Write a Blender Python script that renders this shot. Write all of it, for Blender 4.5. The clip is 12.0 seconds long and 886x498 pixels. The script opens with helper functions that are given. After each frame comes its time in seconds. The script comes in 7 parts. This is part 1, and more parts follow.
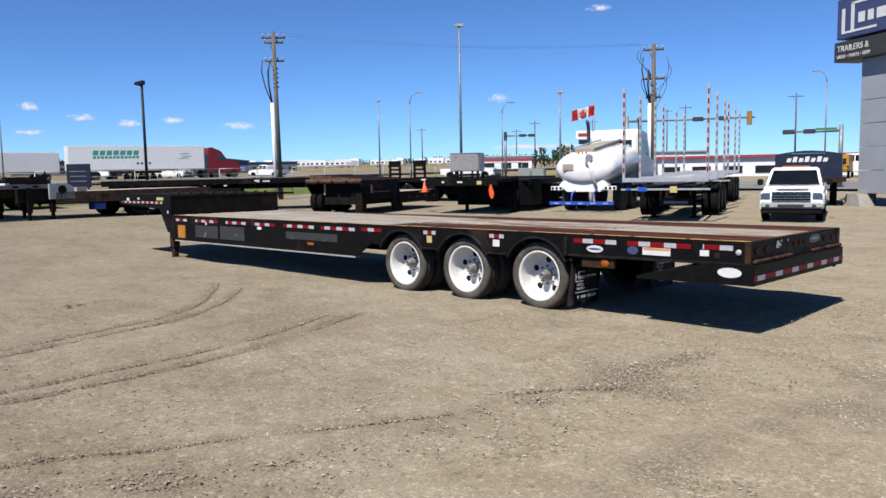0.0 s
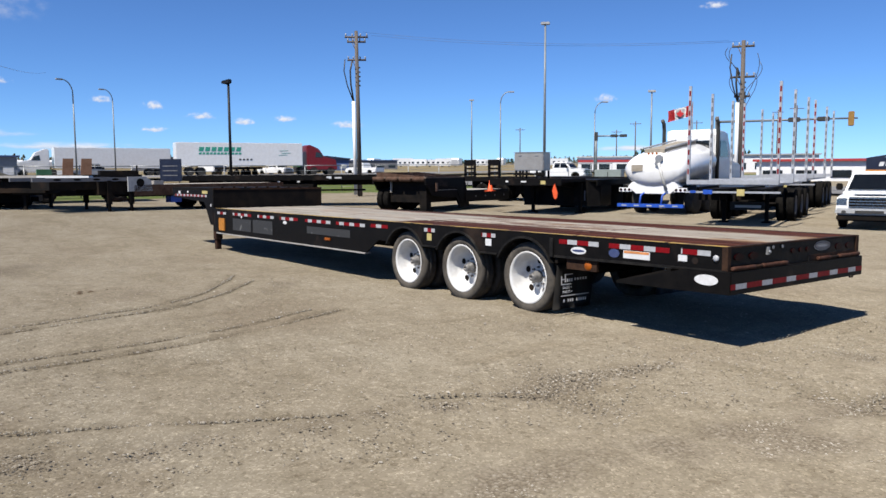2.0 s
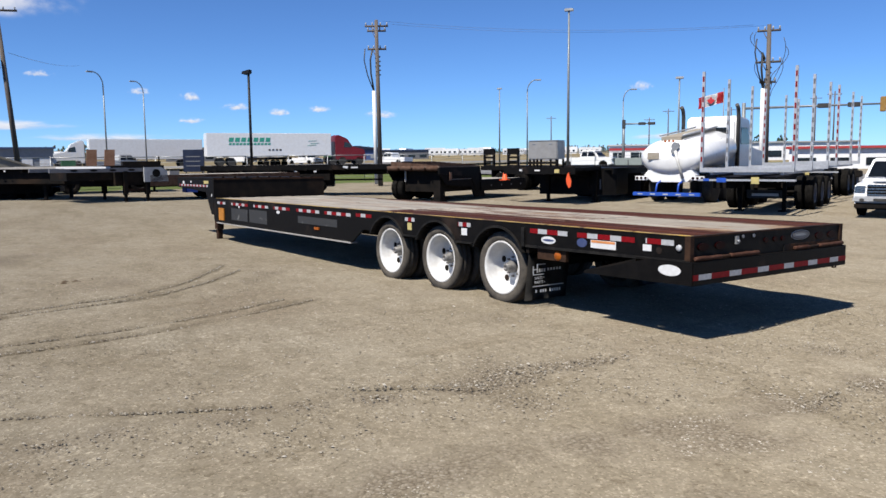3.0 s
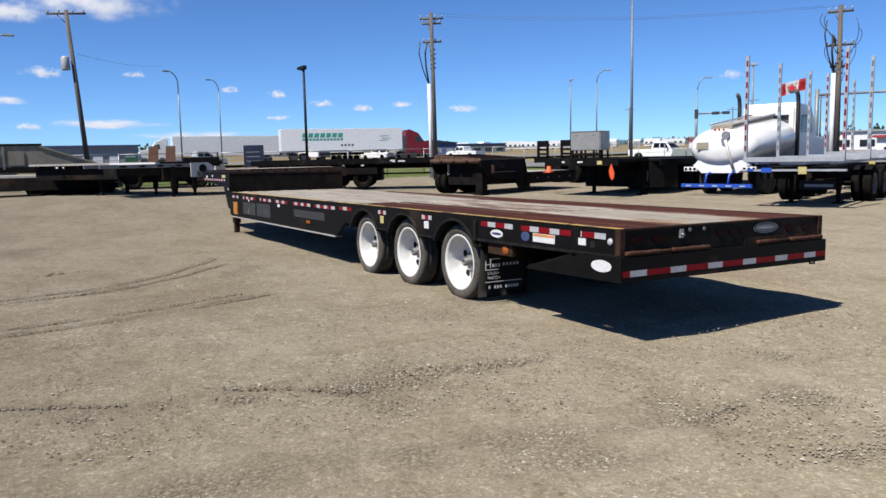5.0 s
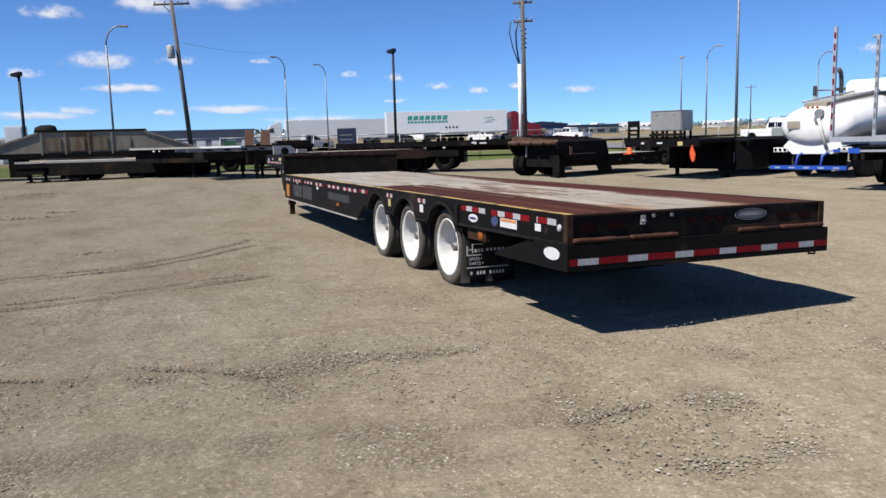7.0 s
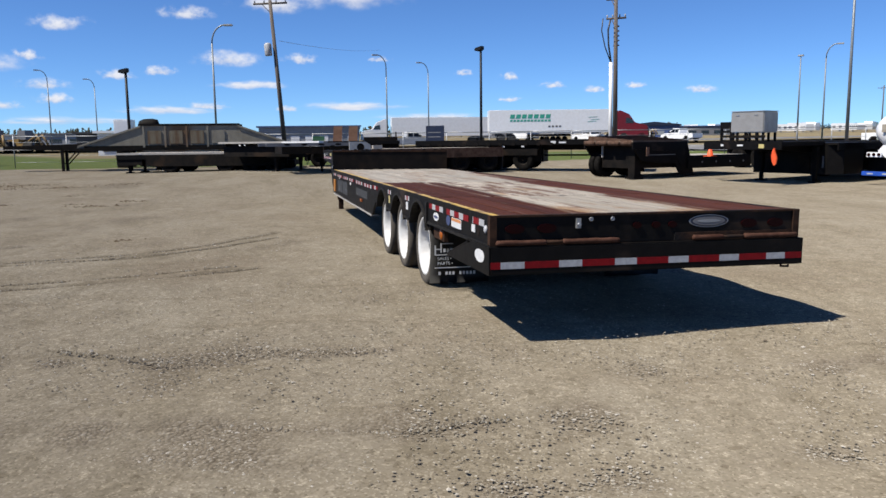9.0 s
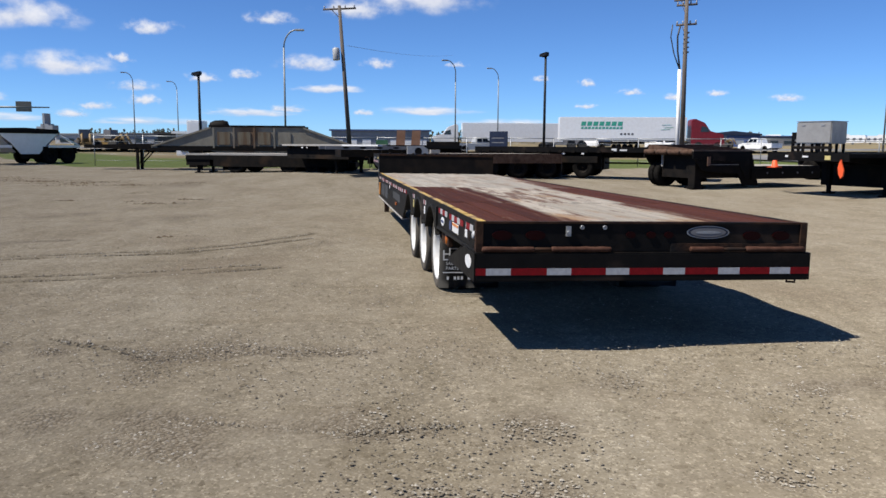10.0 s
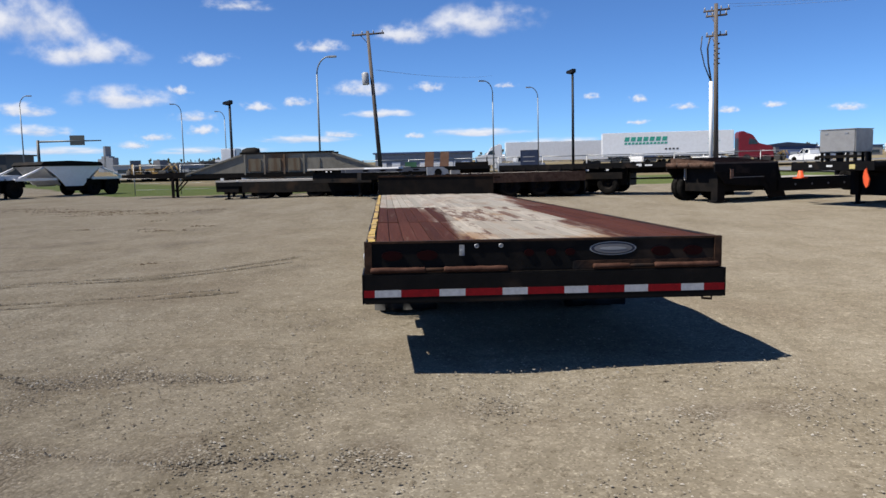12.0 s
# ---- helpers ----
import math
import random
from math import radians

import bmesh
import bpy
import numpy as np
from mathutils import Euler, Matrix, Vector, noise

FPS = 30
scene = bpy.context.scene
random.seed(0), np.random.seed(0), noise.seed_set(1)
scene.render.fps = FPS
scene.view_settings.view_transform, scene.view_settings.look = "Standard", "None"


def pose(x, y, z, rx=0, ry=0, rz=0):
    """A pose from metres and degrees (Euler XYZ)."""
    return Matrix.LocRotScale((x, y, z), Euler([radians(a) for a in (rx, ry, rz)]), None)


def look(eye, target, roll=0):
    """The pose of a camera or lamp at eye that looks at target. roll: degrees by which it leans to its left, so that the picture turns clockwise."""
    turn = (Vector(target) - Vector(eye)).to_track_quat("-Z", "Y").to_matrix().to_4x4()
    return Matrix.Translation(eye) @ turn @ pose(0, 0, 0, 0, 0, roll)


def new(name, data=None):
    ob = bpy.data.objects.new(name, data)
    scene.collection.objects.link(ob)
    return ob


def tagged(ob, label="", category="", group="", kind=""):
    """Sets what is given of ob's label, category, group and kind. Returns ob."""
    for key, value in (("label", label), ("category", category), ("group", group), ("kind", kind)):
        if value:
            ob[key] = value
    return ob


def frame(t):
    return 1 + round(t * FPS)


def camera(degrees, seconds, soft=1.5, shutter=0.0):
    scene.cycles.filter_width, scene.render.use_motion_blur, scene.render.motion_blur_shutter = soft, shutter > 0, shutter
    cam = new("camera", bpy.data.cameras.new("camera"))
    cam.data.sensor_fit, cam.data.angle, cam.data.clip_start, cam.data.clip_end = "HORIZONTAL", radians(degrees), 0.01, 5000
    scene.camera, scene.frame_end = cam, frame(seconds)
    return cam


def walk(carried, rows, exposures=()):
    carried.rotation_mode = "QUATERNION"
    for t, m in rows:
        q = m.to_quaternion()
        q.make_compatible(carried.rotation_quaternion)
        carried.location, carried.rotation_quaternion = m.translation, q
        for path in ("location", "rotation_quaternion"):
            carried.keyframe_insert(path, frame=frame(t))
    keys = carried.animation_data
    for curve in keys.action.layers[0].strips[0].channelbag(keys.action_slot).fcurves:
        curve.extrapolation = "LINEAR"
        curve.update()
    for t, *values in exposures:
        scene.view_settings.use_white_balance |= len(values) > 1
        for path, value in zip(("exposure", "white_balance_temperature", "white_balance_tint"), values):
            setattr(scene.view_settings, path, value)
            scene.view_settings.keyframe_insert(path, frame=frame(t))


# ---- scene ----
cam = camera(59.0, 12.0)
PATH = [
    (0, (-0.041, 0.416, 1.71), (-1.428, 1.842, 1.505), -1.1),
    (0.5, (0.163, 0.691, 1.702), (-1.264, 2.078, 1.5), -0.9),
    (1, (0.384, 0.965, 1.689), (-1.092, 2.301, 1.491), -0.9),
    (1.5, (0.562, 1.264, 1.674), (-0.96, 2.546, 1.475), -0.5),
    (2, (0.737, 1.583, 1.649), (-0.823, 2.817, 1.447), -0.3),
    (2.5, (0.907, 1.912, 1.644), (-0.681, 3.108, 1.43), -0.5),
    (3, (1.064, 2.236, 1.63), (-0.547, 3.4, 1.402), -0.6),
    (5, (1.543, 3.625, 1.565), (-0.18, 4.613, 1.325), -1.2),
    (5.5, (1.651, 3.974, 1.556), (-0.103, 4.905, 1.312), -1.6),
    (6, (1.771, 4.303, 1.552), (-0.013, 5.171, 1.298), -2.0),
    (6.5, (1.878, 4.63, 1.54), (0.062, 5.426, 1.273), -1.9),
    (7, (1.987, 4.941, 1.534), (0.143, 5.664, 1.256), -1.6),
    (9, (2.257, 6.35, 1.487), (0.33, 6.807, 1.211), -0.7),
    (9.5, (2.339, 6.664, 1.488), (0.39, 7.023, 1.22), -0.2),
    (10, (2.37, 6.964, 1.478), (0.407, 7.243, 1.216), 0.3),
    (10.5, (2.388, 7.254, 1.48), (0.417, 7.485, 1.228), 0.4),
    (11, (2.369, 7.575, 1.473), (0.393, 7.779, 1.236), 0.1),
    (11.5, (2.35, 7.867, 1.46), (0.371, 8.049, 1.241), -0.6),
    (12, (2.328, 8.157, 1.447), (0.344, 8.301, 1.239), -1.4),
]
walk(cam, [(t, look(eye, target, roll)) for t, eye, target, roll in PATH], exposures=((0.0, 0.67), (12.0, 0.66)))

# ---- world and sun ----
SUN_DIR = Vector((0.14, -0.64, 0.97)).normalized()
world = bpy.data.worlds.new("sky")
scene.world = world
world.use_nodes = True
wn = world.node_tree
wn.nodes.clear()
sky = wn.nodes.new("ShaderNodeTexSky")
sky.sky_type = "NISHITA"
sky.sun_disc = False
sky.sun_elevation = math.asin(SUN_DIR.z)
sky.sun_rotation = radians(166)
sky.altitude = 2500
sky.air_density, sky.dust_density, sky.ozone_density = 0.8, 0.25, 2.0
bg = wn.nodes.new("ShaderNodeBackground")
bg.inputs[1].default_value = 0.064
wo = wn.nodes.new("ShaderNodeOutputWorld")
tint = wn.nodes.new("ShaderNodeMixRGB")
tint.blend_type = "MULTIPLY"
tint.inputs[0].default_value, tint.inputs[2].default_value = 1.0, (0.64, 0.97, 1.385, 1)
wn.links.new(sky.outputs[0], tint.inputs[1])
wn.links.new(tint.outputs[0], bg.inputs[0])
wn.links.new(bg.outputs[0], wo.inputs[0])
sun = new("sun", bpy.data.lights.new("sun", "SUN"))
sun.data.energy, sun.data.angle, sun.data.color = 5.0, radians(0.55), (1.0, 0.945, 0.86)
sun.matrix_world = look((0, 0, 30), Vector((0, 0, 30)) - SUN_DIR)


# ---- materials ----
COLOUR_SCALE = 0.76


def mat(name, base, second=None, rough=0.6, metal=0.0, scale=6.0, detail=4.0, bump=0.0, bump_scale=40.0, contrast=0.5,
        big=0.0, third=None, random_amount=0.0, stretch=(1, 1, 1), spec=0.5, coat=0.0):
    """A node material: two colours mixed by noise, a third by larger noise, and fine relief."""
    m = bpy.data.materials.new(name)
    m.use_nodes = True
    nt = m.node_tree
    b = nt.nodes["Principled BSDF"]
    b.inputs["Roughness"].default_value = rough
    b.inputs["Metallic"].default_value = metal
    b.inputs["Specular IOR Level"].default_value = spec
    b.inputs["Coat Weight"].default_value = coat
    # every finish's colour is cut by a quarter, against raised exposure, to deepen shade
    second = tuple(COLOUR_SCALE * c for c in (second or [0.8 * c for c in base]))
    base = (*[COLOUR_SCALE * c for c in base], 1)
    third = third and tuple(COLOUR_SCALE * c for c in third)
    tc = nt.nodes.new("ShaderNodeTexCoord")
    mp = nt.nodes.new("ShaderNodeMapping")
    mp.inputs["Scale"].default_value = stretch
    nt.links.new(tc.outputs["Object"], mp.inputs[0])
    n1 = nt.nodes.new("ShaderNodeTexNoise")
    n1.inputs["Scale"].default_value, n1.inputs["Detail"].default_value, n1.inputs["Roughness"].default_value = scale, detail, 0.65
    nt.links.new(mp.outputs[0], n1.inputs["Vector"])
    r1 = nt.nodes.new("ShaderNodeValToRGB")
    half = 0.5 * (1 - contrast) * 0.5
    r1.color_ramp.elements[0].position, r1.color_ramp.elements[1].position = 0.5 - half, 0.5 + half
    r1.color_ramp.elements[0].color, r1.color_ramp.elements[1].color = base, (*second, 1)
    nt.links.new(n1.outputs["Fac"], r1.inputs[0])
    out = r1.outputs[0]
    if third is not None:
        n2 = nt.nodes.new("ShaderNodeTexNoise")
        n2.inputs["Scale"].default_value, n2.inputs["Detail"].default_value = scale * 0.22, 5
        nt.links.new(mp.outputs[0], n2.inputs["Vector"])
        r2 = nt.nodes.new("ShaderNodeValToRGB")
        r2.color_ramp.elements[0].position, r2.color_ramp.elements[1].position = 0.62 - 0.5 * big, 0.72 - 0.4 * big
        nt.links.new(n2.outputs["Fac"], r2.inputs[0])
        mx = nt.nodes.new("ShaderNodeMixRGB")
        nt.links.new(r2.outputs[0], mx.inputs[0])
        nt.links.new(out, mx.inputs[1])
        mx.inputs[2].default_value = (*third, 1)
        out = mx.outputs[0]
    if random_amount:
        oi = nt.nodes.new("ShaderNodeObjectInfo")
        hv = nt.nodes.new("ShaderNodeHueSaturation")
        mr = nt.nodes.new("ShaderNodeMapRange")
        mr.inputs[3].default_value, mr.inputs[4].default_value = 1 - random_amount, 1 + random_amount
        nt.links.new(oi.outputs["Random"], mr.inputs[0])
        nt.links.new(mr.outputs[0], hv.inputs["Value"])
        nt.links.new(out, hv.inputs["Color"])
        out = hv.outputs[0]
    nt.links.new(out, b.inputs["Base Color"])
    rr = nt.nodes.new("ShaderNodeMapRange")
    rr.inputs[3].default_value, rr.inputs[4].default_value = max(0.02, rough - 0.1), min(1, rough + 0.12)
    nt.links.new(n1.outputs["Fac"], rr.inputs[0])
    nt.links.new(rr.outputs[0], b.inputs["Roughness"])
    if bump:
        n3 = nt.nodes.new("ShaderNodeTexNoise")
        n3.inputs["Scale"].default_value, n3.inputs["Detail"].default_value = bump_scale, 3
        nt.links.new(mp.outputs[0], n3.inputs["Vector"])
        bp = nt.nodes.new("ShaderNodeBump")
        bp.inputs["Strength"].default_value, bp.inputs["Distance"].default_value = min(1.0, bump), 0.01
        nt.links.new(n3.outputs["Fac"], bp.inputs["Height"])
        nt.links.new(bp.outputs[0], b.inputs["Normal"])
    return m


BLACK = mat("black_paint", (0.005, 0.0046, 0.0046), (0.008, 0.0071, 0.0066), 0.5, spec=0.1, scale=7, third=(0.032, 0.022, 0.017), big=0.06, bump=0.15)
BLACK_DULL = mat("black_frame", (0.006, 0.0055, 0.005), (0.014, 0.011, 0.009), 0.7, spec=0.1, scale=4, third=(0.03, 0.019, 0.012), big=0.04, bump=0.2)
DUSTY = mat("dusty_patch", (0.02, 0.021, 0.022), (0.045, 0.045, 0.045), 0.6, scale=26, third=(0.3, 0.3, 0.29), big=0.02, contrast=0.3)
RUBBER = mat("rubber", (0.025, 0.024, 0.023), (0.055, 0.051, 0.046), 0.85, scale=8, bump=0.3, bump_scale=60)
# a darker copy of the rubber, with shade put into its colour
RUBBER_SHADED = mat("shaded_rubber", (0.007, 0.0066, 0.0062), (0.016, 0.0145, 0.013), 0.95, spec=0.05, scale=8, bump=0.2)
FENDER = mat("scuffed_fender", (0.009, 0.0085, 0.008), (0.024, 0.022, 0.02), 0.55, spec=0.15, scale=7, third=(0.06, 0.052, 0.045), big=-0.03)
RUBBER_DUSTY = mat("dusty_rubber", (0.07, 0.063, 0.055), (0.125, 0.11, 0.092), 0.9, spec=0.15, scale=6, bump=0.2, bump_scale=50)
FLAP = mat("mudflap_rubber", (0.008, 0.008, 0.009), (0.02, 0.019, 0.018), 0.55, scale=5)
WHITE_RIM = mat("white_rim_paint", (0.74, 0.74, 0.73), (0.63, 0.62, 0.6), 0.45, scale=7, third=(0.4, 0.36, 0.3), big=0.0)
HUB = mat("greasy_hub", (0.13, 0.125, 0.12), (0.26, 0.25, 0.24), 0.55, metal=0.3, scale=20, third=(0.05, 0.045, 0.04), big=0.02)
YELLOW_WORN = mat("worn_yellow_paint", (0.55, 0.36, 0.07), (0.36, 0.25, 0.1), 0.7, scale=9, third=(0.13, 0.07, 0.04), big=0.2, bump=0.3)
RUST = mat("rusty_steel", (0.2, 0.09, 0.05), (0.33, 0.2, 0.13), 0.85, scale=12, third=(0.07, 0.045, 0.035), big=0.15, bump=0.4)
HINGE_RUST = mat("brown_hinge_rust", (0.05, 0.02, 0.012), (0.095, 0.045, 0.03), 0.8, spec=0.15, scale=14, third=(0.025, 0.018, 0.015), big=0.12, bump=0.3)
RUST_DARK = mat("dark_rusty_steel", (0.03, 0.017, 0.012), (0.06, 0.032, 0.02), 0.8, spec=0.1, scale=10, third=(0.015, 0.014, 0.014), big=0.2, bump=0.3)
TAPE_RED = mat("red_reflector", (0.25, 0.005, 0.009), (0.18, 0.004, 0.007), 0.5, scale=30, spec=0.15)
TAPE_WHITE = mat("white_reflector", (0.5, 0.51, 0.53), (0.4, 0.41, 0.43), 0.4, scale=30)
LAMP_RED = mat("dark_red_lens", (0.016, 0.001, 0.0012), (0.011, 0.0008, 0.001), 0.4, spec=0.08)
LAMP_AMBER = mat("amber_lens", (0.42, 0.11, 0.01), (0.3, 0.07, 0.006), 0.35, scale=30, spec=0.3)
AMBER_DULL = mat("amber_reflector", (0.62, 0.25, 0.03), (0.4, 0.15, 0.02), 0.4, scale=25)
STICKER = mat("white_sticker", (0.78, 0.79, 0.8), (0.68, 0.68, 0.68), 0.5, scale=20)
STICKER_BLUE = mat("blue_sticker", (0.04, 0.06, 0.16), (0.06, 0.08, 0.18), 0.5, scale=20)
STICKER_ORANGE = mat("orange_print", (0.75, 0.3, 0.1), None, 0.5)
STICKER_YELLOW = mat("yellow_print", (0.6, 0.5, 0.2), None, 0.5)
CHROME = mat("bright_metal", (0.6, 0.6, 0.6), (0.5, 0.5, 0.5), 0.25, metal=1.0)
STEEL = mat("galvanized_steel", (0.42, 0.43, 0.44), (0.34, 0.35, 0.36), 0.5, metal=0.6, scale=8)
STAINLESS = mat("brushed_stainless", (0.5, 0.47, 0.43), (0.42, 0.4, 0.37), 0.42, metal=0.55, scale=4)
ALU = mat("aluminium", (0.62, 0.63, 0.65), (0.5, 0.51, 0.53), 0.45, metal=0.5, scale=6)
WHITE = mat("white_paint", (0.93, 0.935, 0.94), (0.86, 0.86, 0.855), 0.3, scale=3, coat=0.3)
WHITE_DIRTY = mat("dirty_white_paint", (0.66, 0.66, 0.64), (0.5, 0.49, 0.46), 0.5, scale=2.5, third=(0.33, 0.28, 0.22), big=-0.02)
BLUE = mat("blue_paint", (0.02, 0.1, 0.55), (0.02, 0.08, 0.42), 0.4, scale=6)
NAVY = mat("navy_paint", (0.009, 0.013, 0.034), (0.014, 0.02, 0.044), 0.4, scale=4)
RED = mat("red_paint", (0.22, 0.01, 0.018), (0.17, 0.008, 0.014), 0.35, scale=4)
RED_BRIGHT = mat("bright_red_cloth", (0.62, 0.02, 0.03), (0.5, 0.016, 0.025), 0.7, scale=4)
ORANGE_HI = mat("orange_plastic", (0.9, 0.12, 0.025), (0.8, 0.09, 0.02), 0.55, scale=6)
WHITE_CLOTH = mat("white_cloth", (0.8, 0.8, 0.8), (0.72, 0.72, 0.72), 0.8)
GREEN = mat("green_print", (0.05, 0.42, 0.3), None, 0.5)
GREY_PANEL = mat("grey_wall_panel", (0.36, 0.38, 0.42), (0.33, 0.35, 0.39), 0.5, scale=1.5)
CONCRETE = mat("concrete", (0.42, 0.4, 0.36), (0.32, 0.3, 0.27), 0.9, scale=5, bump=0.4)
WOOD_POLE = mat("pole_wood", (0.085, 0.07, 0.06), (0.15, 0.125, 0.105), 0.9, scale=6, stretch=(3, 3, 0.2), bump=0.4)
HOPPER = mat("hopper_steel", (0.21, 0.19, 0.145), (0.29, 0.264, 0.205), 0.75, scale=1.6, third=(0.17, 0.1, 0.05), big=0.06, stretch=(1, 1, 0.5))
HOPPER_RUST = mat("rusted_hopper_panel", (0.2, 0.17, 0.115), (0.14, 0.088, 0.048), 0.85, scale=1.6, contrast=0.6, stretch=(2.6, 1, 0.25), third=(0.1, 0.055, 0.03), big=0.06)
RUST_RAMP = mat("rusty_brown_ramp", (0.28, 0.15, 0.09), (0.22, 0.11, 0.06), 0.8, scale=4)
DECK_DARK = mat("dark_worn_deck", (0.11, 0.075, 0.055), (0.17, 0.125, 0.095), 0.85, scale=5, stretch=(0.4, 2, 1), third=(0.05, 0.035, 0.03), big=0.1, bump=0.4)
RUST_DECK = mat("rusty_brown_deck", (0.075, 0.042, 0.028), (0.13, 0.08, 0.058), 0.85, spec=0.1, scale=6, third=(0.05, 0.03, 0.022), big=0.06, bump=0.4)
DECK_PALE = mat("pale_worn_deck", (0.34, 0.31, 0.27), (0.42, 0.39, 0.34), 0.85, scale=5, stretch=(0.4, 2, 1), third=(0.16, 0.12, 0.09), big=0.05)
PALE_EDGE = mat("pale_edge", (0.42, 0.4, 0.37), (0.32, 0.3, 0.28), 0.7, scale=4)
DARK_GLASS = mat("dark_glass", (0.012, 0.015, 0.018), (0.016, 0.02, 0.024), 0.06, spec=0.8)
GREY_BODY = mat("grey_trim", (0.18, 0.18, 0.19), (0.14, 0.14, 0.15), 0.5)
GREY_LIGHT = mat("light_grey_trim", (0.45, 0.46, 0.47), None, 0.5)
POST_BLACK = mat("black_post_paint", (0.009, 0.01, 0.013), (0.014, 0.015, 0.018), 0.5, spec=0.2)
POST_DARK = mat("dark_post_paint", (0.035, 0.033, 0.03), (0.05, 0.047, 0.042), 0.5)
POST_GREY = mat("grey_post", (0.25, 0.27, 0.28), (0.2, 0.22, 0.23), 0.5, metal=0.3)
CONDUIT = mat("pale_conduit", (0.95, 0.95, 0.94), (0.88, 0.88, 0.86), 0.6)
SIGNAL_YELLOW = mat("signal_housing", (0.36, 0.2, 0.045), None, 0.5)
SIGN_GREEN = mat("green_sign", (0.03, 0.25, 0.12), None, 0.5)
GLASS_TAN = mat("tan_stain", (0.3, 0.26, 0.2), (0.36, 0.32, 0.26), 0.8, scale=10)
MACHINE_YELLOW = mat("machine_yellow", (0.27, 0.18, 0.05), (0.2, 0.12, 0.05), 0.6, scale=3)
MACHINE_GREEN = mat("machine_green", (0.03, 0.12, 0.05), (0.05, 0.16, 0.08), 0.6, scale=3)
SCHOOL_ORANGE = mat("orange_bus_paint", (0.6, 0.28, 0.02), None, 0.5)
ROOF_BLUE = mat("blue_metal_cladding", (0.05, 0.09, 0.22), (0.07, 0.11, 0.26), 0.5, scale=2)
ROOF_GREY = mat("grey_metal_cladding", (0.3, 0.32, 0.35), (0.25, 0.27, 0.3), 0.5, scale=2)
RED_STRIPE = mat("red_cladding", (0.45, 0.04, 0.04), None, 0.5)
LEAF = mat("dull_foliage", (0.07, 0.075, 0.035), (0.11, 0.1, 0.06), 0.9, scale=0.6)
EVERGREEN = mat("evergreen_foliage", (0.02, 0.045, 0.02), (0.035, 0.06, 0.03), 0.9, scale=0.8)


def ground_material():
    """Gravel yard, with a grassy verge and a dry field beyond it."""
    m = bpy.data.materials.new("yard_ground")
    m.use_nodes = True
    nt = m.node_tree
    b = nt.nodes["Principled BSDF"]
    b.inputs["Roughness"].default_value = 0.95
    b.inputs["Diffuse Roughness"].default_value = 1.0
    b.inputs["Specular IOR Level"].default_value = 0.1
    tc = nt.nodes.new("ShaderNodeTexCoord")

    def noise_node(scale, detail=5.0, rough=0.6, stretch=None):
        n = nt.nodes.new("ShaderNodeTexNoise")
        n.inputs["Scale"].default_value, n.inputs["Detail"].default_value, n.inputs["Roughness"].default_value = scale, detail, rough
        if stretch:
            mp = nt.nodes.new("ShaderNodeMapping")
            mp.inputs["Scale"].default_value = stretch
            mp.inputs["Rotation"].default_value = (0, 0, 0.5)
            nt.links.new(tc.outputs["Object"], mp.inputs[0])
            nt.links.new(mp.outputs[0], n.inputs["Vector"])
        else:
            nt.links.new(tc.outputs["Object"], n.inputs["Vector"])
        return n.outputs["Fac"]

    def ramp(fac, stops):
        r = nt.nodes.new("ShaderNodeValToRGB")
        while len(r.color_ramp.elements) < len(stops):
            r.color_ramp.elements.new(0.5)
        for e, (p, c) in zip(r.color_ramp.elements, stops):
            e.position, e.color = p, (*c, 1)
        nt.links.new(fac, r.inputs[0])
        return r.outputs[0]

    def mix(fac, a, c, mode="MIX"):
        x = nt.nodes.new("ShaderNodeMixRGB")
        x.blend_type = mode
        for s, v in zip(x.inputs, (fac, a, c)):
            if hasattr(v, "links"):
                nt.links.new(v, s)
            else:
                s.default_value = v
        return x.outputs[0]

    base = ramp(noise_node(0.42, 6, 0.62, (1, 2.2, 1)), [(0.3, (0.156, 0.132, 0.094)), (0.5, (0.185, 0.159, 0.118)), (0.7, (0.208, 0.183, 0.139))])
    fine = ramp(noise_node(2.3, 7, 0.7, (1, 1.8, 1)), [(0.33, (0.84, 0.83, 0.81)), (0.55, (1, 1, 1)), (0.75, (1.07, 1.07, 1.07))])
    base = mix(1.0, base, fine, "MULTIPLY")
    damp = ramp(noise_node(0.31, 6, 0.62), [(0.55, (0, 0, 0)), (0.65, (0.6, 0.6, 0.6))])
    base = mix(damp, base, (0.137, 0.111, 0.079, 1))
    rut = ramp(noise_node(1.1, 5, 0.65, (2.4, 0.45, 1)), [(0.57, (1, 1, 1)), (0.68, (0.76, 0.73, 0.69))])
    base = mix(0.6, base, rut, "MULTIPLY")
    # packed pebbles: each with its own tone, strongest where gravel is loose;
    # dark cells and gaps paint in the small shadows between stones
    loose = nt.nodes.new("ShaderNodeAttribute")
    loose.attribute_name = "loose"
    warp = nt.nodes.new("ShaderNodeMixRGB")
    warp.blend_type = "ADD"
    warp.inputs[0].default_value = 0.012
    nt.links.new(tc.outputs["Object"], warp.inputs[1])
    wn2 = nt.nodes.new("ShaderNodeTexNoise")
    wn2.inputs["Scale"].default_value = 30
    nt.links.new(tc.outputs["Object"], wn2.inputs["Vector"])
    nt.links.new(wn2.outputs["Color"], warp.inputs[2])

    def cells(scale, feature="F1"):
        v = nt.nodes.new("ShaderNodeTexVoronoi")
        v.voronoi_dimensions, v.feature = "2D", feature
        v.inputs["Scale"].default_value = scale
        nt.links.new(warp.outputs[0], v.inputs["Vector"])
        return v

    speck = cells(85)
    bw = nt.nodes.new("ShaderNodeSeparateColor")
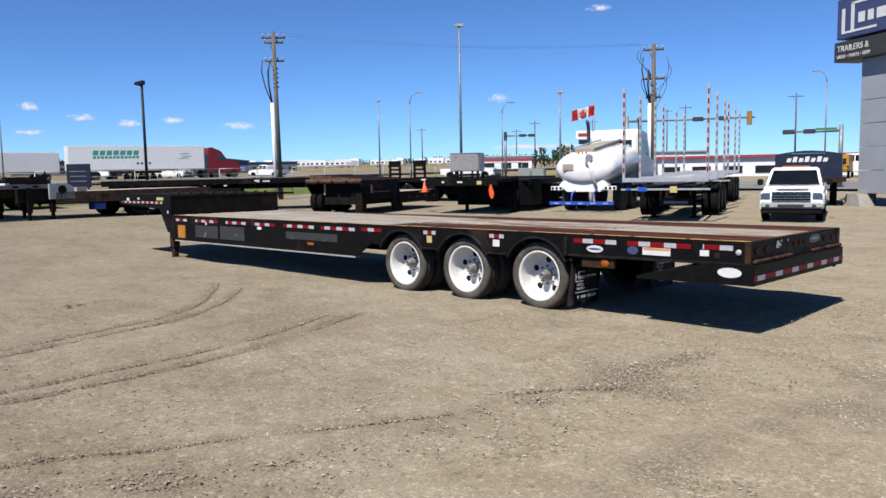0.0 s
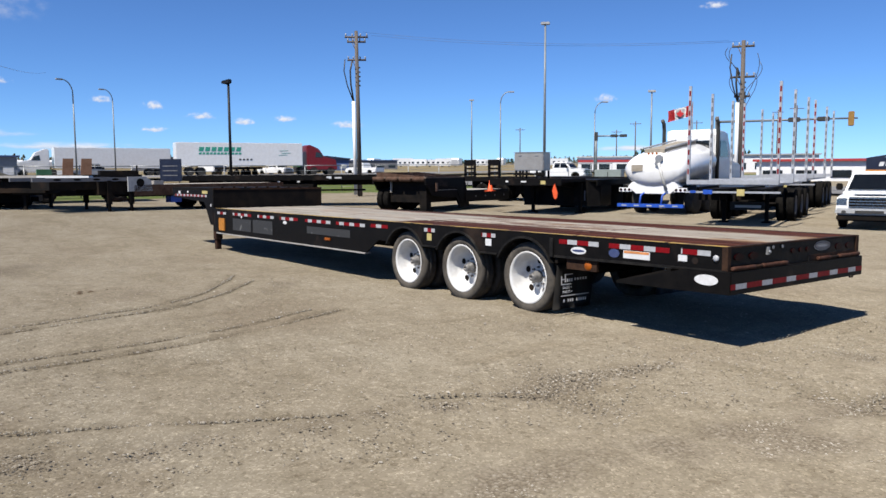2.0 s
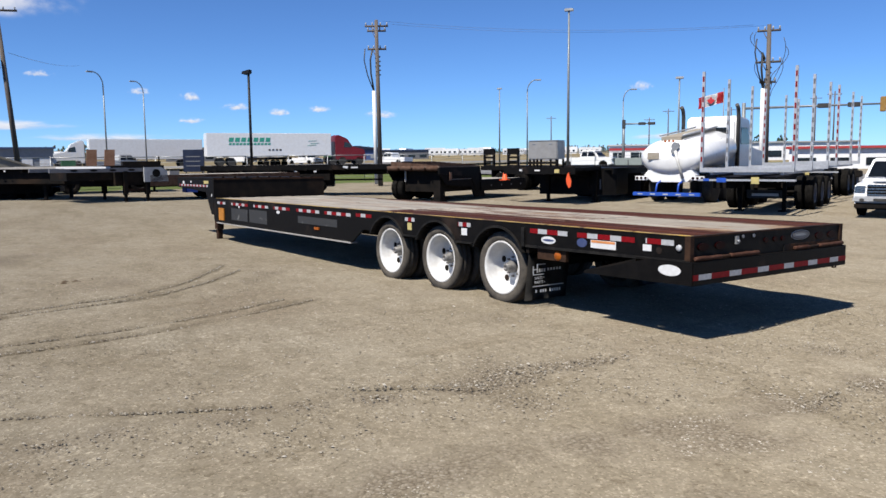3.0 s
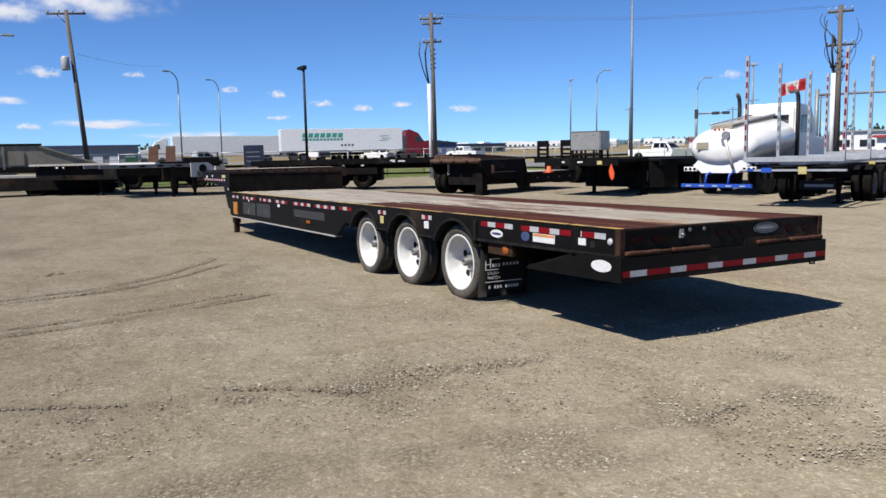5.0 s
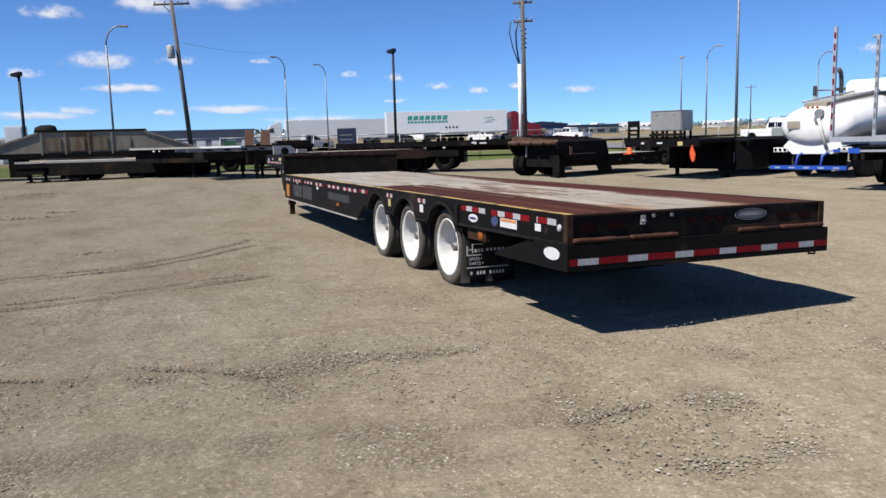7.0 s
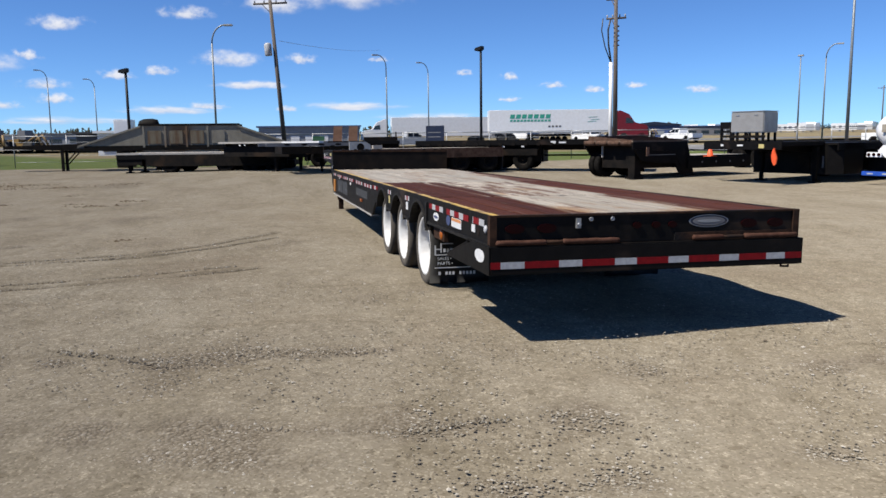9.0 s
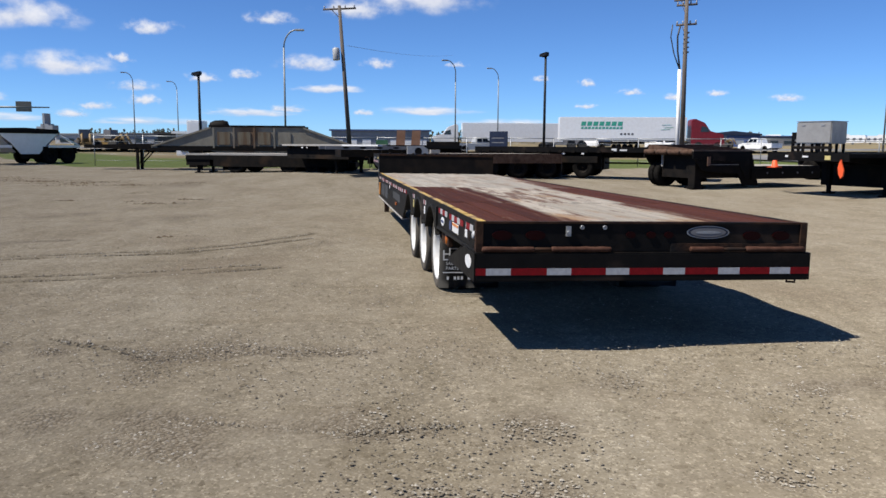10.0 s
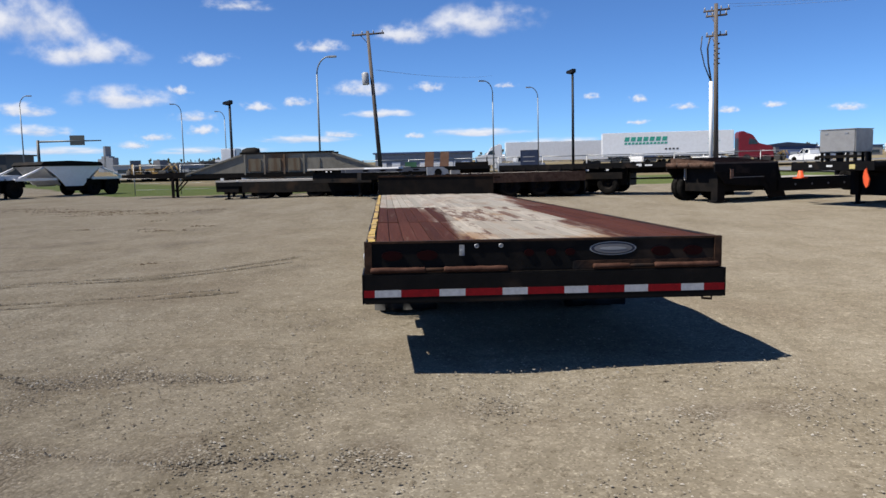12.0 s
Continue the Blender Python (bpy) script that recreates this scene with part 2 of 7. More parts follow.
    nt.links.new(speck.outputs["Color"], bw.inputs[0])
    tone = ramp(bw.outputs[0], [(0.0, (0.64, 0.62, 0.59)), (0.1, (0.89, 0.88, 0.86)), (0.5, (0.98, 0.98, 0.97)), (0.86, (1.04, 1.04, 1.05)), (0.93, (1.4, 1.42, 1.43))])
    base = mix(0.95, base, tone, "MULTIPLY")
    clod = cells(27)
    bw3 = nt.nodes.new("ShaderNodeSeparateColor")
    nt.links.new(clod.outputs["Color"], bw3.inputs[0])
    ctone = ramp(bw3.outputs[0], [(0.0, (0.7, 0.68, 0.65)), (0.03, (0.8, 0.78, 0.75)), (0.05, (0.98, 0.98, 0.98)), (0.87, (1.01, 1.01, 1.01)), (0.91, (1.26, 1.27, 1.28))])
    grit = ramp(noise_node(7.0, 8, 0.8), [(0.3, (0.84, 0.83, 0.81)), (0.5, (1, 1, 1)), (0.7, (1.1, 1.1, 1.1))])
    base = mix(0.8, base, ctone, "MULTIPLY")
    base = mix(0.8, base, grit, "MULTIPLY")
    peb = cells(46)
    bw2 = nt.nodes.new("ShaderNodeSeparateColor")
    nt.links.new(peb.outputs["Color"], bw2.inputs[0])
    ptone = ramp(bw2.outputs[0], [(0.0, (0.12, 0.098, 0.071)), (0.5, (0.157, 0.131, 0.098)), (0.85, (0.188, 0.162, 0.125)), (1.0, (0.24, 0.214, 0.173))])
    gap = ramp(peb.outputs["Distance"], [(0.35, (1, 1, 1)), (0.65, (0.62, 0.6, 0.57))])
    ptone = mix(1.0, ptone, gap, "MULTIPLY")
    half = nt.nodes.new("ShaderNodeMath")
    half.operation = "MULTIPLY"
    half.inputs[1].default_value = 0.8
    nt.links.new(loose.outputs["Fac"], half.inputs[0])
    base = mix(half.outputs[0], base, ptone)
    # track grooves darkened: disturbed soil, and the ruts' shade painted into the colour
    worn = nt.nodes.new("ShaderNodeAttribute")
    worn.attribute_name = "track_shade"
    base = mix(worn.outputs["Fac"], base, mix(1.0, base, (0.5, 0.47, 0.43, 1), "MULTIPLY"))
    # zones by place: grass beyond the yard, dry field far off
    sep = nt.nodes.new("ShaderNodeSeparateXYZ")
    nt.links.new(tc.outputs["Object"], sep.inputs[0])

    def add(a, b2, op="ADD"):
        x = nt.nodes.new("ShaderNodeMath")
        x.operation = op
        for s, v in zip(x.inputs, (a, b2)):
            if hasattr(v, "links"):
                nt.links.new(v, s)
            else:
                s.default_value = v
        return x.outputs[0]

    wob = add(noise_node(0.5, 4), 5.0, "MULTIPLY")
    dist = add(add(add(sep.outputs[0], -1.0, "MULTIPLY"), add(sep.outputs[1], 0.05, "MULTIPLY")), wob)
    bare = add(add(add(sep.outputs[1], 6.5), -1.6, "MULTIPLY"), 0.0, "MAXIMUM")
    dist = add(dist, bare, "SUBTRACT")
    verge = nt.nodes.new("ShaderNodeMapRange")
    verge.inputs[1].default_value, verge.inputs[2].default_value = 43.5, 44.3
    nt.links.new(dist, verge.inputs[0])
    grass = ramp(noise_node(3.0, 6, 0.7), [(0.3, (0.045, 0.065, 0.016)), (0.55, (0.08, 0.1, 0.028)), (0.75, (0.13, 0.122, 0.054))])
    base = mix(verge.outputs[0], base, grass)
    field = nt.nodes.new("ShaderNodeMapRange")
    field.inputs[1].default_value, field.inputs[2].default_value = 60, 66
    nt.links.new(dist, field.inputs[0])
    dry = ramp(noise_node(0.12, 6, 0.6), [(0.35, (0.138, 0.108, 0.062)), (0.6, (0.176, 0.146, 0.086))])
    base = mix(field.outputs[0], base, dry)
    nt.links.new(base, b.inputs["Base Color"])
    bp = nt.nodes.new("ShaderNodeBump")
    bp.inputs["Strength"].default_value, bp.inputs["Distance"].default_value = 0.7, 0.008
    nt.links.new(noise_node(22, 8, 0.72), bp.inputs["Height"])
    bp3 = nt.nodes.new("ShaderNodeBump")
    bp3.invert = True
    bp3.inputs["Distance"].default_value = 0.012
    nt.links.new(half.outputs[0], bp3.inputs["Strength"])
    nt.links.new(peb.outputs["Distance"], bp3.inputs["Height"])
    nt.links.new(bp.outputs[0], bp3.inputs["Normal"])
    bp2 = nt.nodes.new("ShaderNodeBump")
    bp2.inputs["Strength"].default_value, bp2.inputs["Distance"].default_value = 0.6, 0.05
    nt.links.new(noise_node(3.2, 5, 0.65), bp2.inputs["Height"])
    nt.links.new(bp3.outputs[0], bp2.inputs["Normal"])
    nt.links.new(bp2.outputs[0], b.inputs["Normal"])
    return m


def plank_material():
    """Oiled red-brown planks, bleached down the middle and dusty towards the neck, with worn, streaky borders."""
    m = bpy.data.materials.new("deck_plank")
    m.use_nodes = True
    nt = m.node_tree
    b = nt.nodes["Principled BSDF"]
    b.inputs["Roughness"].default_value = 0.85
    b.inputs["Specular IOR Level"].default_value = 0.12
    tc = nt.nodes.new("ShaderNodeTexCoord")
    oi = nt.nodes.new("ShaderNodeObjectInfo")
    sep = nt.nodes.new("ShaderNodeSeparateXYZ")
    nt.links.new(tc.outputs["Object"], sep.inputs[0])

    def link(v, s):
        if hasattr(v, "links"):
            nt.links.new(v, s)
        else:
            s.default_value = v

    def op(kind, a, c=0.0):
        x = nt.nodes.new("ShaderNodeMath")
        x.operation = kind
        link(a, x.inputs[0])
        link(c, x.inputs[1])
        return x.outputs[0]

    def step(v, lo, hi):
        x = nt.nodes.new("ShaderNodeMapRange")
        x.interpolation_type = "SMOOTHSTEP"
        x.inputs[1].default_value, x.inputs[2].default_value = lo, hi
        nt.links.new(v, x.inputs[0])
        return x.outputs[0]

    def grain(scale, stretch, detail=5.0, rough=0.6):
        mp = nt.nodes.new("ShaderNodeMapping")
        mp.inputs["Scale"].default_value = stretch
        nt.links.new(tc.outputs["Object"], mp.inputs[0])
        n = nt.nodes.new("ShaderNodeTexNoise")
        n.inputs["Scale"].default_value, n.inputs["Detail"].default_value, n.inputs["Roughness"].default_value = scale, detail, rough
        nt.links.new(mp.outputs[0], n.inputs["Vector"])
        return n.outputs["Fac"]

    def mix(f, a, c):
        x = nt.nodes.new("ShaderNodeMixRGB")
        link(f, x.inputs[0])
        link(a, x.inputs[1])
        link(c, x.inputs[2])
        return x.outputs[0]

    wob = op("MULTIPLY", op("SUBTRACT", grain(1.6, (0.4, 4.0, 1), 7, 0.7), 0.5), 0.55)
    patch = op("MULTIPLY", op("SUBTRACT", grain(0.9, (0.6, 1.6, 1), 4), 0.5), 0.6)
    per = op("MULTIPLY", op("SUBTRACT", oi.outputs["Random"], 0.5), 0.26)
    y = op("ADD", op("ADD", sep.outputs[1], wob), per)
    middle = op("MULTIPLY", step(y, 0.62, 0.8), op("SUBTRACT", 1.0, step(op("ADD", y, op("MULTIPLY", sep.outputs[0], 0.03)), 1.72, 1.95)))
    far = step(op("ADD", op("MULTIPLY", sep.outputs[0], -1.0), op("MULTIPLY", wob, 1.5)), 5.3, 5.6)
    far = op("MULTIPLY", far, op("SUBTRACT", 1.0, op("MULTIPLY", step(op("ADD", y, op("MULTIPLY", sep.outputs[0], 0.12)), 1.25, 1.5), 0.9)))
    bleach = op("MINIMUM", op("ADD", op("MAXIMUM", middle, far), op("MULTIPLY", step(grain(3.0, (0.35, 5.0, 1), 6, 0.7), 0.6, 0.72), 0.4)), 1.0)
    bleach = op("MULTIPLY", bleach, op("SUBTRACT", 1.0, op("MULTIPLY", step(op("ADD", grain(2.2, (0.5, 2.5, 1), 6, 0.7), per), 0.5, 0.62), op("SUBTRACT", 0.8, op("MULTIPLY", far, 0.5)))))
    fine = grain(9.0, (0.25, 6.0, 1), 5, 0.7)
    brown = mix(fine, (0.016, 0.005, 0.0034, 1), (0.086, 0.028, 0.017, 1))
    pale = mix(fine, (0.205, 0.176, 0.141, 1), (0.38, 0.351, 0.304, 1))
    pale = mix(step(grain(1.3, (0.6, 1.6, 1), 5), 0.5, 0.66), pale, (0.228, 0.152, 0.095, 1))
    pale = mix(op("MULTIPLY", far, 0.6), pale, mix(fine, (0.19, 0.175, 0.152, 1), (0.32, 0.304, 0.274, 1)))
    hv = nt.nodes.new("ShaderNodeHueSaturation")
    mr = nt.nodes.new("ShaderNodeMapRange")
    mr.inputs[3].default_value, mr.inputs[4].default_value = 0.76, 1.2
    nt.links.new(oi.outputs["Random"], mr.inputs[0])
    nt.links.new(mr.outputs[0], hv.inputs["Value"])
    nt.links.new(mix(bleach, brown, pale), hv.inputs["Color"])
    nt.links.new(hv.outputs[0], b.inputs["Base Color"])
    bp = nt.nodes.new("ShaderNodeBump")
    bp.inputs["Strength"].default_value, bp.inputs["Distance"].default_value = 0.7, 0.008
    nt.links.new(fine, bp.inputs["Height"])
    nt.links.new(bp.outputs[0], b.inputs["Normal"])
    return m


PLANK = plank_material()
EARTH = mat("dry_brown_earth", (0.085, 0.062, 0.042), (0.13, 0.1, 0.07), 0.95, spec=0.05, scale=8)
GROUND = ground_material()
ASPHALT = mat("asphalt", (0.2, 0.195, 0.19), (0.16, 0.155, 0.15), 0.9, scale=0.6, third=(0.25, 0.24, 0.22), big=0.1)


# ---- mesh helpers ----
def box(bm, x0, x1, y0, y1, z0, z1):
    v = [bm.verts.new((x, y, z)) for x in (x0, x1) for y in (y0, y1) for z in (z0, z1)]
    for f in ((0, 1, 3, 2), (4, 6, 7, 5), (0, 4, 5, 1), (2, 3, 7, 6), (0, 2, 6, 4), (1, 5, 7, 3)):
        bm.faces.new([v[i] for i in f])
    return bm


def rbox(bm, x0, x1, y0, y1, z0, z1, r=0.02):
    """A box with chamfered edges."""
    t = bmesh.new()
    box(t, x0, x1, y0, y1, z0, z1)
    bmesh.ops.bevel(t, geom=list(t.edges), offset=r, segments=2, affect="EDGES")
    merge(bm, t)
    return bm


def merge(bm, other, m=None):
    t = bpy.data.meshes.new("tmp")
    if m is not None:
        bmesh.ops.transform(other, matrix=m, verts=other.verts)
    other.to_mesh(t)
    bm.from_mesh(t)
    bpy.data.meshes.remove(t)
    other.free()
    return bm


def prism(bm, outline, a0, a1, axis="y"):
    """An outline (pairs) drawn out along an axis: for y the pairs are x, z; for x they are y, z; for z they are x, y."""
    def put(p, a):
        return {"y": (p[0], a, p[1]), "x": (a, p[0], p[1]), "z": (p[0], p[1], a)}[axis]
    lo = [bm.verts.new(put(p, a0)) for p in outline]
    hi = [bm.verts.new(put(p, a1)) for p in outline]
    n = len(outline)
    bm.faces.new(lo)
    bm.faces.new(hi[::-1])
    for i in range(n):
        bm.faces.new((lo[i], hi[i], hi[(i + 1) % n], lo[(i + 1) % n]))
    bmesh.ops.recalc_face_normals(bm, faces=bm.faces)
    return bm


def rod(bm, p, q, r, r2=None, n=10, caps=True):
    """A round bar from p to q."""
    p, q = Vector(p), Vector(q)
    r2 = r if r2 is None else r2
    turn = (q - p).to_track_quat("Z", "Y").to_matrix()
    rings = []
    for c, rr in ((p, r), (q, r2)):
        rings.append([bm.verts.new(c + turn @ Vector((rr * math.cos(2 * math.pi * i / n), rr * math.sin(2 * math.pi * i / n), 0))) for i in range(n)])
    for i in range(n):
        f = bm.faces.new((rings[0][i], rings[0][(i + 1) % n], rings[1][(i + 1) % n], rings[1][i]))
        f.smooth = True
    if caps:
        bm.faces.new(rings[0][::-1])
        bm.faces.new(rings[1])
    return bm


def path_rod(bm, pts, r, n=8):
    """One bent round bar through several points."""
    pts = [Vector(p) for p in pts]
    rings = []
    side = None
    for i, p in enumerate(pts):
        d = (pts[min(i + 1, len(pts) - 1)] - pts[max(i - 1, 0)]).normalized()
        if side is None:
            side = d.orthogonal().normalized()
        side = (side - d * side.dot(d)).normalized()
        up = d.cross(side)
        rings.append([bm.verts.new(p + r * (math.cos(2 * math.pi * k / n) * side + math.sin(2 * math.pi * k / n) * up)) for k in range(n)])
    for r0, r1 in zip(rings, rings[1:]):
        for k in range(n):
            bm.faces.new((r0[k], r0[(k + 1) % n], r1[(k + 1) % n], r1[k])).smooth = True
    bm.faces.new(rings[0][::-1])
    bm.faces.new(rings[-1])
    return bm


def lathe(bm, profile, axis="y", n=28, centre=(0, 0, 0), caps=True):
    """A profile of (along, radius) turned about an axis through centre."""
    c = Vector(centre)
    rings = []
    for a, r in profile:
        ring = []
        for i in range(n):
            s, t = r * math.cos(2 * math.pi * i / n), r * math.sin(2 * math.pi * i / n)
            ring.append(bm.verts.new(c + Vector({"y": (s, a, t), "x": (a, s, t), "z": (s, t, a)}[axis])))
        rings.append(ring)
    for r0, r1 in zip(rings, rings[1:]):
        for i in range(n):
            f = bm.faces.new((r0[i], r0[(i + 1) % n], r1[(i + 1) % n], r1[i]))
            f.smooth = True
    for ring, flip in ((rings[0], True), (rings[-1], False)):
        if caps and (ring[0].co - ring[n // 2].co).length > 1e-4:
            bm.faces.new(ring[::-1] if flip else ring)
    bmesh.ops.recalc_face_normals(bm, faces=bm.faces)
    return bm


def disc(bm, c, ru, rv, n=20, face="y", depth=0.004):
    """A thin oval plate whose flat side faces an axis."""
    out = [(ru * math.cos(2 * math.pi * i / n), rv * math.sin(2 * math.pi * i / n)) for i in range(n)]
    x, y, z = c
    if face == "y":
        return prism(bm, [(x + a, z + b) for a, b in out], y, y + depth, "y")
    return prism(bm, [(y + a, z + b) for a, b in out], x, x + depth, "x")


def part(name, bm, material, parent=None, label=""):
    me = bpy.data.meshes.new(name)
    bm.to_mesh(me)
    bm.free()
    me.materials.append(material)
    ob = new(name, me)
    if parent is not None:
        ob.parent = parent
    if label:
        tagged(ob, label=label)
    return ob


def thing(name, label, category, m=None, group="", kind=""):
    e = new(name)
    e.empty_display_size = 0.3
    if m is not None:
        e.matrix_world = m
    return tagged(e, label, category, group, kind)


def gz(x, y):
    """Height of the yard: level by the parked trailer, rising very gently outwards."""
    r = math.hypot(x + 2, y - 7)
    along = 1.0 if x > -17 else math.exp(-((x + 17) / 4) ** 2)
    return 0.009 * max(0.0, r - 14) - 0.05 * math.exp(-((y - 10) / 3.2) ** 2) * along + float(low_rise(x, y))


def low_rise(X, Y):
    """A broad, shallow swell of the yard under the row of parked trailers."""
    a, b = np.clip((-X - 20) / 6, 0, 1), np.clip((-X - 33) / 5, 0, 1)
    return 0.2 * a * a * (3 - 2 * a) * (1 - b * b * (3 - 2 * b)) * np.exp(-((Y - 8.5) / 7) ** 2)


def wheel(parent, x, y, z, r, w, out=-1, rim=WHITE_RIM, dish=0.12, dual=True, tyre_mat=RUBBER, n=32, rim_r=None):
    """A tyre with its rim and hub; out is the side (along y) that it shows. A dual has a second tyre behind."""
    rim_r = rim_r or r * 0.71
    for k in range(2 if dual else 1):
        off = -out * k * (w + 0.05)
        bm = bmesh.new()
        h = w / 2
        lathe(bm, [(-h * 0.72, rim_r - 0.005), (-h * 0.95, rim_r + 0.03), (-h, (r + rim_r) / 2), (-h * 0.93, r - 0.035), (-h * 0.8, r - 0.008), (-h * 0.4, r),
                   (-h * 0.36, r - 0.005), (-h * 0.28, r - 0.005), (-h * 0.24, r), (h * 0.24, r), (h * 0.28, r - 0.005), (h * 0.36, r - 0.005), (h * 0.4, r),
                   (h * 0.8, r - 0.008), (h * 0.93, r - 0.035), (h, (r + rim_r) / 2), (h * 0.95, rim_r + 0.03), (h * 0.72, rim_r - 0.005)], "y", n, (x, y + off, z), False)
        t = part("tyre", bm, tyre_mat, parent)
        bm = bmesh.new()
        s = out
        face = s * h * 0.86
        lathe(bm, [(face, rim_r + 0.012), (face + s * 0.008, rim_r), (face - s * 0.02, rim_r - 0.025), (face - s * dish * 0.6, rim_r - 0.04), (face - s * dish, rim_r - 0.075),
                   (face - s * dish * 1.02, rim_r * 0.42), (face - s * dish * 0.98, rim_r * 0.30), (face - s * dish * 0.98, 0.001)], "y", n, (x, y + off, z), False)
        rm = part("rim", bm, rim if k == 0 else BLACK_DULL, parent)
        if k == 0:
            bm = bmesh.new()
            lathe(bm, [(face - s * dish, rim_r * 0.25), (face - s * dish * 0.7, rim_r * 0.23), (face - s * dish * 0.6, rim_r * 0.17), (face - s * dish * 0.35, rim_r * 0.16),
                       (face - s * dish * 0.28, rim_r * 0.11), (face - s * dish * 0.28, rim_r * 0.06), (face - s * dish * 0.4, rim_r * 0.05), (face - s * dish * 0.4, 0.001)], "y", 18, (x, y, z))
            for i in range(8):
                a = 2 * math.pi * i / 8
                c = Vector((x + rim_r * 0.37 * math.cos(a), y + face - s * dish, z + rim_r * 0.37 * math.sin(a)))
                rod(bm, c, c + Vector((0, s * 0.03, 0)), 0.014, n=6)
            part("hub", bm, HUB if dual else BLACK_DULL, parent)
            for i in range(5 if dual else 0):
                a = 2 * math.pi * (i + 0.3) / 5 + x
                bm = bmesh.new()
                disc(bm, (x + rim_r * 0.64 * math.cos(a), y + face - s * (dish - 0.004), z + rim_r * 0.64 * math.sin(a)), rim_r * 0.13, rim_r * 0.13, 14, "y", 0.004)
                part("rim_hole", bm, BLACK_DULL, rm)


# ---- ground ----
def graded(lo, hi, step, reach, grow=1.16):
    """Coordinates spaced evenly between lo and hi, then ever wider out to reach."""
    mid = list(np.arange(lo, hi + step / 2, step))
    out, d, a = [], step, mid[-1]
    while a < reach:
        d = min(d * grow, 260)
        a += d
        out.append(a)
    inn, d, a = [], step, mid[0]
    while a > -reach:
        d = min(d * grow, 260)
        a -= d
        inn.append(a)
    return inn[::-1] + mid + out


# old tyre tracks in the gravel, and bands of loose stones
def curve(pts, step=0.05):
    """A smooth line through points, in even short steps."""
    p = [Vector((*q, 0)) for q in pts]
    p = [2 * p[0] - p[1]] + p + [2 * p[-1] - p[-2]]
    out = []
    for a, b, c, d in zip(p, p[1:], p[2:], p[3:]):
        n = max(2, int((c - b).length / step))
        for k in range(n):
            t = k / n
            q = 0.5 * (2 * b + (c - a) * t + (2 * a - 5 * b + 4 * c - d) * t * t + (3 * b - a - 3 * c + d) * t ** 3)
            out.append((q.x, q.y))
    return out


TRACKS = [curve(q) for q in (
    ((-7.95, 1.6), (-8.16, 2.65), (-8.45, 3.98), (-8.69, 4.84), (-9.33, 5.75), (-10.35, 6.67)),
    ((-8.25, 1.6), (-8.42, 2.73), (-8.71, 3.96), (-8.9, 4.71), (-9.6, 5.6), (-11.04, 6.66)),
    ((-6.6, 1.5), (-6.54, 2.15), (-6.49, 2.81), (-6.5, 3.77), (-6.62, 4.77), (-7.27, 6.36)),
    ((-6.9, 1.5), (-6.85, 2.4), (-6.82, 3.4), (-6.95, 4.6), (-7.5, 6.1)),
    ((-5.2, 1.2), (-5.03, 1.95), (-4.65, 2.55), (-4.46, 2.92), (-4.21, 3.36), (-3.7, 4.3)),
    ((-1.9, 6.11), (-1.7, 6.6), (-1.59, 7.07), (-1.66, 7.44), (-1.67, 7.99)),
    ((-3.75, 4.9), (-3.44, 5.45), (-3.24, 5.74)))]
BANDS = [(curve(q, 0.1), w) for q, w in (
    (((-3.85, 3.0), (-3.55, 4.5), (-3.42, 5.6), (-3.25, 7.4)), 0.2), (((-2.3, 3.9), (-1.95, 5.1), (-1.72, 6.2), (-1.64, 8.2)), 0.26), (((-4.7, 1.5), (-4.1, 2.4), (-3.6, 3.6)), 0.18),
    (((-1.6, 5.8), (-1.4, 6.3), (-1.3, 6.8)), 0.2), (((-2.3, 8.7), (-2.0, 9.6), (-2.1, 10.6)), 0.28), (((-0.9, 7.2), (-0.7, 8.3), (-0.9, 9.6)), 0.22), (((-9.4, 1.5), (-10.4, 3.0)), 0.3),
    (((-14.4, -0.5), (-14.6, 1.2), (-16.3, 2.4), (-18.4, 3.7)), 0.4), (((-20.0, -5.0), (-19.2, -1.0), (-21.5, 2.0)), 0.6), (((-24.5, -7.0), (-25.5, -1.5), (-24.0, 3.0)), 0.7), (((-28.0, -9.0), (-29.5, -4.0)), 0.8))]


def band_lift(X, Y):
    """How far a place lies in the bands of loose stones, 0 to 1, for arrays."""
    out = np.zeros(X.shape)
    for line, w in BANDS:
        best = np.full(X.shape, 1e9)
        for q in line[::2]:
            best = np.minimum(best, (X - q[0]) ** 2 + (Y - q[1]) ** 2)
        out = np.maximum(out, np.exp(-best / (w * w)))
    return out


def wave_noise(X, Y, seed, lo, hi, n=14):
    """Smooth uneven noise of about -1 to 1 from waves of random direction."""
    rng = np.random.default_rng(seed)
    out = np.zeros(X.shape)
    for k in range(n):
        f, a, ph = math.exp(rng.uniform(math.log(lo), math.log(hi))), rng.uniform(0, math.pi), rng.uniform(0, 6.28)
        out += np.sin(f * (math.cos(a) * X + 1.5 * math.sin(a) * Y) + ph)
    return out / math.sqrt(n)


def looseness(X, Y):
    """How loose and stony the yard is at a place, 0 to 1."""
    v = 0.28 * wave_noise(X, Y, 3, 0.5, 2.2) + 0.28 * wave_noise(X, Y, 8, 3.0, 9.0) + 1.15 * band_lift(X, Y) * (0.7 + 0.4 * wave_noise(X, Y, 12, 4.0, 12.0))
    return np.clip((v - 0.35) / 0.75, 0, 1)


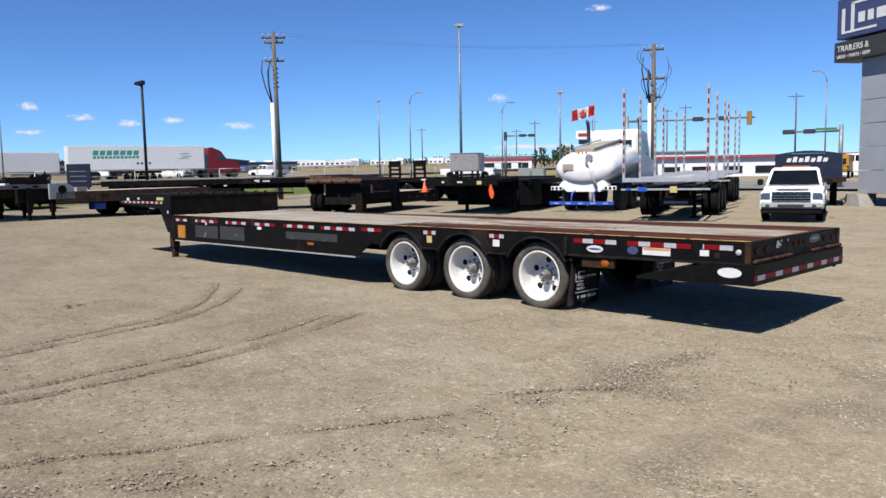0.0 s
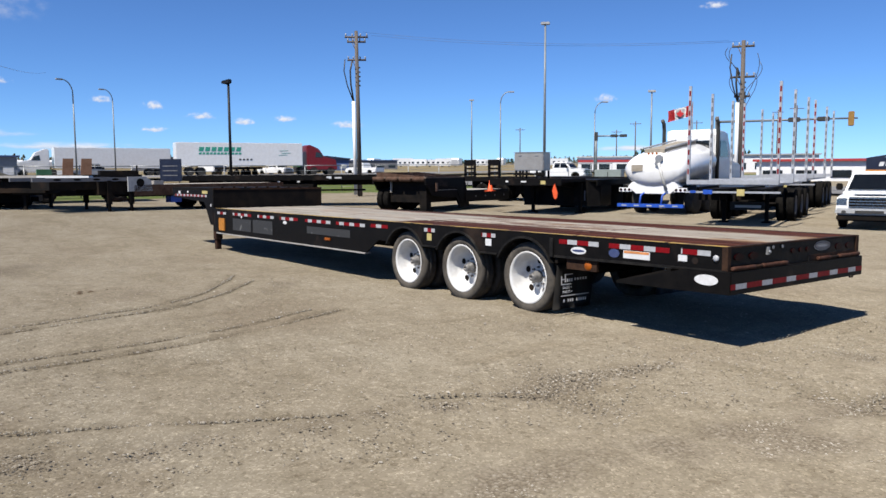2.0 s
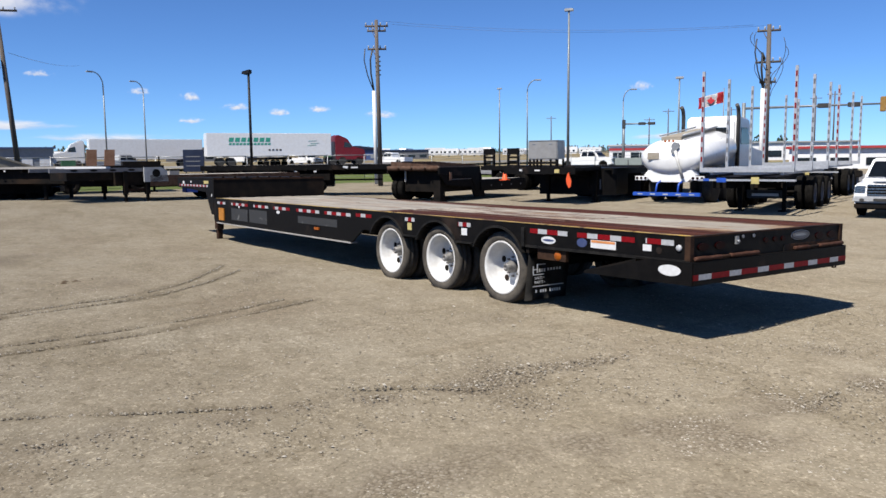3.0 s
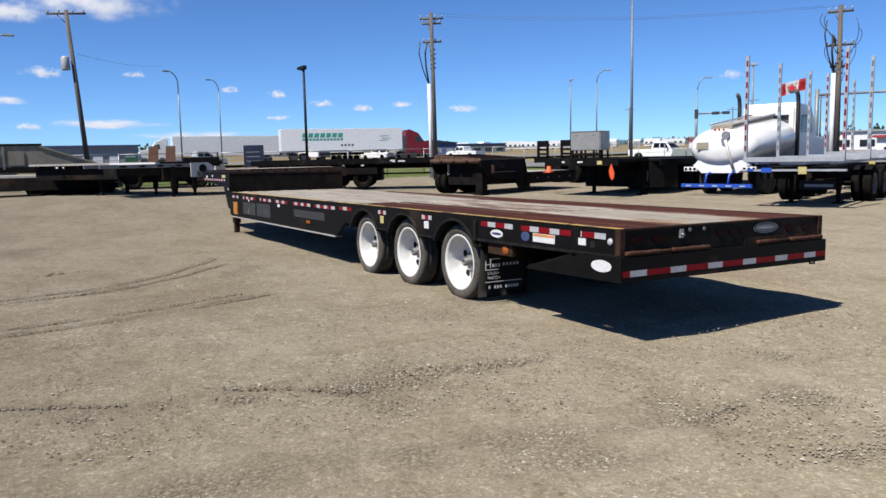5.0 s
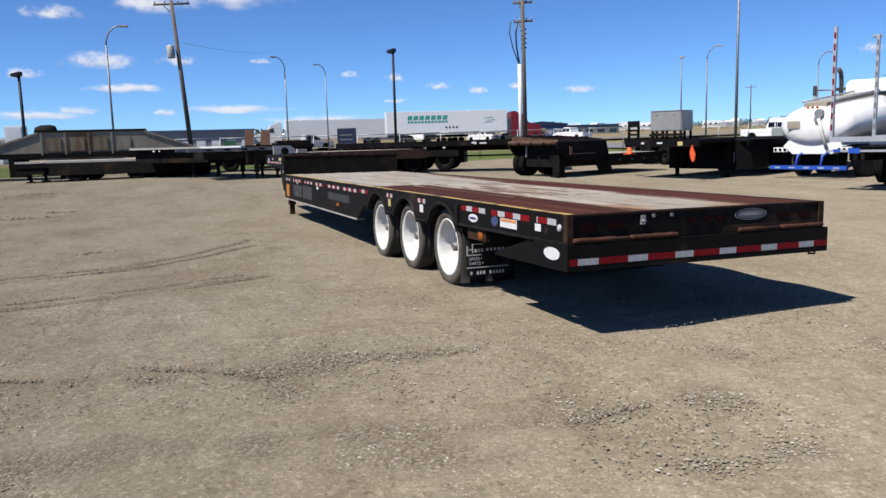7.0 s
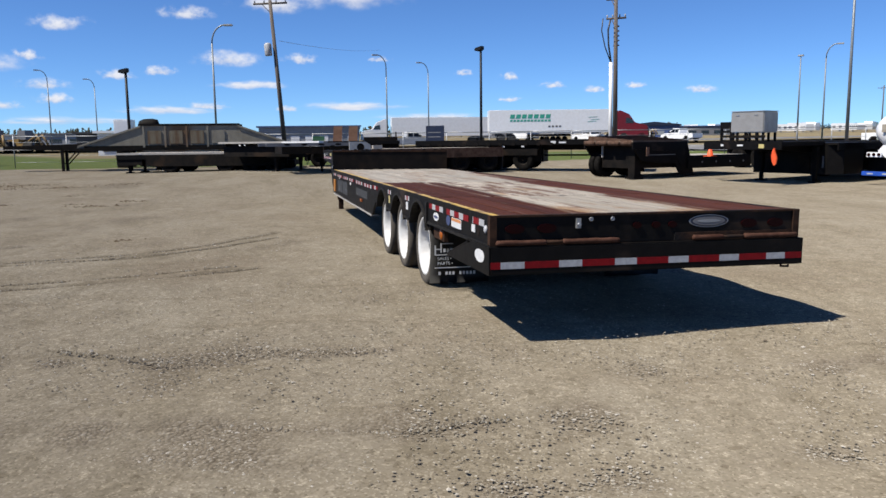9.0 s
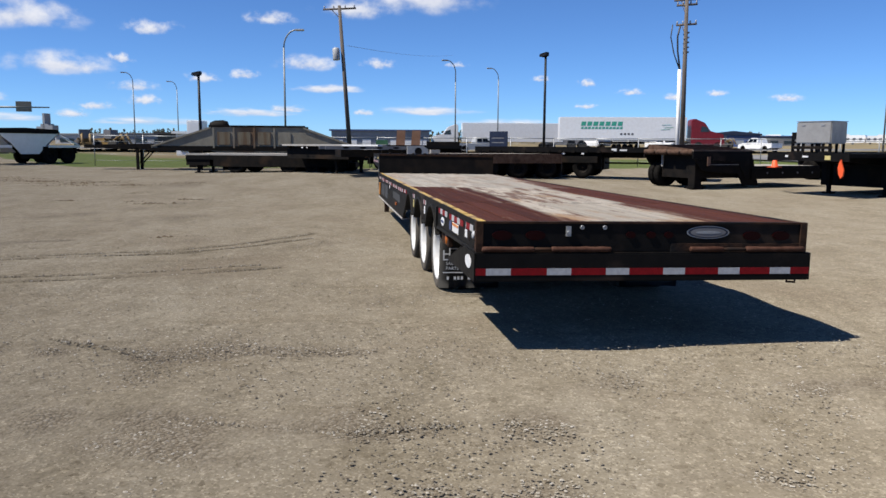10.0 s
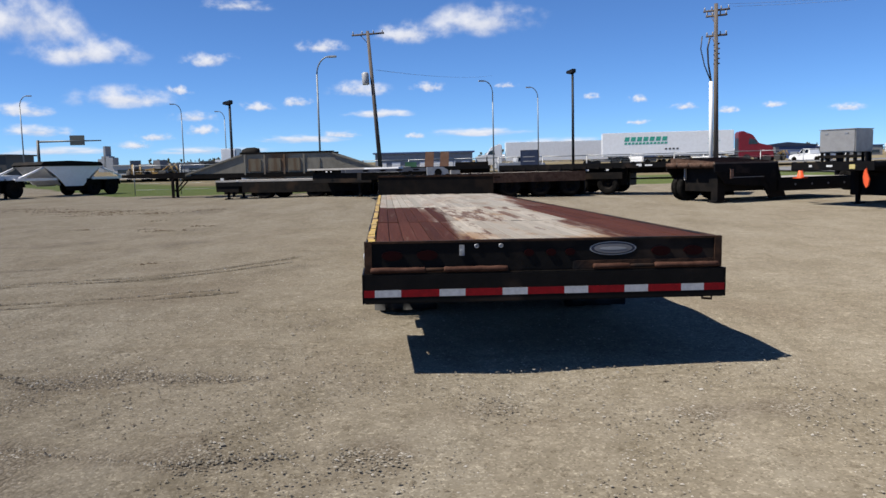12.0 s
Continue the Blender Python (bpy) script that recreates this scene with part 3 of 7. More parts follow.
def build_ground():
    xs, ys = graded(-12.5, 2.6, 0.075, 2600), graded(0.8, 11.0, 0.075, 2600)
    X, Y = np.meshgrid(xs, ys, indexing="ij")
    R = np.hypot(X + 2, Y - 7)
    along = np.where(X > -17, 1.0, np.exp(-((X + 17) / 4) ** 2))
    Z = 0.009 * np.clip(R - 14, 0, None) - 0.05 * np.exp(-((Y - 10) / 3.2) ** 2) * along
    Z += low_rise(X, Y)
    near = np.exp(-(R / 22) ** 4)
    rng = np.random.default_rng(5)
    for k in range(40):
        f = rng.uniform(0.5, 7.0)
        a, ph = rng.uniform(0, math.pi), rng.uniform(0, 6.28)
        Z += near * 0.0035 / f ** 0.5 * np.sin(f * (math.cos(a) * X + math.sin(a) * Y) + ph)
    track_shade = np.zeros(X.shape)
    sel = R < 18
    xx, yy = X[sel], Y[sel]
    for tr, deep in zip(TRACKS, (1.0, 1.0, 1.0, 0.8, 0.6, 0.25, 0.35)):
        best = np.full(xx.shape, 1e9)
        for q in tr[::2]:
            best = np.minimum(best, (xx - q[0]) ** 2 + (yy - q[1]) ** 2)
        d = np.full(X.shape, 1e3)
        d[sel] = np.sqrt(best)
        wob = 0.6 + 0.4 * np.sin(9 * X + 5 * Y) * np.sin(4.3 * Y - 2.1 * X)
        Z += deep * wob * (-0.026 * np.exp(-(d / 0.075) ** 2) + 0.016 * np.exp(-((d - 0.16) / 0.07) ** 2))
        track_shade = np.maximum(track_shade, deep * np.clip(wob, 0.25, 1) * np.exp(-(d / 0.075) ** 2))
    loose = looseness(X, Y) * (R < 34)
    Z += 0.0042 * loose * (R < 17) * rng.uniform(-1, 1, X.shape)
    n, m = X.shape
    verts = np.stack([X.ravel(), Y.ravel(), Z.ravel()], 1)
    i = np.arange((n - 1) * (m - 1))
    a = (i // (m - 1)) * m + i % (m - 1)
    faces = np.stack([a, a + m, a + m + 1, a + 1], 1)
    me = bpy.data.meshes.new("ground")
    me.from_pydata(verts.tolist(), [], faces.tolist())
    me.materials.append(GROUND)
    me.attributes.new("track_shade", "FLOAT", "POINT").data.foreach_set("value", track_shade.ravel().astype(np.float32))
    me.attributes.new("loose", "FLOAT", "POINT").data.foreach_set("value", loose.ravel().astype(np.float32))
    me.polygons.foreach_set("use_smooth", [True] * len(me.polygons))
    return tagged(new("ground", me), "dry tan gravel yard with old tyre tracks and a grassy verge", "ground", kind="structure")


build_ground()


def scatter_stones():
    """Loose gravel over the yard, denser in the stony bands, and crumbled clods along the tracks."""
    rng = np.random.default_rng(11)
    base = np.array([(0, 0, 1), (0.9, 0, 0.2), (0.28, 0.85, 0.25), (-0.72, 0.53, 0.2), (-0.72, -0.53, 0.22), (0.28, -0.85, 0.2), (0, 0, -0.4)])
    tri = np.array([(0, 1, 2), (0, 2, 3), (0, 3, 4), (0, 4, 5), (0, 5, 1), (6, 2, 1), (6, 3, 2), (6, 4, 3), (6, 5, 4), (6, 1, 5)])
    n = 520000
    x, y = rng.uniform(-10.5, 1.9, n), rng.uniform(0.8, 11.2, n)
    near = rng.random(n) < 0.6
    x[near] = 1.3 - np.abs(rng.normal(0, 3.0, near.sum()))
    keep = rng.random(n) < 0.085 + 0.42 * looseness(x, y) ** 1.5
    x, y = x[keep][:120000], y[keep][:120000]
    s = 0.0035 + 0.0085 * rng.random(len(x)) ** 2.2 + 0.0015 * looseness(x, y) * rng.random(len(x))
    big = rng.random(len(x)) < 0.009
    s[big] += 0.013 * rng.random(big.sum())
    h = rng.uniform(0.4, 0.8, len(x))
    tx, ty = [], []
    for tr in TRACKS:
        for qx, qy in tr:
            if math.sin(3.1 * qx + 5.3 * qy) + math.sin(7.7 * qy - 1.3 * qx) > -1.65:
                for k in range(9):
                    tx.append(qx + rng.normal(0, 0.013))
                    ty.append(qy + rng.normal(0, 0.013))
    x, y = np.concatenate([x, tx]), np.concatenate([y, ty])
    s = np.concatenate([s, 0.004 + 0.01 * rng.random(len(tx)) ** 3])
    h = np.concatenate([h, rng.uniform(1.0, 1.6, len(tx))])
    n = len(x)
    z = -0.05 * np.exp(-((y - 10) / 3.2) ** 2)
    a = rng.uniform(0, 6.28, n)
    sx, sy = s * rng.uniform(0.8, 1.5, n), s * rng.uniform(0.7, 1.1, n)
    j = rng.uniform(0.78, 1.22, (n, 7, 2))
    px, py = base[None, :, 0] * sx[:, None] * j[:, :, 0], base[None, :, 1] * sy[:, None] * j[:, :, 1]
    ca, sa = np.cos(a)[:, None], np.sin(a)[:, None]
    v = np.stack([x[:, None] + ca * px - sa * py, y[:, None] + sa * px + ca * py, z[:, None] + 0.002 + base[None, :, 2] * (s * h)[:, None]], 2)
    f = tri[None] + 7 * np.arange(n)[:, None, None]
    me = bpy.data.meshes.new("gravel")
    me.from_pydata(v.reshape(-1, 3).tolist(), [], f.reshape(-1, 3).tolist())
    me.materials.append(STONES)
    return tagged(new("gravel", me), "loose tan and grey stones scattered over the yard", "gravel", kind="stuff")


def stone_material():
    m = bpy.data.materials.new("loose_stone")
    m.use_nodes = True
    nt = m.node_tree
    b = nt.nodes["Principled BSDF"]
    b.inputs["Roughness"].default_value = 0.95
    b.inputs["Specular IOR Level"].default_value = 0.08
    b.inputs["Diffuse Roughness"].default_value = 0.8
    g = nt.nodes.new("ShaderNodeNewGeometry")
    r = nt.nodes.new("ShaderNodeValToRGB")
    stops = ((0.0, (0.148, 0.12, 0.086, 1)), (0.45, (0.2, 0.173, 0.13, 1)), (0.8, (0.285, 0.256, 0.205, 1)), (1.0, (0.4, 0.37, 0.32, 1)))
    while len(r.color_ramp.elements) < len(stops):
        r.color_ramp.elements.new(0.5)
    for e, (p, c) in zip(r.color_ramp.elements, stops):
        e.position, e.color = p, c
    nt.links.new(g.outputs["Random Per Island"], r.inputs[0])
    nt.links.new(r.outputs[0], b.inputs["Base Color"])
    return m


STONES = stone_material()
scatter_stones()


def scatter_clods():
    """Crumbled brown earth in broken rows near the verge and in a few spots of the yard."""
    rng = np.random.default_rng(21)
    spots = []
    for k in range(46):
        q = rng.random()
        spots.append((-31.5 + 7.5 * q + rng.normal(0, 0.7), -8.5 + 9.5 * q + rng.normal(0, 0.7), rng.uniform(0.15, 0.55)))
    for k in range(16):
        spots.append((rng.uniform(-24, -8), rng.uniform(-5, 5.5), rng.uniform(0.06, 0.22)))
    verts, faces = [], []
    for cx, cy, reach in spots:
        for k in range(int(30 + 110 * reach)):
            x, y = cx + rng.normal(0, reach * 0.6), cy + rng.normal(0, reach * 1.5)
            r = rng.uniform(0.012, 0.03) + 0.05 * rng.random() ** 6
            z, a, n = gz(x, y), rng.uniform(0, 6.28), len(verts)
            for j in range(5):
                ring = r * rng.uniform(0.75, 1.25)
                verts.append((x + ring * math.cos(a + 1.2566 * j), y + ring * math.sin(a + 1.2566 * j), z - 0.01))
            verts.append((x + 0.2 * r, y, z + r * rng.uniform(0.15, 0.45)))
            faces += [(n + j, n + (j + 1) % 5, n + 5) for j in range(5)]
    me = bpy.data.meshes.new("dirt_clods")
    me.from_pydata(verts, [], faces)
    me.materials.append(EARTH)
    return tagged(new("dirt_clods", me), "crumbled brown earth clods along the edge of the yard", "dirt", kind="stuff")


scatter_clods()


def ribbon(name, pts, width, lift, material, label, category):
    """A flat strip that follows the ground along a line of points."""
    bm = bmesh.new()
    rows = []
    for i, p in enumerate(pts):
        a, b = Vector(pts[max(0, i - 1)]), Vector(pts[min(len(pts) - 1, i + 1)])
        d = (b - a).normalized()
        nrm = Vector((-d.y, d.x))
        row = []
        for k in np.linspace(-0.5, 0.5, 7):
            q = Vector(p) + nrm * width * k
            row.append(bm.verts.new((q.x, q.y, gz(q.x, q.y) + lift)))
        rows.append(row)
    for r0, r1 in zip(rows, rows[1:]):
        for i in range(6):
            bm.faces.new((r0[i], r0[i + 1], r1[i + 1], r1[i]))
    bmesh.ops.recalc_face_normals(bm, faces=bm.faces)
    return tagged(part(name, bm, material), label, category, kind="structure")


ribbon("road", [(-90.0, y) for y in range(-260, 320, 4)], 15, 0.35, ASPHALT, "pale worn asphalt highway beyond the yard", "road")
ribbon("road_crossing", [(x, 47 + 0.06 * (x + 20)) for x in range(-70, 120, 3)], 11, 0.12, ASPHALT, "pale asphalt side street along the yard", "road")


# ---- the step-deck trailer ----
LEN, WID, TOP = 11.95, 2.58, 0.975
trailer = thing("step_deck_trailer", "black tri-axle step-deck trailer with worn plank deck and white rims", "trailer",
                pose(-3.2, 8.0, -0.045, -0.7, -0.3, 0))


def side_outline():
    """Outline of the side plate: x runs forward (negative), z up."""
    o = [(0, TOP), (0, 0.755), (-2.16, 0.735)]
    for c in (2.65, 3.87, 5.06):
        for k in range(13):
            a = math.pi * (0.17 + 0.66 * k / 12)
            o.append((-c + 0.485 * math.cos(a), 0.445 + 0.465 * math.sin(a)))
    o += [(-5.72, 0.69), (-6.08, 0.475), (-11.75, 0.475), (-11.97, 0.5), (-12.02, TOP - 0.02), (-11.95, TOP)]
    return o


for y0, y1 in ((0.0, 0.03), (WID - 0.03, WID)):
    bm = bmesh.new()
    prism(bm, side_outline(), y0, y1)
    part("side_plate", bm, BLACK, trailer, "black painted side plate, scuffed and dusty")
    # bottom flange of the deep part and the rail behind the wheels
    bm = bmesh.new()
    s = 1 if y0 == 0 else -1
    e = y0 if s == 1 else y1
    lo, hi = sorted((e - s * 0.012, e + s * 0.10))
    box(bm, -11.8, -6.08, lo, hi, 0.455, 0.477)
    part("bottom_flange", bm, PALE_EDGE if s == 1 else BLACK, trailer, "dusty grey bottom flange")
    bm = bmesh.new()
    prism(bm, [(0, 0.735), (0, 0.76), (-2.16, 0.74), (-2.16, 0.715)], lo, hi)
    part("rear_flange", bm, FENDER, trailer)
    for c in (2.65, 3.87, 5.06):
        bm = bmesh.new()
        ring = [(-c + rr * math.cos(math.pi * (0.14 + 0.72 * k / 14)), 0.445 + rr * 0.96 * math.sin(math.pi * (0.14 + 0.72 * k / 14))) for rr, ks in ((0.5, range(15)), (0.475, range(14, -1, -1))) for k in ks]
        prism(bm, ring, min(e - s * 0.02, e + s * 0.34), max(e - s * 0.02, e + s * 0.34))
        part("fender", bm, FENDER, trailer)
    for c in (3.26, 4.465):
        bm = bmesh.new()
        box(bm, -c - 0.16, -c + 0.16, min(e - s * 0.025, e + s * 0.2), max(e - s * 0.025, e + s * 0.2), 0.672, 0.69)
        part("fender_step", bm, FENDER, trailer)

# deck planks, lengthwise, in three runs
def deck_planks():
    n = 24
    w = (WID - 0.14) / n
    rng = random.Random(3)
    for ri, (u0, u1) in enumerate([(0.06, 2.2), (2.23, 5.35), (5.38, 11.9)]):
        for i in range(n):
            v = 0.07 + i * w
            pieces = [(u0, u1)]
            if ri == 2:
                cut = rng.uniform(7.4, 9.8)
                pieces = [(u0, cut - 0.004), (cut + 0.004, u1)]
            for a, b in pieces:
                bm = bmesh.new()
                t = TOP + rng.uniform(-0.005, 0.003)
                x0, x1, y0, y1 = -b + rng.uniform(0, 0.012), -a - rng.uniform(0, 0.012), v + rng.uniform(0.0012, 0.003), v + w - rng.uniform(0.0012, 0.003)
                c = 0.004
                lo = [bm.verts.new(p) for p in ((x0, y0, t - 0.035), (x1, y0, t - 0.035), (x1, y1, t - 0.035), (x0, y1, t - 0.035))]
                md = [bm.verts.new(p) for p in ((x0, y0, t - c), (x1, y0, t - c), (x1, y1, t - c), (x0, y1, t - c))]
                hi = [bm.verts.new(p) for p in ((x0 + c, y0 + c, t), (x1 - c, y0 + c, t), (x1 - c, y1 - c, t), (x0 + c, y1 - c, t))]
                for r0, r1 in ((lo, md), (md, hi)):
                    for k in range(4):
                        bm.faces.new((r0[k], r0[(k + 1) % 4], r1[(k + 1) % 4], r1[k]))
                bm.faces.new(hi)
                part("plank", bm, PLANK, trailer)


deck_planks()
bm = bmesh.new()
box(bm, -11.93, -0.02, 0.03, WID - 0.03, TOP - 0.075, TOP - 0.037)
part("deck_pan", bm, BLACK_DULL, trailer)
bm = bmesh.new()
rng = random.Random(8)
u = 0.02
while u < 11.8:
    l = rng.uniform(0.12, 0.5)
    box(bm, -min(u + l, 11.85), -u, 0.004 + rng.uniform(0, 0.012), 0.066 - rng.uniform(0, 0.012), TOP - 0.01, TOP + 0.004)
    u += l + rng.choice((0.0, 0.0, 0.015, 0.05))
part("edge_strip", bm, YELLOW_WORN, trailer, "chipped yellow paint on the deck edge")
bm = bmesh.new()
box(bm, -11.9, -0.02, WID - 0.066, WID - 0.004, TOP - 0.03, TOP + 0.002)
part("edge_rail", bm, RUST_DARK, trailer)
for c in (2.215, 5.365):
    bm = bmesh.new()
    box(bm, -c - 0.012, -c + 0.012, 0.07, WID - 0.07, TOP - 0.036, TOP - 0.006)
    part("deck_seam", bm, RUST_DARK, trailer)

# main beams, crossmembers, axles below
for yb in (0.78, 1.72):
    bm = bmesh.new()
    prism(bm, [(-0.3, TOP - 0.076), (-0.3, 0.78), (-1.7, 0.62), (-5.6, 0.62), (-6.3, 0.5), (-12, 0.5), (-12, TOP - 0.076)], yb, yb + 0.1)
    part("main_beam", bm, BLACK_DULL, trailer)
for k in range(19):
    bm = bmesh.new()
    box(bm, -0.35 - k * 0.64, -0.29 - k * 0.64, 0.034, WID - 0.034, TOP - 0.17, TOP - 0.078)
    part("crossmember", bm, BLACK_DULL, trailer)
for c in (2.65, 3.87, 5.06):
    bm = bmesh.new()
    rod(bm, (-c, 0.3, 0.45), (-c, WID - 0.3, 0.45), 0.065, n=12)
    box(bm, -c - 0.3, -c + 0.3, 0.8, 0.9, 0.5, 0.58)
    box(bm, -c - 0.3, -c + 0.3, 1.68, 1.78, 0.5, 0.58)
    part("axle", bm, BLACK_DULL, trailer)
    wheel(trailer, -c, 0.165, 0.43, 0.425, 0.23, -1, dish=0.19, tyre_mat=RUBBER_DUSTY, n=40)
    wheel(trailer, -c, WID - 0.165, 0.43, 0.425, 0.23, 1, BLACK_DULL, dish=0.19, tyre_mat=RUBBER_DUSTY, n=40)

# neck
bm = bmesh.new()
box(bm, -12.0, -11.95, 0.0, WID + 0.0, 0.62, 1.395)
part("neck_riser", bm, BLACK_DULL, trailer, "dark rust-stained neck bulkhead")
bm = bmesh.new()
box(bm, -11.952, -11.94, 0.0, WID, 1.36, 1.4)
part("bulkhead_lip", bm, RUST_DARK, trailer)
bm = bmesh.new()
box(bm, -14.35, -12.0, 0.0, WID, 1.345, 1.395)
part("neck_deck", bm, BLACK_DULL, trailer)
for y0 in (0.0, WID - 0.04):
    bm = bmesh.new()
    prism(bm, [(-12.0, 1.344), (-12.0, 0.62), (-12.12, 0.62), (-12.45, 1.09), (-14.3, 1.17), (-14.35, 1.2), (-14.35, 1.344)], y0, y0 + 0.04)
    part("neck_side", bm, BLACK, trailer)
bm = bmesh.new()
box(bm, -14.35, -14.31, 0.04, WID - 0.04, 1.2, 1.344)
part("neck_front", bm, BLACK, trailer)
for k in range(9):
    bm = bmesh.new()
    rod(bm, (-12.05, 0.25 + k * 0.26, 1.396), (-12.05, 0.25 + k * 0.26, 1.425), 0.03, n=8)
    part("deck_stud", bm, BLACK_DULL, trailer)
for y0 in (0.12, WID - 0.26):
    bm = bmesh.new()
    box(bm, -12.28, -12.13, y0, y0 + 0.14, 0.3, 1.1)
    box(bm, -12.26, -12.15, y0 + 0.02, y0 + 0.12, 0.07, 0.3)
    box(bm, -12.34, -12.07, y0 - 0.06, y0 + 0.2, 0.045, 0.07)
    part("landing_leg", bm, RUST_DARK, trailer)


# tape strips
def tape(x, z, u0, u1, first="w", rear=False, lens=(0.15, 0.19), y=-0.003, h=0.05):
    """Red and white reflector pieces along the side or the rear."""
    u, k = u0, first
    while u < u1 - 0.01:
        l = min(lens[0] if k == "w" else lens[1], u1 - u)
        bm = bmesh.new()
        if rear:
            box(bm, x, x + 0.003, u, u + l, z - h / 2, z + h / 2)
        else:
            box(bm, -u - l, -u, y, y + 0.003, z - h / 2, z + h / 2)
        part("reflector_white" if k == "w" else "reflector_red", bm, TAPE_WHITE if k == "w" else TAPE_RED, trailer)
        u += l
        k = "r" if k == "w" else "w"


for u0, u1, first, z in ((0.18, 0.5, "w", 0.905), (0.63, 1.38, "r", 0.9), (1.52, 2.09, "w", 0.9), (3.15, 3.4, "w", 0.9), (4.36, 4.6, "w", 0.9),
                         (5.48, 5.93, "r", 0.895), (6.09, 6.94, "w", 0.885), (7.12, 7.97, "w", 0.885), (8.23, 8.91, "r", 0.885), (9.15, 9.83, "w", 0.885),
                         (10.11, 10.96, "r", 0.885), (11.3, 11.75, "w", 0.885)):
    tape(0, z, u0, u1, first, lens=(0.14, 0.165) if u0 < 3 or u0 > 5 else (0.075, 0.085))
tape(0.0, 1.22, 12.3, 14.2, "w", lens=(0.1, 0.11), h=0.045)


def mark(name, material, x0, x1, z0, z1, y=-0.004, label="", d=0.004):
    bm = bmesh.new()
    box(bm, -x1, -x0, y, y + d, z0, z1)
    return part(name, bm, material, trailer, label)


mark("dusty_panel", DUSTY, 10.13, 10.97, 0.565, 0.8, -0.003, "grey scuffed panel with scraped marks", 0.003)
mark("dusty_panel", DUSTY, 9.21, 10.04, 0.565, 0.81, -0.003, "grey scuffed panel with scraped marks", 0.003)
mark("dusty_panel", DUSTY, 6.52, 7.91, 0.67, 0.79, -0.003, "grey scuffed panel with scraped marks", 0.003)
mark("side_reflector", AMBER_DULL, 11.36, 11.64, 0.53, 0.78, -0.02, "large dull amber side reflector", 0.02)
mark("side_marker", LAMP_AMBER, 7.12, 7.28, 0.595, 0.635, -0.02, "small amber marker lamp", 0.02)
mark("neck_label", STICKER_YELLOW, 12.25, 12.55, 1.27, 1.33, label="small yellow neck label")
mark("neck_marker", STICKER, 13.35, 13.43, 1.28, 1.32)
mark("neck_marker", STICKER, 13.85, 13.97, 1.25, 1.31)
mark("neck_marker", STICKER, 12.06, 12.1, 1.0, 1.06)
mark("fender_strap", FENDER, 2.17, 2.22, 0.72, 0.93, -0.02, "scraped rusty strap behind the last fender", 0.02)
mark("fender_label", STICKER_YELLOW, 4.43, 4.53, 0.76, 0.855, label="yellow fender label")
mark("fender_label", STICKER, 3.22, 3.33, 0.77, 0.855, label="white fender label")
mark("capacity_label", STICKER, 0.86, 1.19, 0.785, 0.865, label="white label with orange heading")
mark("capacity_label_heading", STICKER_ORANGE, 0.87, 1.18, 0.838, 0.862, -0.006)
mark("serial_label", STICKER, 0.43, 0.53, 0.81, 0.87)
bm = bmesh.new()
disc(bm, (-0.345, -0.003, 0.825), 0.035, 0.032)
part("rust_spot", bm, RUST_DARK, trailer, "round rust spot")
for x, z, ru, rv, material, lab in ((1.8, 0.815, 0.11, 0.04, STICKER, "white oval sticker"), (1.31, 0.825, 0.07, 0.045, STICKER_BLUE, "faded blue round sticker"),
                                    (8.71, 0.815, 0.07, 0.028, STICKER, "white oval sticker"), (10.55, 0.84, 0.03, 0.025, STICKER, "")):
    bm = bmesh.new()
    disc(bm, (-x, -0.005, z), ru, rv)
    part("oval_sticker", bm, material, trailer, lab)
bm = bmesh.new()
disc(bm, (-1.8, -0.008, 0.815), 0.085, 0.012)
part("sticker_print", bm, STICKER_BLUE, trailer)
bm = bmesh.new()
lathe(bm, [(0, 0.032), (-0.012, 0.03), (-0.018, 0.018), (-0.019, 0.001)], "y", 14, (-0.12, -0.002, 0.865))
part("marker_lamp", bm, TAPE_WHITE, trailer, "clear round marker lamp")
bm = bmesh.new()
box(bm, -0.055, 0.004, -0.012, 0.04, 0.752, TOP + 0.002)
part("corner_post", bm, RUST_DARK, trailer, "scraped rusty corner post")
bm = bmesh.new()
box(bm, -0.055, 0.004, WID - 0.04, WID + 0.012, 0.752, TOP + 0.002)
part("corner_post", bm, RUST_DARK, trailer)

# rear panel with its lamps
bm = bmesh.new()
box(bm, -0.05, -0.012, 0.04, WID - 0.04, 0.755, TOP - 0.012)
part("rear_panel", bm, BLACK, trailer)
bm = bmesh.new()
box(bm, -0.06, 0.0, 0.04, WID - 0.04, TOP - 0.012, TOP + 0.003)
part("rear_edge", bm, RUST_DARK, trailer)
for v0, v1 in ((0.11, 0.26), (0.36, 0.51), (2.07, 2.21), (2.31, 2.45)):
    bm = bmesh.new()
    disc(bm, (-0.012, (v0 + v1) / 2, 0.875), (v1 - v0) / 2, 0.035, face="x", depth=0.012)
    part("tail_lamp", bm, LAMP_RED, trailer, "dark red oval tail lamp")
for v in (1.17, 1.33, 1.47):
    bm = bmesh.new()
    disc(bm, (-0.012, v, 0.88), 0.035, 0.025, face="x", depth=0.012)
    part("clearance_lamp", bm, LAMP_RED, trailer)
for ru, rv, material, dd in ((0.172, 0.05, STEEL, 0.003), (0.162, 0.044, NAVY, 0.005), (0.14, 0.036, GREY_BODY, 0.007), (0.1, 0.012, STEEL, 0.009)):
    bm = bmesh.new()
    disc(bm, (-0.012, 1.785, 0.9), ru, rv, 28, "x", dd)
    part("maker_badge", bm, material, trailer, "oval blue and white badge" if dd == 0.003 else "")
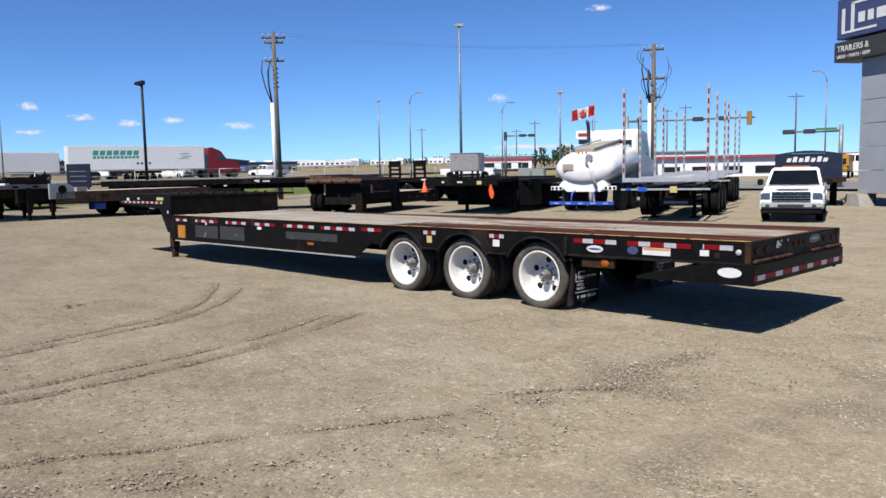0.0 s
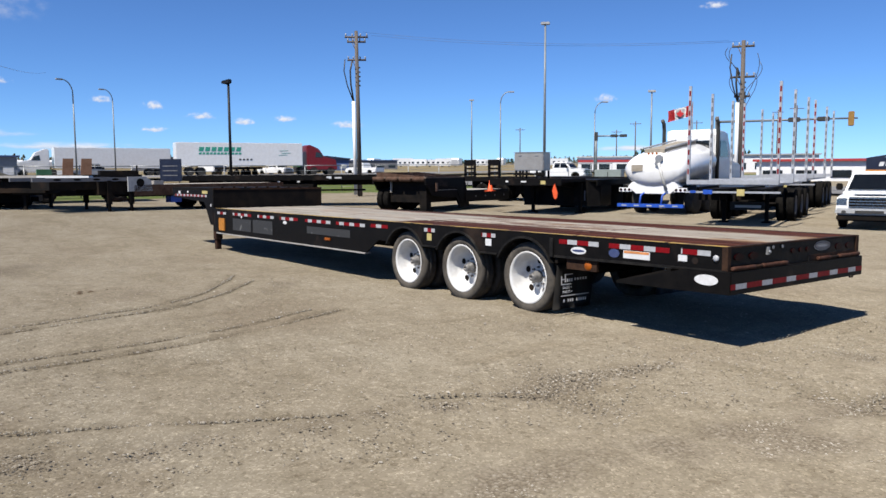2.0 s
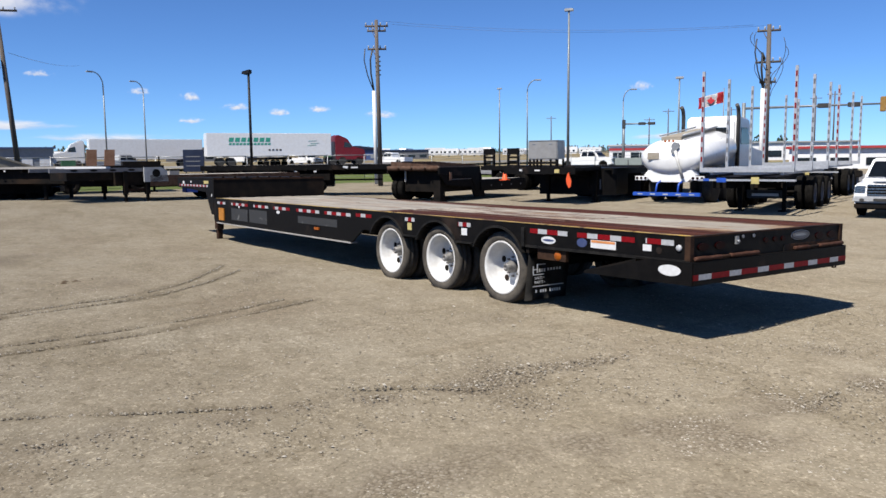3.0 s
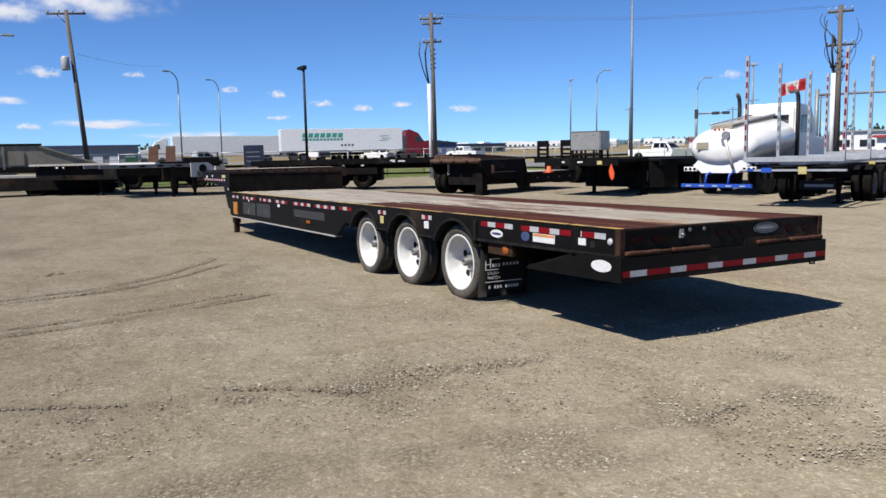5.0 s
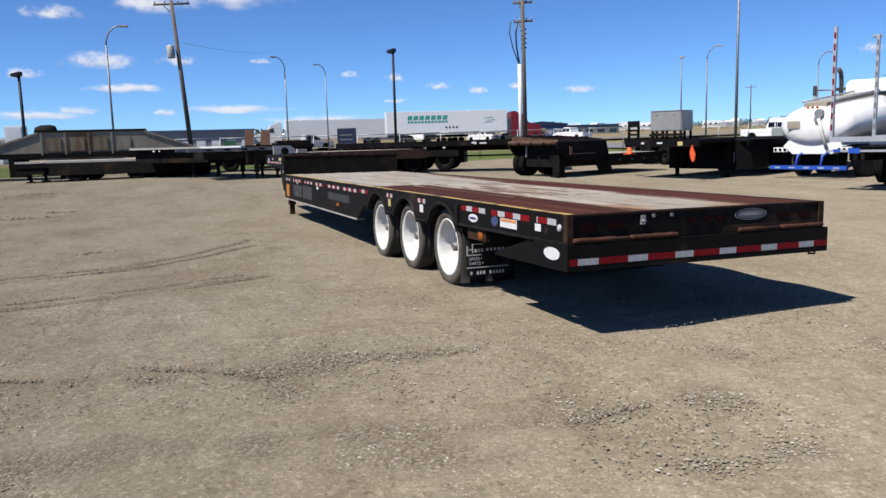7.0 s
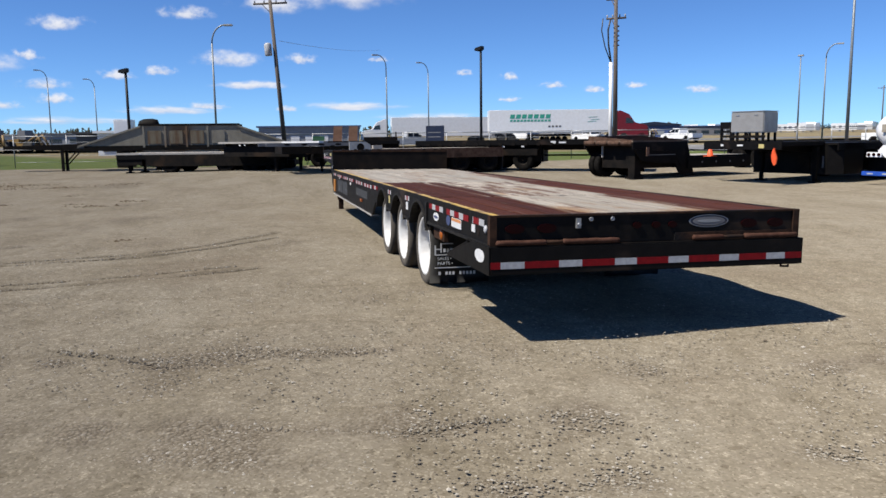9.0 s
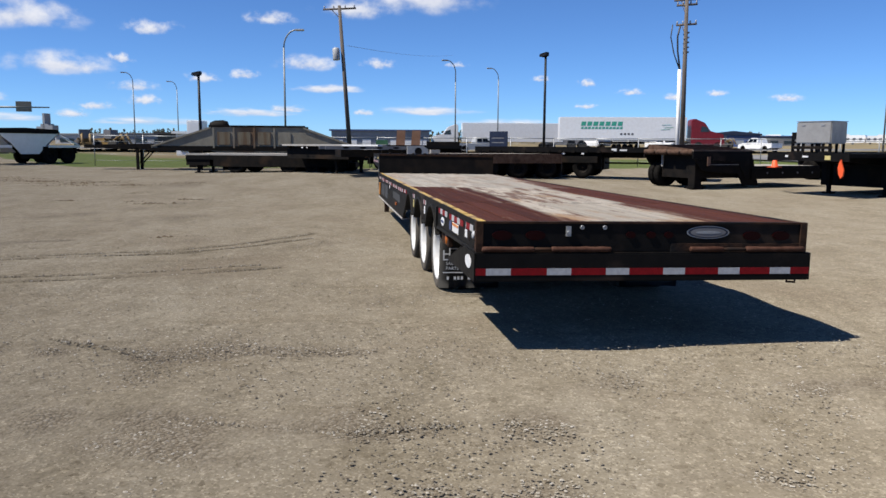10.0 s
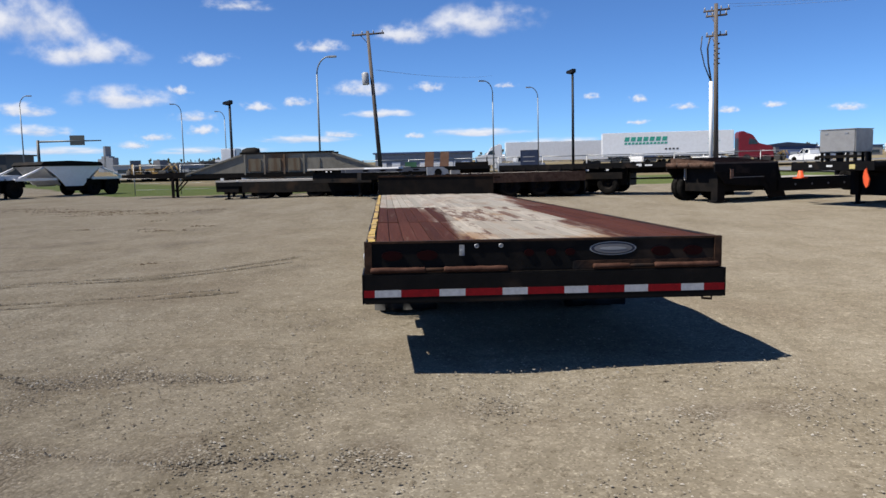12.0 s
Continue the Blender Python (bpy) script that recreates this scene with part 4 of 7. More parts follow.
for v in (0.79, 0.965):
    bm = bmesh.new()
    lathe(bm, [(-0.012, 0.017), (-0.002, 0.017), (0.0, 0.01), (-0.006, 0.008), (-0.006, 0.001)], "x", 12, (0, v, 0.935))
    part("rear_socket", bm, STEEL, trailer)
bm = bmesh.new()
box(bm, -0.012, 0.012, 0.665, 0.7, 0.87, 0.945)
rod(bm, (0.012, 0.682, 0.9), (0.03, 0.682, 0.9), 0.014, n=8)
part("latch", bm, STEEL, trailer, "small bright latch")
bm = bmesh.new()
box(bm, -0.06, -0.004, 0.02, 1.02, 0.752, 0.785)
box(bm, -0.06, -0.004, 1.49, WID - 0.02, 0.752, 0.815)
part("hinge_plate", bm, RUST_DARK, trailer)
rng_hinge = random.Random(12)
for pieces in ((0.03, 0.42, 0.55, 1.01), (1.63, 1.9, 2.08, 2.56)):
    for k, (a, b) in enumerate(zip(pieces, pieces[1:])):
        bm = bmesh.new()
        steps = max(3, int((b - a) / 0.06))
        thick = 0.014 if k == 1 else 0.021
        rings = [(a, thick * 0.6)] + [(a + 0.008 + (b - a - 0.016) * q / steps, thick * rng_hinge.uniform(0.88, 1.1)) for q in range(steps + 1)] + [(b, thick * 0.6)]
        lathe(bm, rings, "y", 12, (0.024, 0, 0.775))
        part("hinge_pipe", bm, HINGE_RUST if k != 1 else RUST_DARK, trailer, "rusty ramp hinge pipe")
bm = bmesh.new()
rbox(bm, -0.1, 0.045, -0.02, 2.6, 0.538, 0.75, 0.008)
part("bumper", bm, BLACK, trailer, "black rear bumper beam")
edges = (-0.018, 0.058, 0.243, 0.515, 0.7, 0.967, 1.148, 1.415, 1.588, 1.855, 2.028, 2.275, 2.444, 2.598)
for k, (a, b) in enumerate(zip(edges, edges[1:])):
    bm = bmesh.new()
    box(bm, 0.045, 0.048, a, b, 0.587, 0.637)
    part("reflector_red" if k % 2 == 0 else "reflector_white", bm, TAPE_RED if k % 2 == 0 else TAPE_WHITE, trailer)
for y0, y1 in ((-0.03, -0.018), (2.598, 2.61)):
    bm = bmesh.new()
    prism(bm, [(0.04, 0.54), (0.04, 0.748), (-0.42, 0.748), (-1.26, 0.54), (-1.25, 0.525)], y0, y1)
    part("bumper_side_plate", bm, BLACK, trailer, "black tapered bumper side plate")
# unseen plates added behind the side plates to close a lit gap in the shadow
for y0, y1 in ((-0.018, 0.6), (WID - 0.6, 2.598)):
    bm = bmesh.new()
    box(bm, -0.6, -0.1, y0, y1, 0.73, 0.746)
    part("pocket_plate", bm, BLACK_DULL, trailer)
    bm = bmesh.new()
    prism(bm, [(-0.6, 0.728), (-0.6, 0.703), (-1.25, 0.543), (-1.25, 0.555)], y0, y1)
    part("ramp_pan", bm, BLACK_DULL, trailer)
bm = bmesh.new()
disc(bm, (-0.2, -0.034, 0.66), 0.125, 0.05, 26)
part("oval_sticker", bm, STICKER, trailer, "torn white oval sticker")
bm = bmesh.new()
path_rod(bm, [(-0.02, 2.46, 0.54), (-0.02, 2.46, 0.515), (-0.02, 2.53, 0.51), (-0.02, 2.53, 0.54)], 0.009)
part("hook", bm, RUST_DARK, trailer)

# mudflaps, brackets and turn lamps
for y0 in (0.02, WID - 0.64):
    bm = bmesh.new()
    rows = [[bm.verts.new((-2.13 + 0.02 * math.sin(2.4 * k) - 0.012 * j, y0 + 0.62 * k / 6, 0.66 - 0.56 * j / 6)) for k in range(7)] for j in range(7)]
    for r0, r1 in zip(rows, rows[1:]):
        for k in range(6):
            bm.faces.new((r0[k], r0[k + 1], r1[k + 1], r1[k])).smooth = True
    bmesh.ops.solidify(bm, geom=list(bm.faces), thickness=0.008)
    flap = part("mudflap", bm, FLAP, trailer, "black rubber mudflap with white print")
    bm = bmesh.new()
    box(bm, -2.16, -2.12, y0 - 0.01, y0 + 0.64, 0.65, 0.7)
    part("mudflap_bracket", bm, BLACK_DULL, trailer)


def flap_text(body, y, z, size):
    cu = bpy.data.curves.new("text", "FONT")
    cu.body, cu.size, cu.extrude = body, size, 0.001
    ob = new("tmp_text", cu)
    me = bpy.data.meshes.new_from_object(ob.evaluated_get(bpy.context.evaluated_depsgraph_get()))
    bpy.data.objects.remove(ob)
    me.transform(Matrix.Translation((-2.1, y, z)) @ Matrix.Rotation(radians(90), 4, "Z") @ Matrix.Rotation(radians(90), 4, "X"))
    me.materials.append(STICKER)
    t = new("flap_print", me)
    t.parent = trailer
    return t


for y0 in (0.02, WID - 0.64):
    bm = bmesh.new()
    x = -2.098
    box(bm, x, x + 0.002, y0 + 0.03, y0 + 0.044, 0.41, 0.5)
    box(bm, x, x + 0.002, y0 + 0.09, y0 + 0.104, 0.425, 0.52)
    box(bm, x, x + 0.002, y0 + 0.044, y0 + 0.09, 0.455, 0.466)
    box(bm, x, x + 0.002, y0 + 0.03, y0 + 0.2, 0.398, 0.408)
    box(bm, x, x + 0.002, y0 + 0.104, y0 + 0.22, 0.51, 0.52)
    for k in range(3):
        box(bm, x, x + 0.002, y0 + 0.12 + k * 0.036, y0 + 0.144 + k * 0.036, 0.43, 0.466)
    for k in range(5):
        box(bm, x, x + 0.002, y0 + 0.25 + k * 0.045, y0 + 0.275 + k * 0.045, 0.44, 0.468)
    part("flap_emblem", bm, STICKER, trailer, "white emblem shapes")
    bm = bmesh.new()
    box(bm, x, x + 0.002, y0 + 0.03, y0 + 0.5, 0.268, 0.277)
    for k in range(11):
        if k not in (1, 5):
            box(bm, x, x + 0.002, y0 + 0.07 + k * 0.036, y0 + 0.092 + k * 0.036, 0.2, 0.232)
    part("flap_bars", bm, STICKER, trailer)
    flap_text("SALES \u2022", y0 + 0.06, 0.35, 0.046)
    flap_text("PARTS \u2022", y0 + 0.06, 0.3, 0.046)
bm = bmesh.new()
box(bm, -1.99, -1.56, 0.02, 0.06, 0.6, 0.715)
part("lamp_bracket", bm, RUST_DARK, trailer, "rusty lamp bracket")
bm = bmesh.new()
lathe(bm, [(0.02, 0.055), (0.005, 0.055), (-0.006, 0.045), (-0.01, 0.001)], "y", 18, (-1.68, 0.018, 0.655))
part("turn_lamp", bm, LAMP_AMBER, trailer, "round amber turn lamp")


# ---- other parked trailers ----
def at_yard(x, y, deg):
    return pose(x, y, gz(x, y), 0, 0, deg)


# tyre, rim and hub are near black: shade under parked trailers painted in
def simple_wheel(parent, x, y, r, out=-1, rim=BLACK_DULL, z=None):
    wheel(parent, x, y, r if z is None else z, r, 0.24, out, rim, dish=0.1, dual=False, tyre_mat=RUBBER_SHADED, n=20, rim_r=r * 0.56)


def deck_trailer(name, label, m, length, top, neck=0.0, neck_top=0.0, axles=(), deck=DECK_DARK, legs=(), depth=0.16, edge=None, wide=2.5, group="parked trailers", wheel_r=0.42):
    """A flat or stepped trailer. x runs forward from the tail at 0; the near side is y = 0, the far side y = wide."""
    t = thing(name, label, "trailer", m, group)
    bm = bmesh.new()
    box(bm, 0, length, 0.05, wide - 0.05, top - 0.05, top)
    part("deck", bm, deck, t)
    for y in (0.0, wide - 0.05):
        bm = bmesh.new()
        box(bm, 0, length, y, y + 0.05, top - depth, top + 0.012)
        part("side_rail", bm, edge or BLACK, t)
    for y in (0.75, wide - 0.9):
        bm = bmesh.new()
        prism(bm, [(0.2, top - 0.05), (0.2, top - 0.25), (length * 0.3, top - 0.42), (length - 0.2, top - 0.42), (length, top - 0.3), (length, top - 0.05)], y, y + 0.12)
        part("main_beam", bm, BLACK_DULL, t)
    for k in range(int(length / 0.9)):
        bm = bmesh.new()
        box(bm, 0.3 + k * 0.9, 0.38 + k * 0.9, 0.05, wide - 0.05, top - 0.17, top - 0.05)
        part("crossmember", bm, BLACK_DULL, t)
    if neck:
        bm = bmesh.new()
        box(bm, length, length + 0.08, 0, wide, top - 0.35, neck_top - 0.05)
        part("riser", bm, BLACK_DULL, t)
        bm = bmesh.new()
        box(bm, length, length + neck, 0.0, wide, neck_top - 0.05, neck_top)
        part("neck_deck", bm, deck, t)
        for y in (0.0, wide - 0.06):
            bm = bmesh.new()
            prism(bm, [(length, neck_top - 0.05), (length, top - 0.4), (length + 0.25, top - 0.4), (length + 0.6, neck_top - 0.4), (length + neck, neck_top - 0.28), (length + neck, neck_top - 0.05)], y, y + 0.06)
            part("neck_side", bm, BLACK, t)
    for lx in legs:
        for y in (0.45, wide - 0.6):
            bm = bmesh.new()
            zt = (neck_top if neck and lx > length else top) - 0.1
            box(bm, lx - 0.07, lx + 0.07, y, y + 0.14, 0.4, zt)
            box(bm, lx - 0.05, lx + 0.05, y + 0.02, y + 0.12, 0.05, 0.4)
            box(bm, lx - 0.14, lx + 0.14, y - 0.06, y + 0.2, 0.0, 0.05)
            part("landing_leg", bm, BLACK_DULL, t)
    for ax in axles:
        bm = bmesh.new()
        rod(bm, (ax, 0.2, wheel_r), (ax, wide - 0.2, wheel_r), 0.06)
        part("axle", bm, BLACK_DULL, t)
        simple_wheel(t, ax, 0.14, wheel_r, -1)
        simple_wheel(t, ax, 0.42, wheel_r, -1)
        simple_wheel(t, ax, wide - 0.14, wheel_r, 1)
        simple_wheel(t, ax, wide - 0.42, wheel_r, 1)
        for y in (0.72, wide - 0.84):
            bm = bmesh.new()
            prism(bm, [(ax - 0.5, top - 0.4), (ax - 0.42, wheel_r + 0.02), (ax - 0.12, wheel_r - 0.14), (ax + 0.12, wheel_r - 0.14), (ax + 0.42, wheel_r + 0.02), (ax + 0.5, top - 0.4)], y, y + 0.12)
            part("spring_hanger", bm, BLACK_DULL, t)
    if axles:
        a0, a1 = min(axles), max(axles)
        # one black block stands for the gear and the shade between the wheels
        bm = bmesh.new()
        box(bm, a0 - 0.75, a1 + 0.75, 0.6, wide - 0.6, wheel_r * 0.75, top - 0.36)
        part("running_gear", bm, BLACK_DULL, t)
        for y in (0.04, wide - 0.62):
            bm = bmesh.new()
            box(bm, a0 - wheel_r - 0.2, a0 - wheel_r - 0.185, y, y + 0.58, 0.12, top - 0.16)
            part("mudflap", bm, FLAP, t)
    return t


def side_plates(t, pieces):
    """Plates on a trailer: name, material, box limits."""
    for nm, material, lim in pieces:
        bm = bmesh.new()
        box(bm, *lim)
        part(nm, bm, material, t)


# flat trailers in front of the belly dump; their near sides face the yard
low = deck_trailer("flatdeck_trailer", "black low flatdeck trailer with a pale worn deck edge", at_yard(-33.6, 0.6, 73), 7.3, 0.86, 0, 0, (2.3, 4.7, 5.8, 6.8), DECK_PALE, (0.35,), 0.07, PALE_EDGE, wheel_r=0.4)
# inner plate and outer skirt are added: black standing for shade over the wheels
side_plates(low, (("front_block", BLACK_DULL, (0.0, 1.1, 0.05, 2.2, 0.35, 0.78)), ("under_frame", BLACK_DULL, (0.9, 7.3, 0.3, 0.42, 0.3, 0.79)), ("side_skirt", BLACK_DULL, (1.3, 7.28, -0.02, 0.01, 0.3, 0.78)), ("lower_rail", BLACK, (0.0, 7.3, 0.01, 0.06, 0.6, 0.79)),
                  ("side_marker", STICKER, (1.0, 1.12, -0.012, 0.0, 0.82, 0.85)), ("toolbox", BLACK_DULL, (3.0, 4.1, 0.1, 0.6, 0.28, 0.62))))
high = deck_trailer("flatdeck_trailer", "black flatdeck trailer with pale deck edge and white front beam", at_yard(-31.5, 4.9, 45), 3.7, 1.2, 0, 0, (), DECK_PALE, (2.7,), 0.06, PALE_EDGE)
# the long black plate below the deck is added to fill in shade
side_plates(high, (("under_frame", BLACK_DULL, (0.1, 3.7, 0.2, 0.32, 0.62, 1.13)), ("front_frame", BLACK_DULL, (3.7, 5.3, 0.15, 2.2, 0.72, 0.96)), ("white_beam", WHITE, (3.55, 5.45, -0.06, 0.2, 0.97, 1.2)),
                   ("beam_slot", POST_DARK, (4.2, 4.45, -0.066, -0.06, 1.03, 1.09)), ("beam_slot", POST_DARK, (4.75, 4.88, -0.066, -0.06, 1.05, 1.12)), ("rusty_plate", RUST, (4.8, 4.98, -0.09, -0.06, 0.72, 0.98)),
                   ("leg_frame", BLACK_DULL, (2.3, 3.0, 0.4, 2.1, 0.55, 1.1)), ("white_marking", STICKER, (1.2, 1.3, -0.012, 0.0, 1.05, 1.1)), ("white_marking", STICKER, (1.5, 1.56, -0.012, 0.0, 1.05, 1.1))))


# grey belly dump
def belly_dump(name, label, m, length, top, material, panel, wheels_front=False, neck=3.4, vee=False):
    t = thing(name, label, "trailer", m, "dump trailers")
    for y in (0.0, 2.44):
        bm = bmesh.new()
        if vee:
            prism(bm, [(0.9, top), (length - 1.1, top), (length - 1.9, 1.2), (length - 2.5, 0.6), (2.3, 0.6), (1.7, 1.2)], y, y + 0.06)
        else:
            prism(bm, [(0.0, 1.2), (2.85, top), (length - 2.5, top), (length, 1.25), (length, 1.05), (length - 3.2, 1.0), (length * 0.62, 0.75), (length * 0.38, 0.75), (2.6, 1.0), (0.0, 1.0)], y, y + 0.06)
        part("hopper_side", bm, material, t)
        bm = bmesh.new()
        box(bm, 0.85 if vee else 2.75, length - (1.05 if vee else 2.4), y - 0.04, y + 0.1, top - 0.02, top + 0.07)
        part("top_rail", bm, BLACK_DULL, t)
        bm = bmesh.new()
        if vee:
            for xa, xb in ((0.9, -0.6), (length - 1.1, length + 0.3)):
                strut = bmesh.new()
                rod(strut, (xa, y + 0.03, top - 0.1), (xb, y + 0.03, 1.1), 0.07, n=8)
                part("end_strut", strut, material, t)
            fore = bmesh.new()
            box(fore, -0.9, 1.7, y - 0.05, y + 0.1, 0.96, 1.1)
            part("frame_rail", fore, material, t)
            box(bm, length - 1.9, length + 0.4, y - 0.05, y + 0.1, 0.96, 1.1)
        else:
            box(bm, -0.1, length + 0.4, y - 0.05, y + 0.1, 0.96, 1.1)
        part("frame_rail", bm, material if vee else BLACK_DULL, t)
    for k in range(0 if vee else 4):
        x0 = 3.15 + k * (length - 5.9) / 4
        bm = bmesh.new()
        rbox(bm, x0, x0 + (length - 5.9) / 4 - 0.35, -0.035, 0.0, 1.25, top - 0.25, 0.012)
        part("hopper_panel", bm, panel if k < 3 or material is WHITE else material, t)
        bm = bmesh.new()
        box(bm, x0 - 0.22, x0 - 0.14, -0.035, 0.0, 1.1, top - 0.02)
        part("side_stiffener", bm, material, t)
    for y in () if vee else (-0.05, 2.47):
        bm = bmesh.new()
        prism(bm, [(0.0, 1.2), (2.85, top), (2.85, top - 0.09), (0.12, 1.16)], y, y + 0.06)
        part("slope_rib", bm, HOPPER, t)
        bm = bmesh.new()
        prism(bm, [(length, 1.25), (length - 2.5, top), (length - 2.5, top - 0.09), (length - 0.12, 1.2)], y, y + 0.06)
        part("slope_rib", bm, HOPPER, t)
        bm = bmesh.new()
        box(bm, 0.3, length - 0.2, y + 0.02, y + 0.08, 1.1, 1.19)
        part("side_sill", bm, BLACK_DULL, t)
    for x0, z0, x1, z1 in (((2.0, 0.7, 0.9, top), (length - 2.2, 0.7, length - 1.1, top)) if vee else ((0.0, 1.2, 2.85, top), (length, 1.25, length - 2.5, top))):
        bm = bmesh.new()
        v = [bm.verts.new(p) for p in ((x0, 0.06, z0), (x0, 2.44, z0), (x1, 2.44, z1 - 0.02), (x1, 0.06, z1 - 0.02))]
        bm.faces.new(v)
        bmesh.ops.solidify(bm, geom=list(bm.faces), thickness=0.03)
        part("hopper_end", bm, material, t)
    bm = bmesh.new()
    prism(bm, [(-neck, 1.08), (-neck, 1.22), (-0.2, 1.3), (0.3, 1.25), (0.3, 0.98), (-0.4, 0.98)], 0.8, 1.7)
    part("gooseneck", bm, BLACK_DULL if material is HOPPER else material, t)
    for y in (0.8, 1.55):
        bm = bmesh.new()
        box(bm, -0.95, -0.83, y, y + 0.14, 0.0, 1.1)
        rod(bm, (-0.8, y + 0.07, 0.35), (-0.2, y + 0.07, 1.0), 0.03)
        part("landing_leg", bm, BLACK_DULL, t)
    bm = bmesh.new()
    lathe(bm, [(-0.5, 0.02), (-0.44, 0.2), (-0.2, 0.3), (0.2, 0.32), (0.42, 0.26), (0.5, 0.02)], "x", 14, (3.05, 1.22, top + 0.04))
    if vee:
        bm.free()
        bm = bmesh.new()
        prism(bm, [(0.75, top + 0.07), (0.95, top + 0.24), (2.6, top + 0.3), (length - 2.6, top + 0.27), (length - 1.2, top + 0.22), (length - 1.0, top + 0.07)], -0.02, 2.52)
        part("tarp", bm, BLACK_DULL, t, "dark tarp stretched over the hopper")
        groups = (length - 1.05, -neck + 1.05)
        for gx in groups if wheels_front else groups[:1]:
            for y in (-0.02, 1.92):
                bm = bmesh.new()
                prism(bm, [(gx - 1.25, 0.62), (gx - 1.2, 1.02), (gx + 1.2, 1.02), (gx + 1.25, 0.62), (gx + 1.2, 0.62), (gx + 1.1, 0.96), (gx - 1.1, 0.96), (gx - 1.2, 0.62)], y, y + 0.6)
                part("fender", bm, BLACK_DULL, t)
            bm = bmesh.new()
            box(bm, gx - 1.0, gx + 1.0, 0.42, 2.08, 0.3, 0.95)
            part("running_gear", bm, BLACK_DULL, t)
        bm = bmesh.new()
        rod(bm, (1.4, 2.54, top), (length - 2.9, 2.54, 0.7), 0.035, n=6)
        part("tarp_crank", bm, POST_DARK, t)
    else:
        part("tarp_roll", bm, BLACK_DULL, t)
    for ax in (length - 1.7, length - 0.4):
        for y, o in ((0.14, -1), (2.36, 1)):
            simple_wheel(t, ax, y, 0.52, o)
    if wheels_front:
        for ax in (-neck + 0.4, -neck + 1.7):
            for y, o in ((0.14, -1), (2.36, 1)):
                simple_wheel(t, ax, y, 0.52, o)
    return t


belly_dump("belly_dump_trailer", "grey steel belly-dump trailer with rust-stained panels", at_yard(-37.6, -1.7, 88), 9.8, 2.13, HOPPER, HOPPER_RUST)
belly_dump("belly_dump_trailer", "white belly-dump trailer with dark tyres, dusty", at_yard(-42.75, -11.4, 150), 6.0, 1.78, WHITE, WHITE_DIRTY, True, 2.6, True)

# white box cabinet standing behind the grey hopper
cabinet = thing("box_cabinet", "plain white box cabinet on a dark stand behind a grey hopper", "cabinet", at_yard(-41.5, -0.68, 84))
bm = bmesh.new()
rbox(bm, 0.0, 0.82, 0.0, 1.1, 1.2, 2.5, 0.03)
part("body", bm, WHITE, cabinet)
for y in (0.1, 0.9):
    bm = bmesh.new()
    box(bm, 0.04, 0.78, y, y + 0.1, 0.0, 1.2)
    part("stand", bm, BLACK_DULL, cabinet)
bm = bmesh.new()
box(bm, 0.06, 0.76, -0.015, 0.0, 1.28, 2.42)
part("door", bm, WHITE, cabinet)

# lowboy with a holed neck gusset
lowboy = deck_trailer("lowboy_trailer", "dark lowboy trailer with worn sides and a holed grey gusset", pose(-27.5, 15.9, gz(-27.3, 13), 0, 0, 277) @ pose(0, -2.5, 0), 6.0, 0.93, 0, 0, (0.6, 1.8, 3.0), DECK_PALE, (), 0.36, RUST_DECK, wheel_r=0.4)
bm = bmesh.new()
prism(bm, [(5.35, 0.72), (5.4, 1.1), (5.6, 1.22), (6.2, 1.22), (6.2, 0.72)], 2.42, 2.5)
part("neck_gusset", bm, GREY_LIGHT, lowboy, "grey steel gusset with a round hole")
bm = bmesh.new()
disc(bm, (5.78, 2.5, 1.02), 0.14, 0.14, 20, "y", 0.006)
part("gusset_hole", bm, BLACK_DULL, lowboy)
for lx in (6.05, 6.8):
    for y in (2.28, 0.3):
        bm = bmesh.new()
        box(bm, lx - 0.06, lx + 0.08, y, y + 0.16, 0.3, 1.1)
        box(bm, lx - 0.03, lx + 0.05, y + 0.03, y + 0.13, 0.04, 0.3)
        box(bm, lx - 0.12, lx + 0.14, y - 0.03, y + 0.19, 0.0, 0.04)
        part("neck_leg", bm, BLACK_DULL, lowboy)
for y in (0.15, 2.3):
    bm = bmesh.new()
    box(bm, 5.9, 9.2, y, y + 0.12, 1.08, 1.2)
    part("neck_beam", bm, GREY_BODY, lowboy, "grey neck beam with slotted holes")
for k in range(4):
    bm = bmesh.new()
    disc(bm, (6.6 + 0.62 * k, 2.42, 1.14), 0.12, 0.035, 16, "y", 0.006)
    part("beam_slot", bm, BLACK_DULL, lowboy)
side_plates(lowboy, (("neck_crossframe", BLACK_DULL, (6.0, 7.1, 0.3, 2.26, 0.62, 1.07)), ("leg_brace", RUST_DARK, (6.13, 6.74, 2.3, 2.36, 0.42, 0.5)), ("neck_plate", BLACK_DULL, (7.1, 8.6, 0.4, 2.1, 0.8, 1.07)),
                     ("pale_bracket", PALE_EDGE, (4.95, 5.3, 2.3, 2.5, 0.94, 1.08)), ("side_slot", RUST_DARK, (4.2, 4.45, 2.5, 2.506, 0.74, 0.82)), ("side_slot", RUST_DARK, (3.4, 3.65, 2.5, 2.506, 0.74, 0.82)),
                     ("blue_drum", BLUE, (4.2, 4.6, 1.9, 2.3, 0.3, 0.52))))

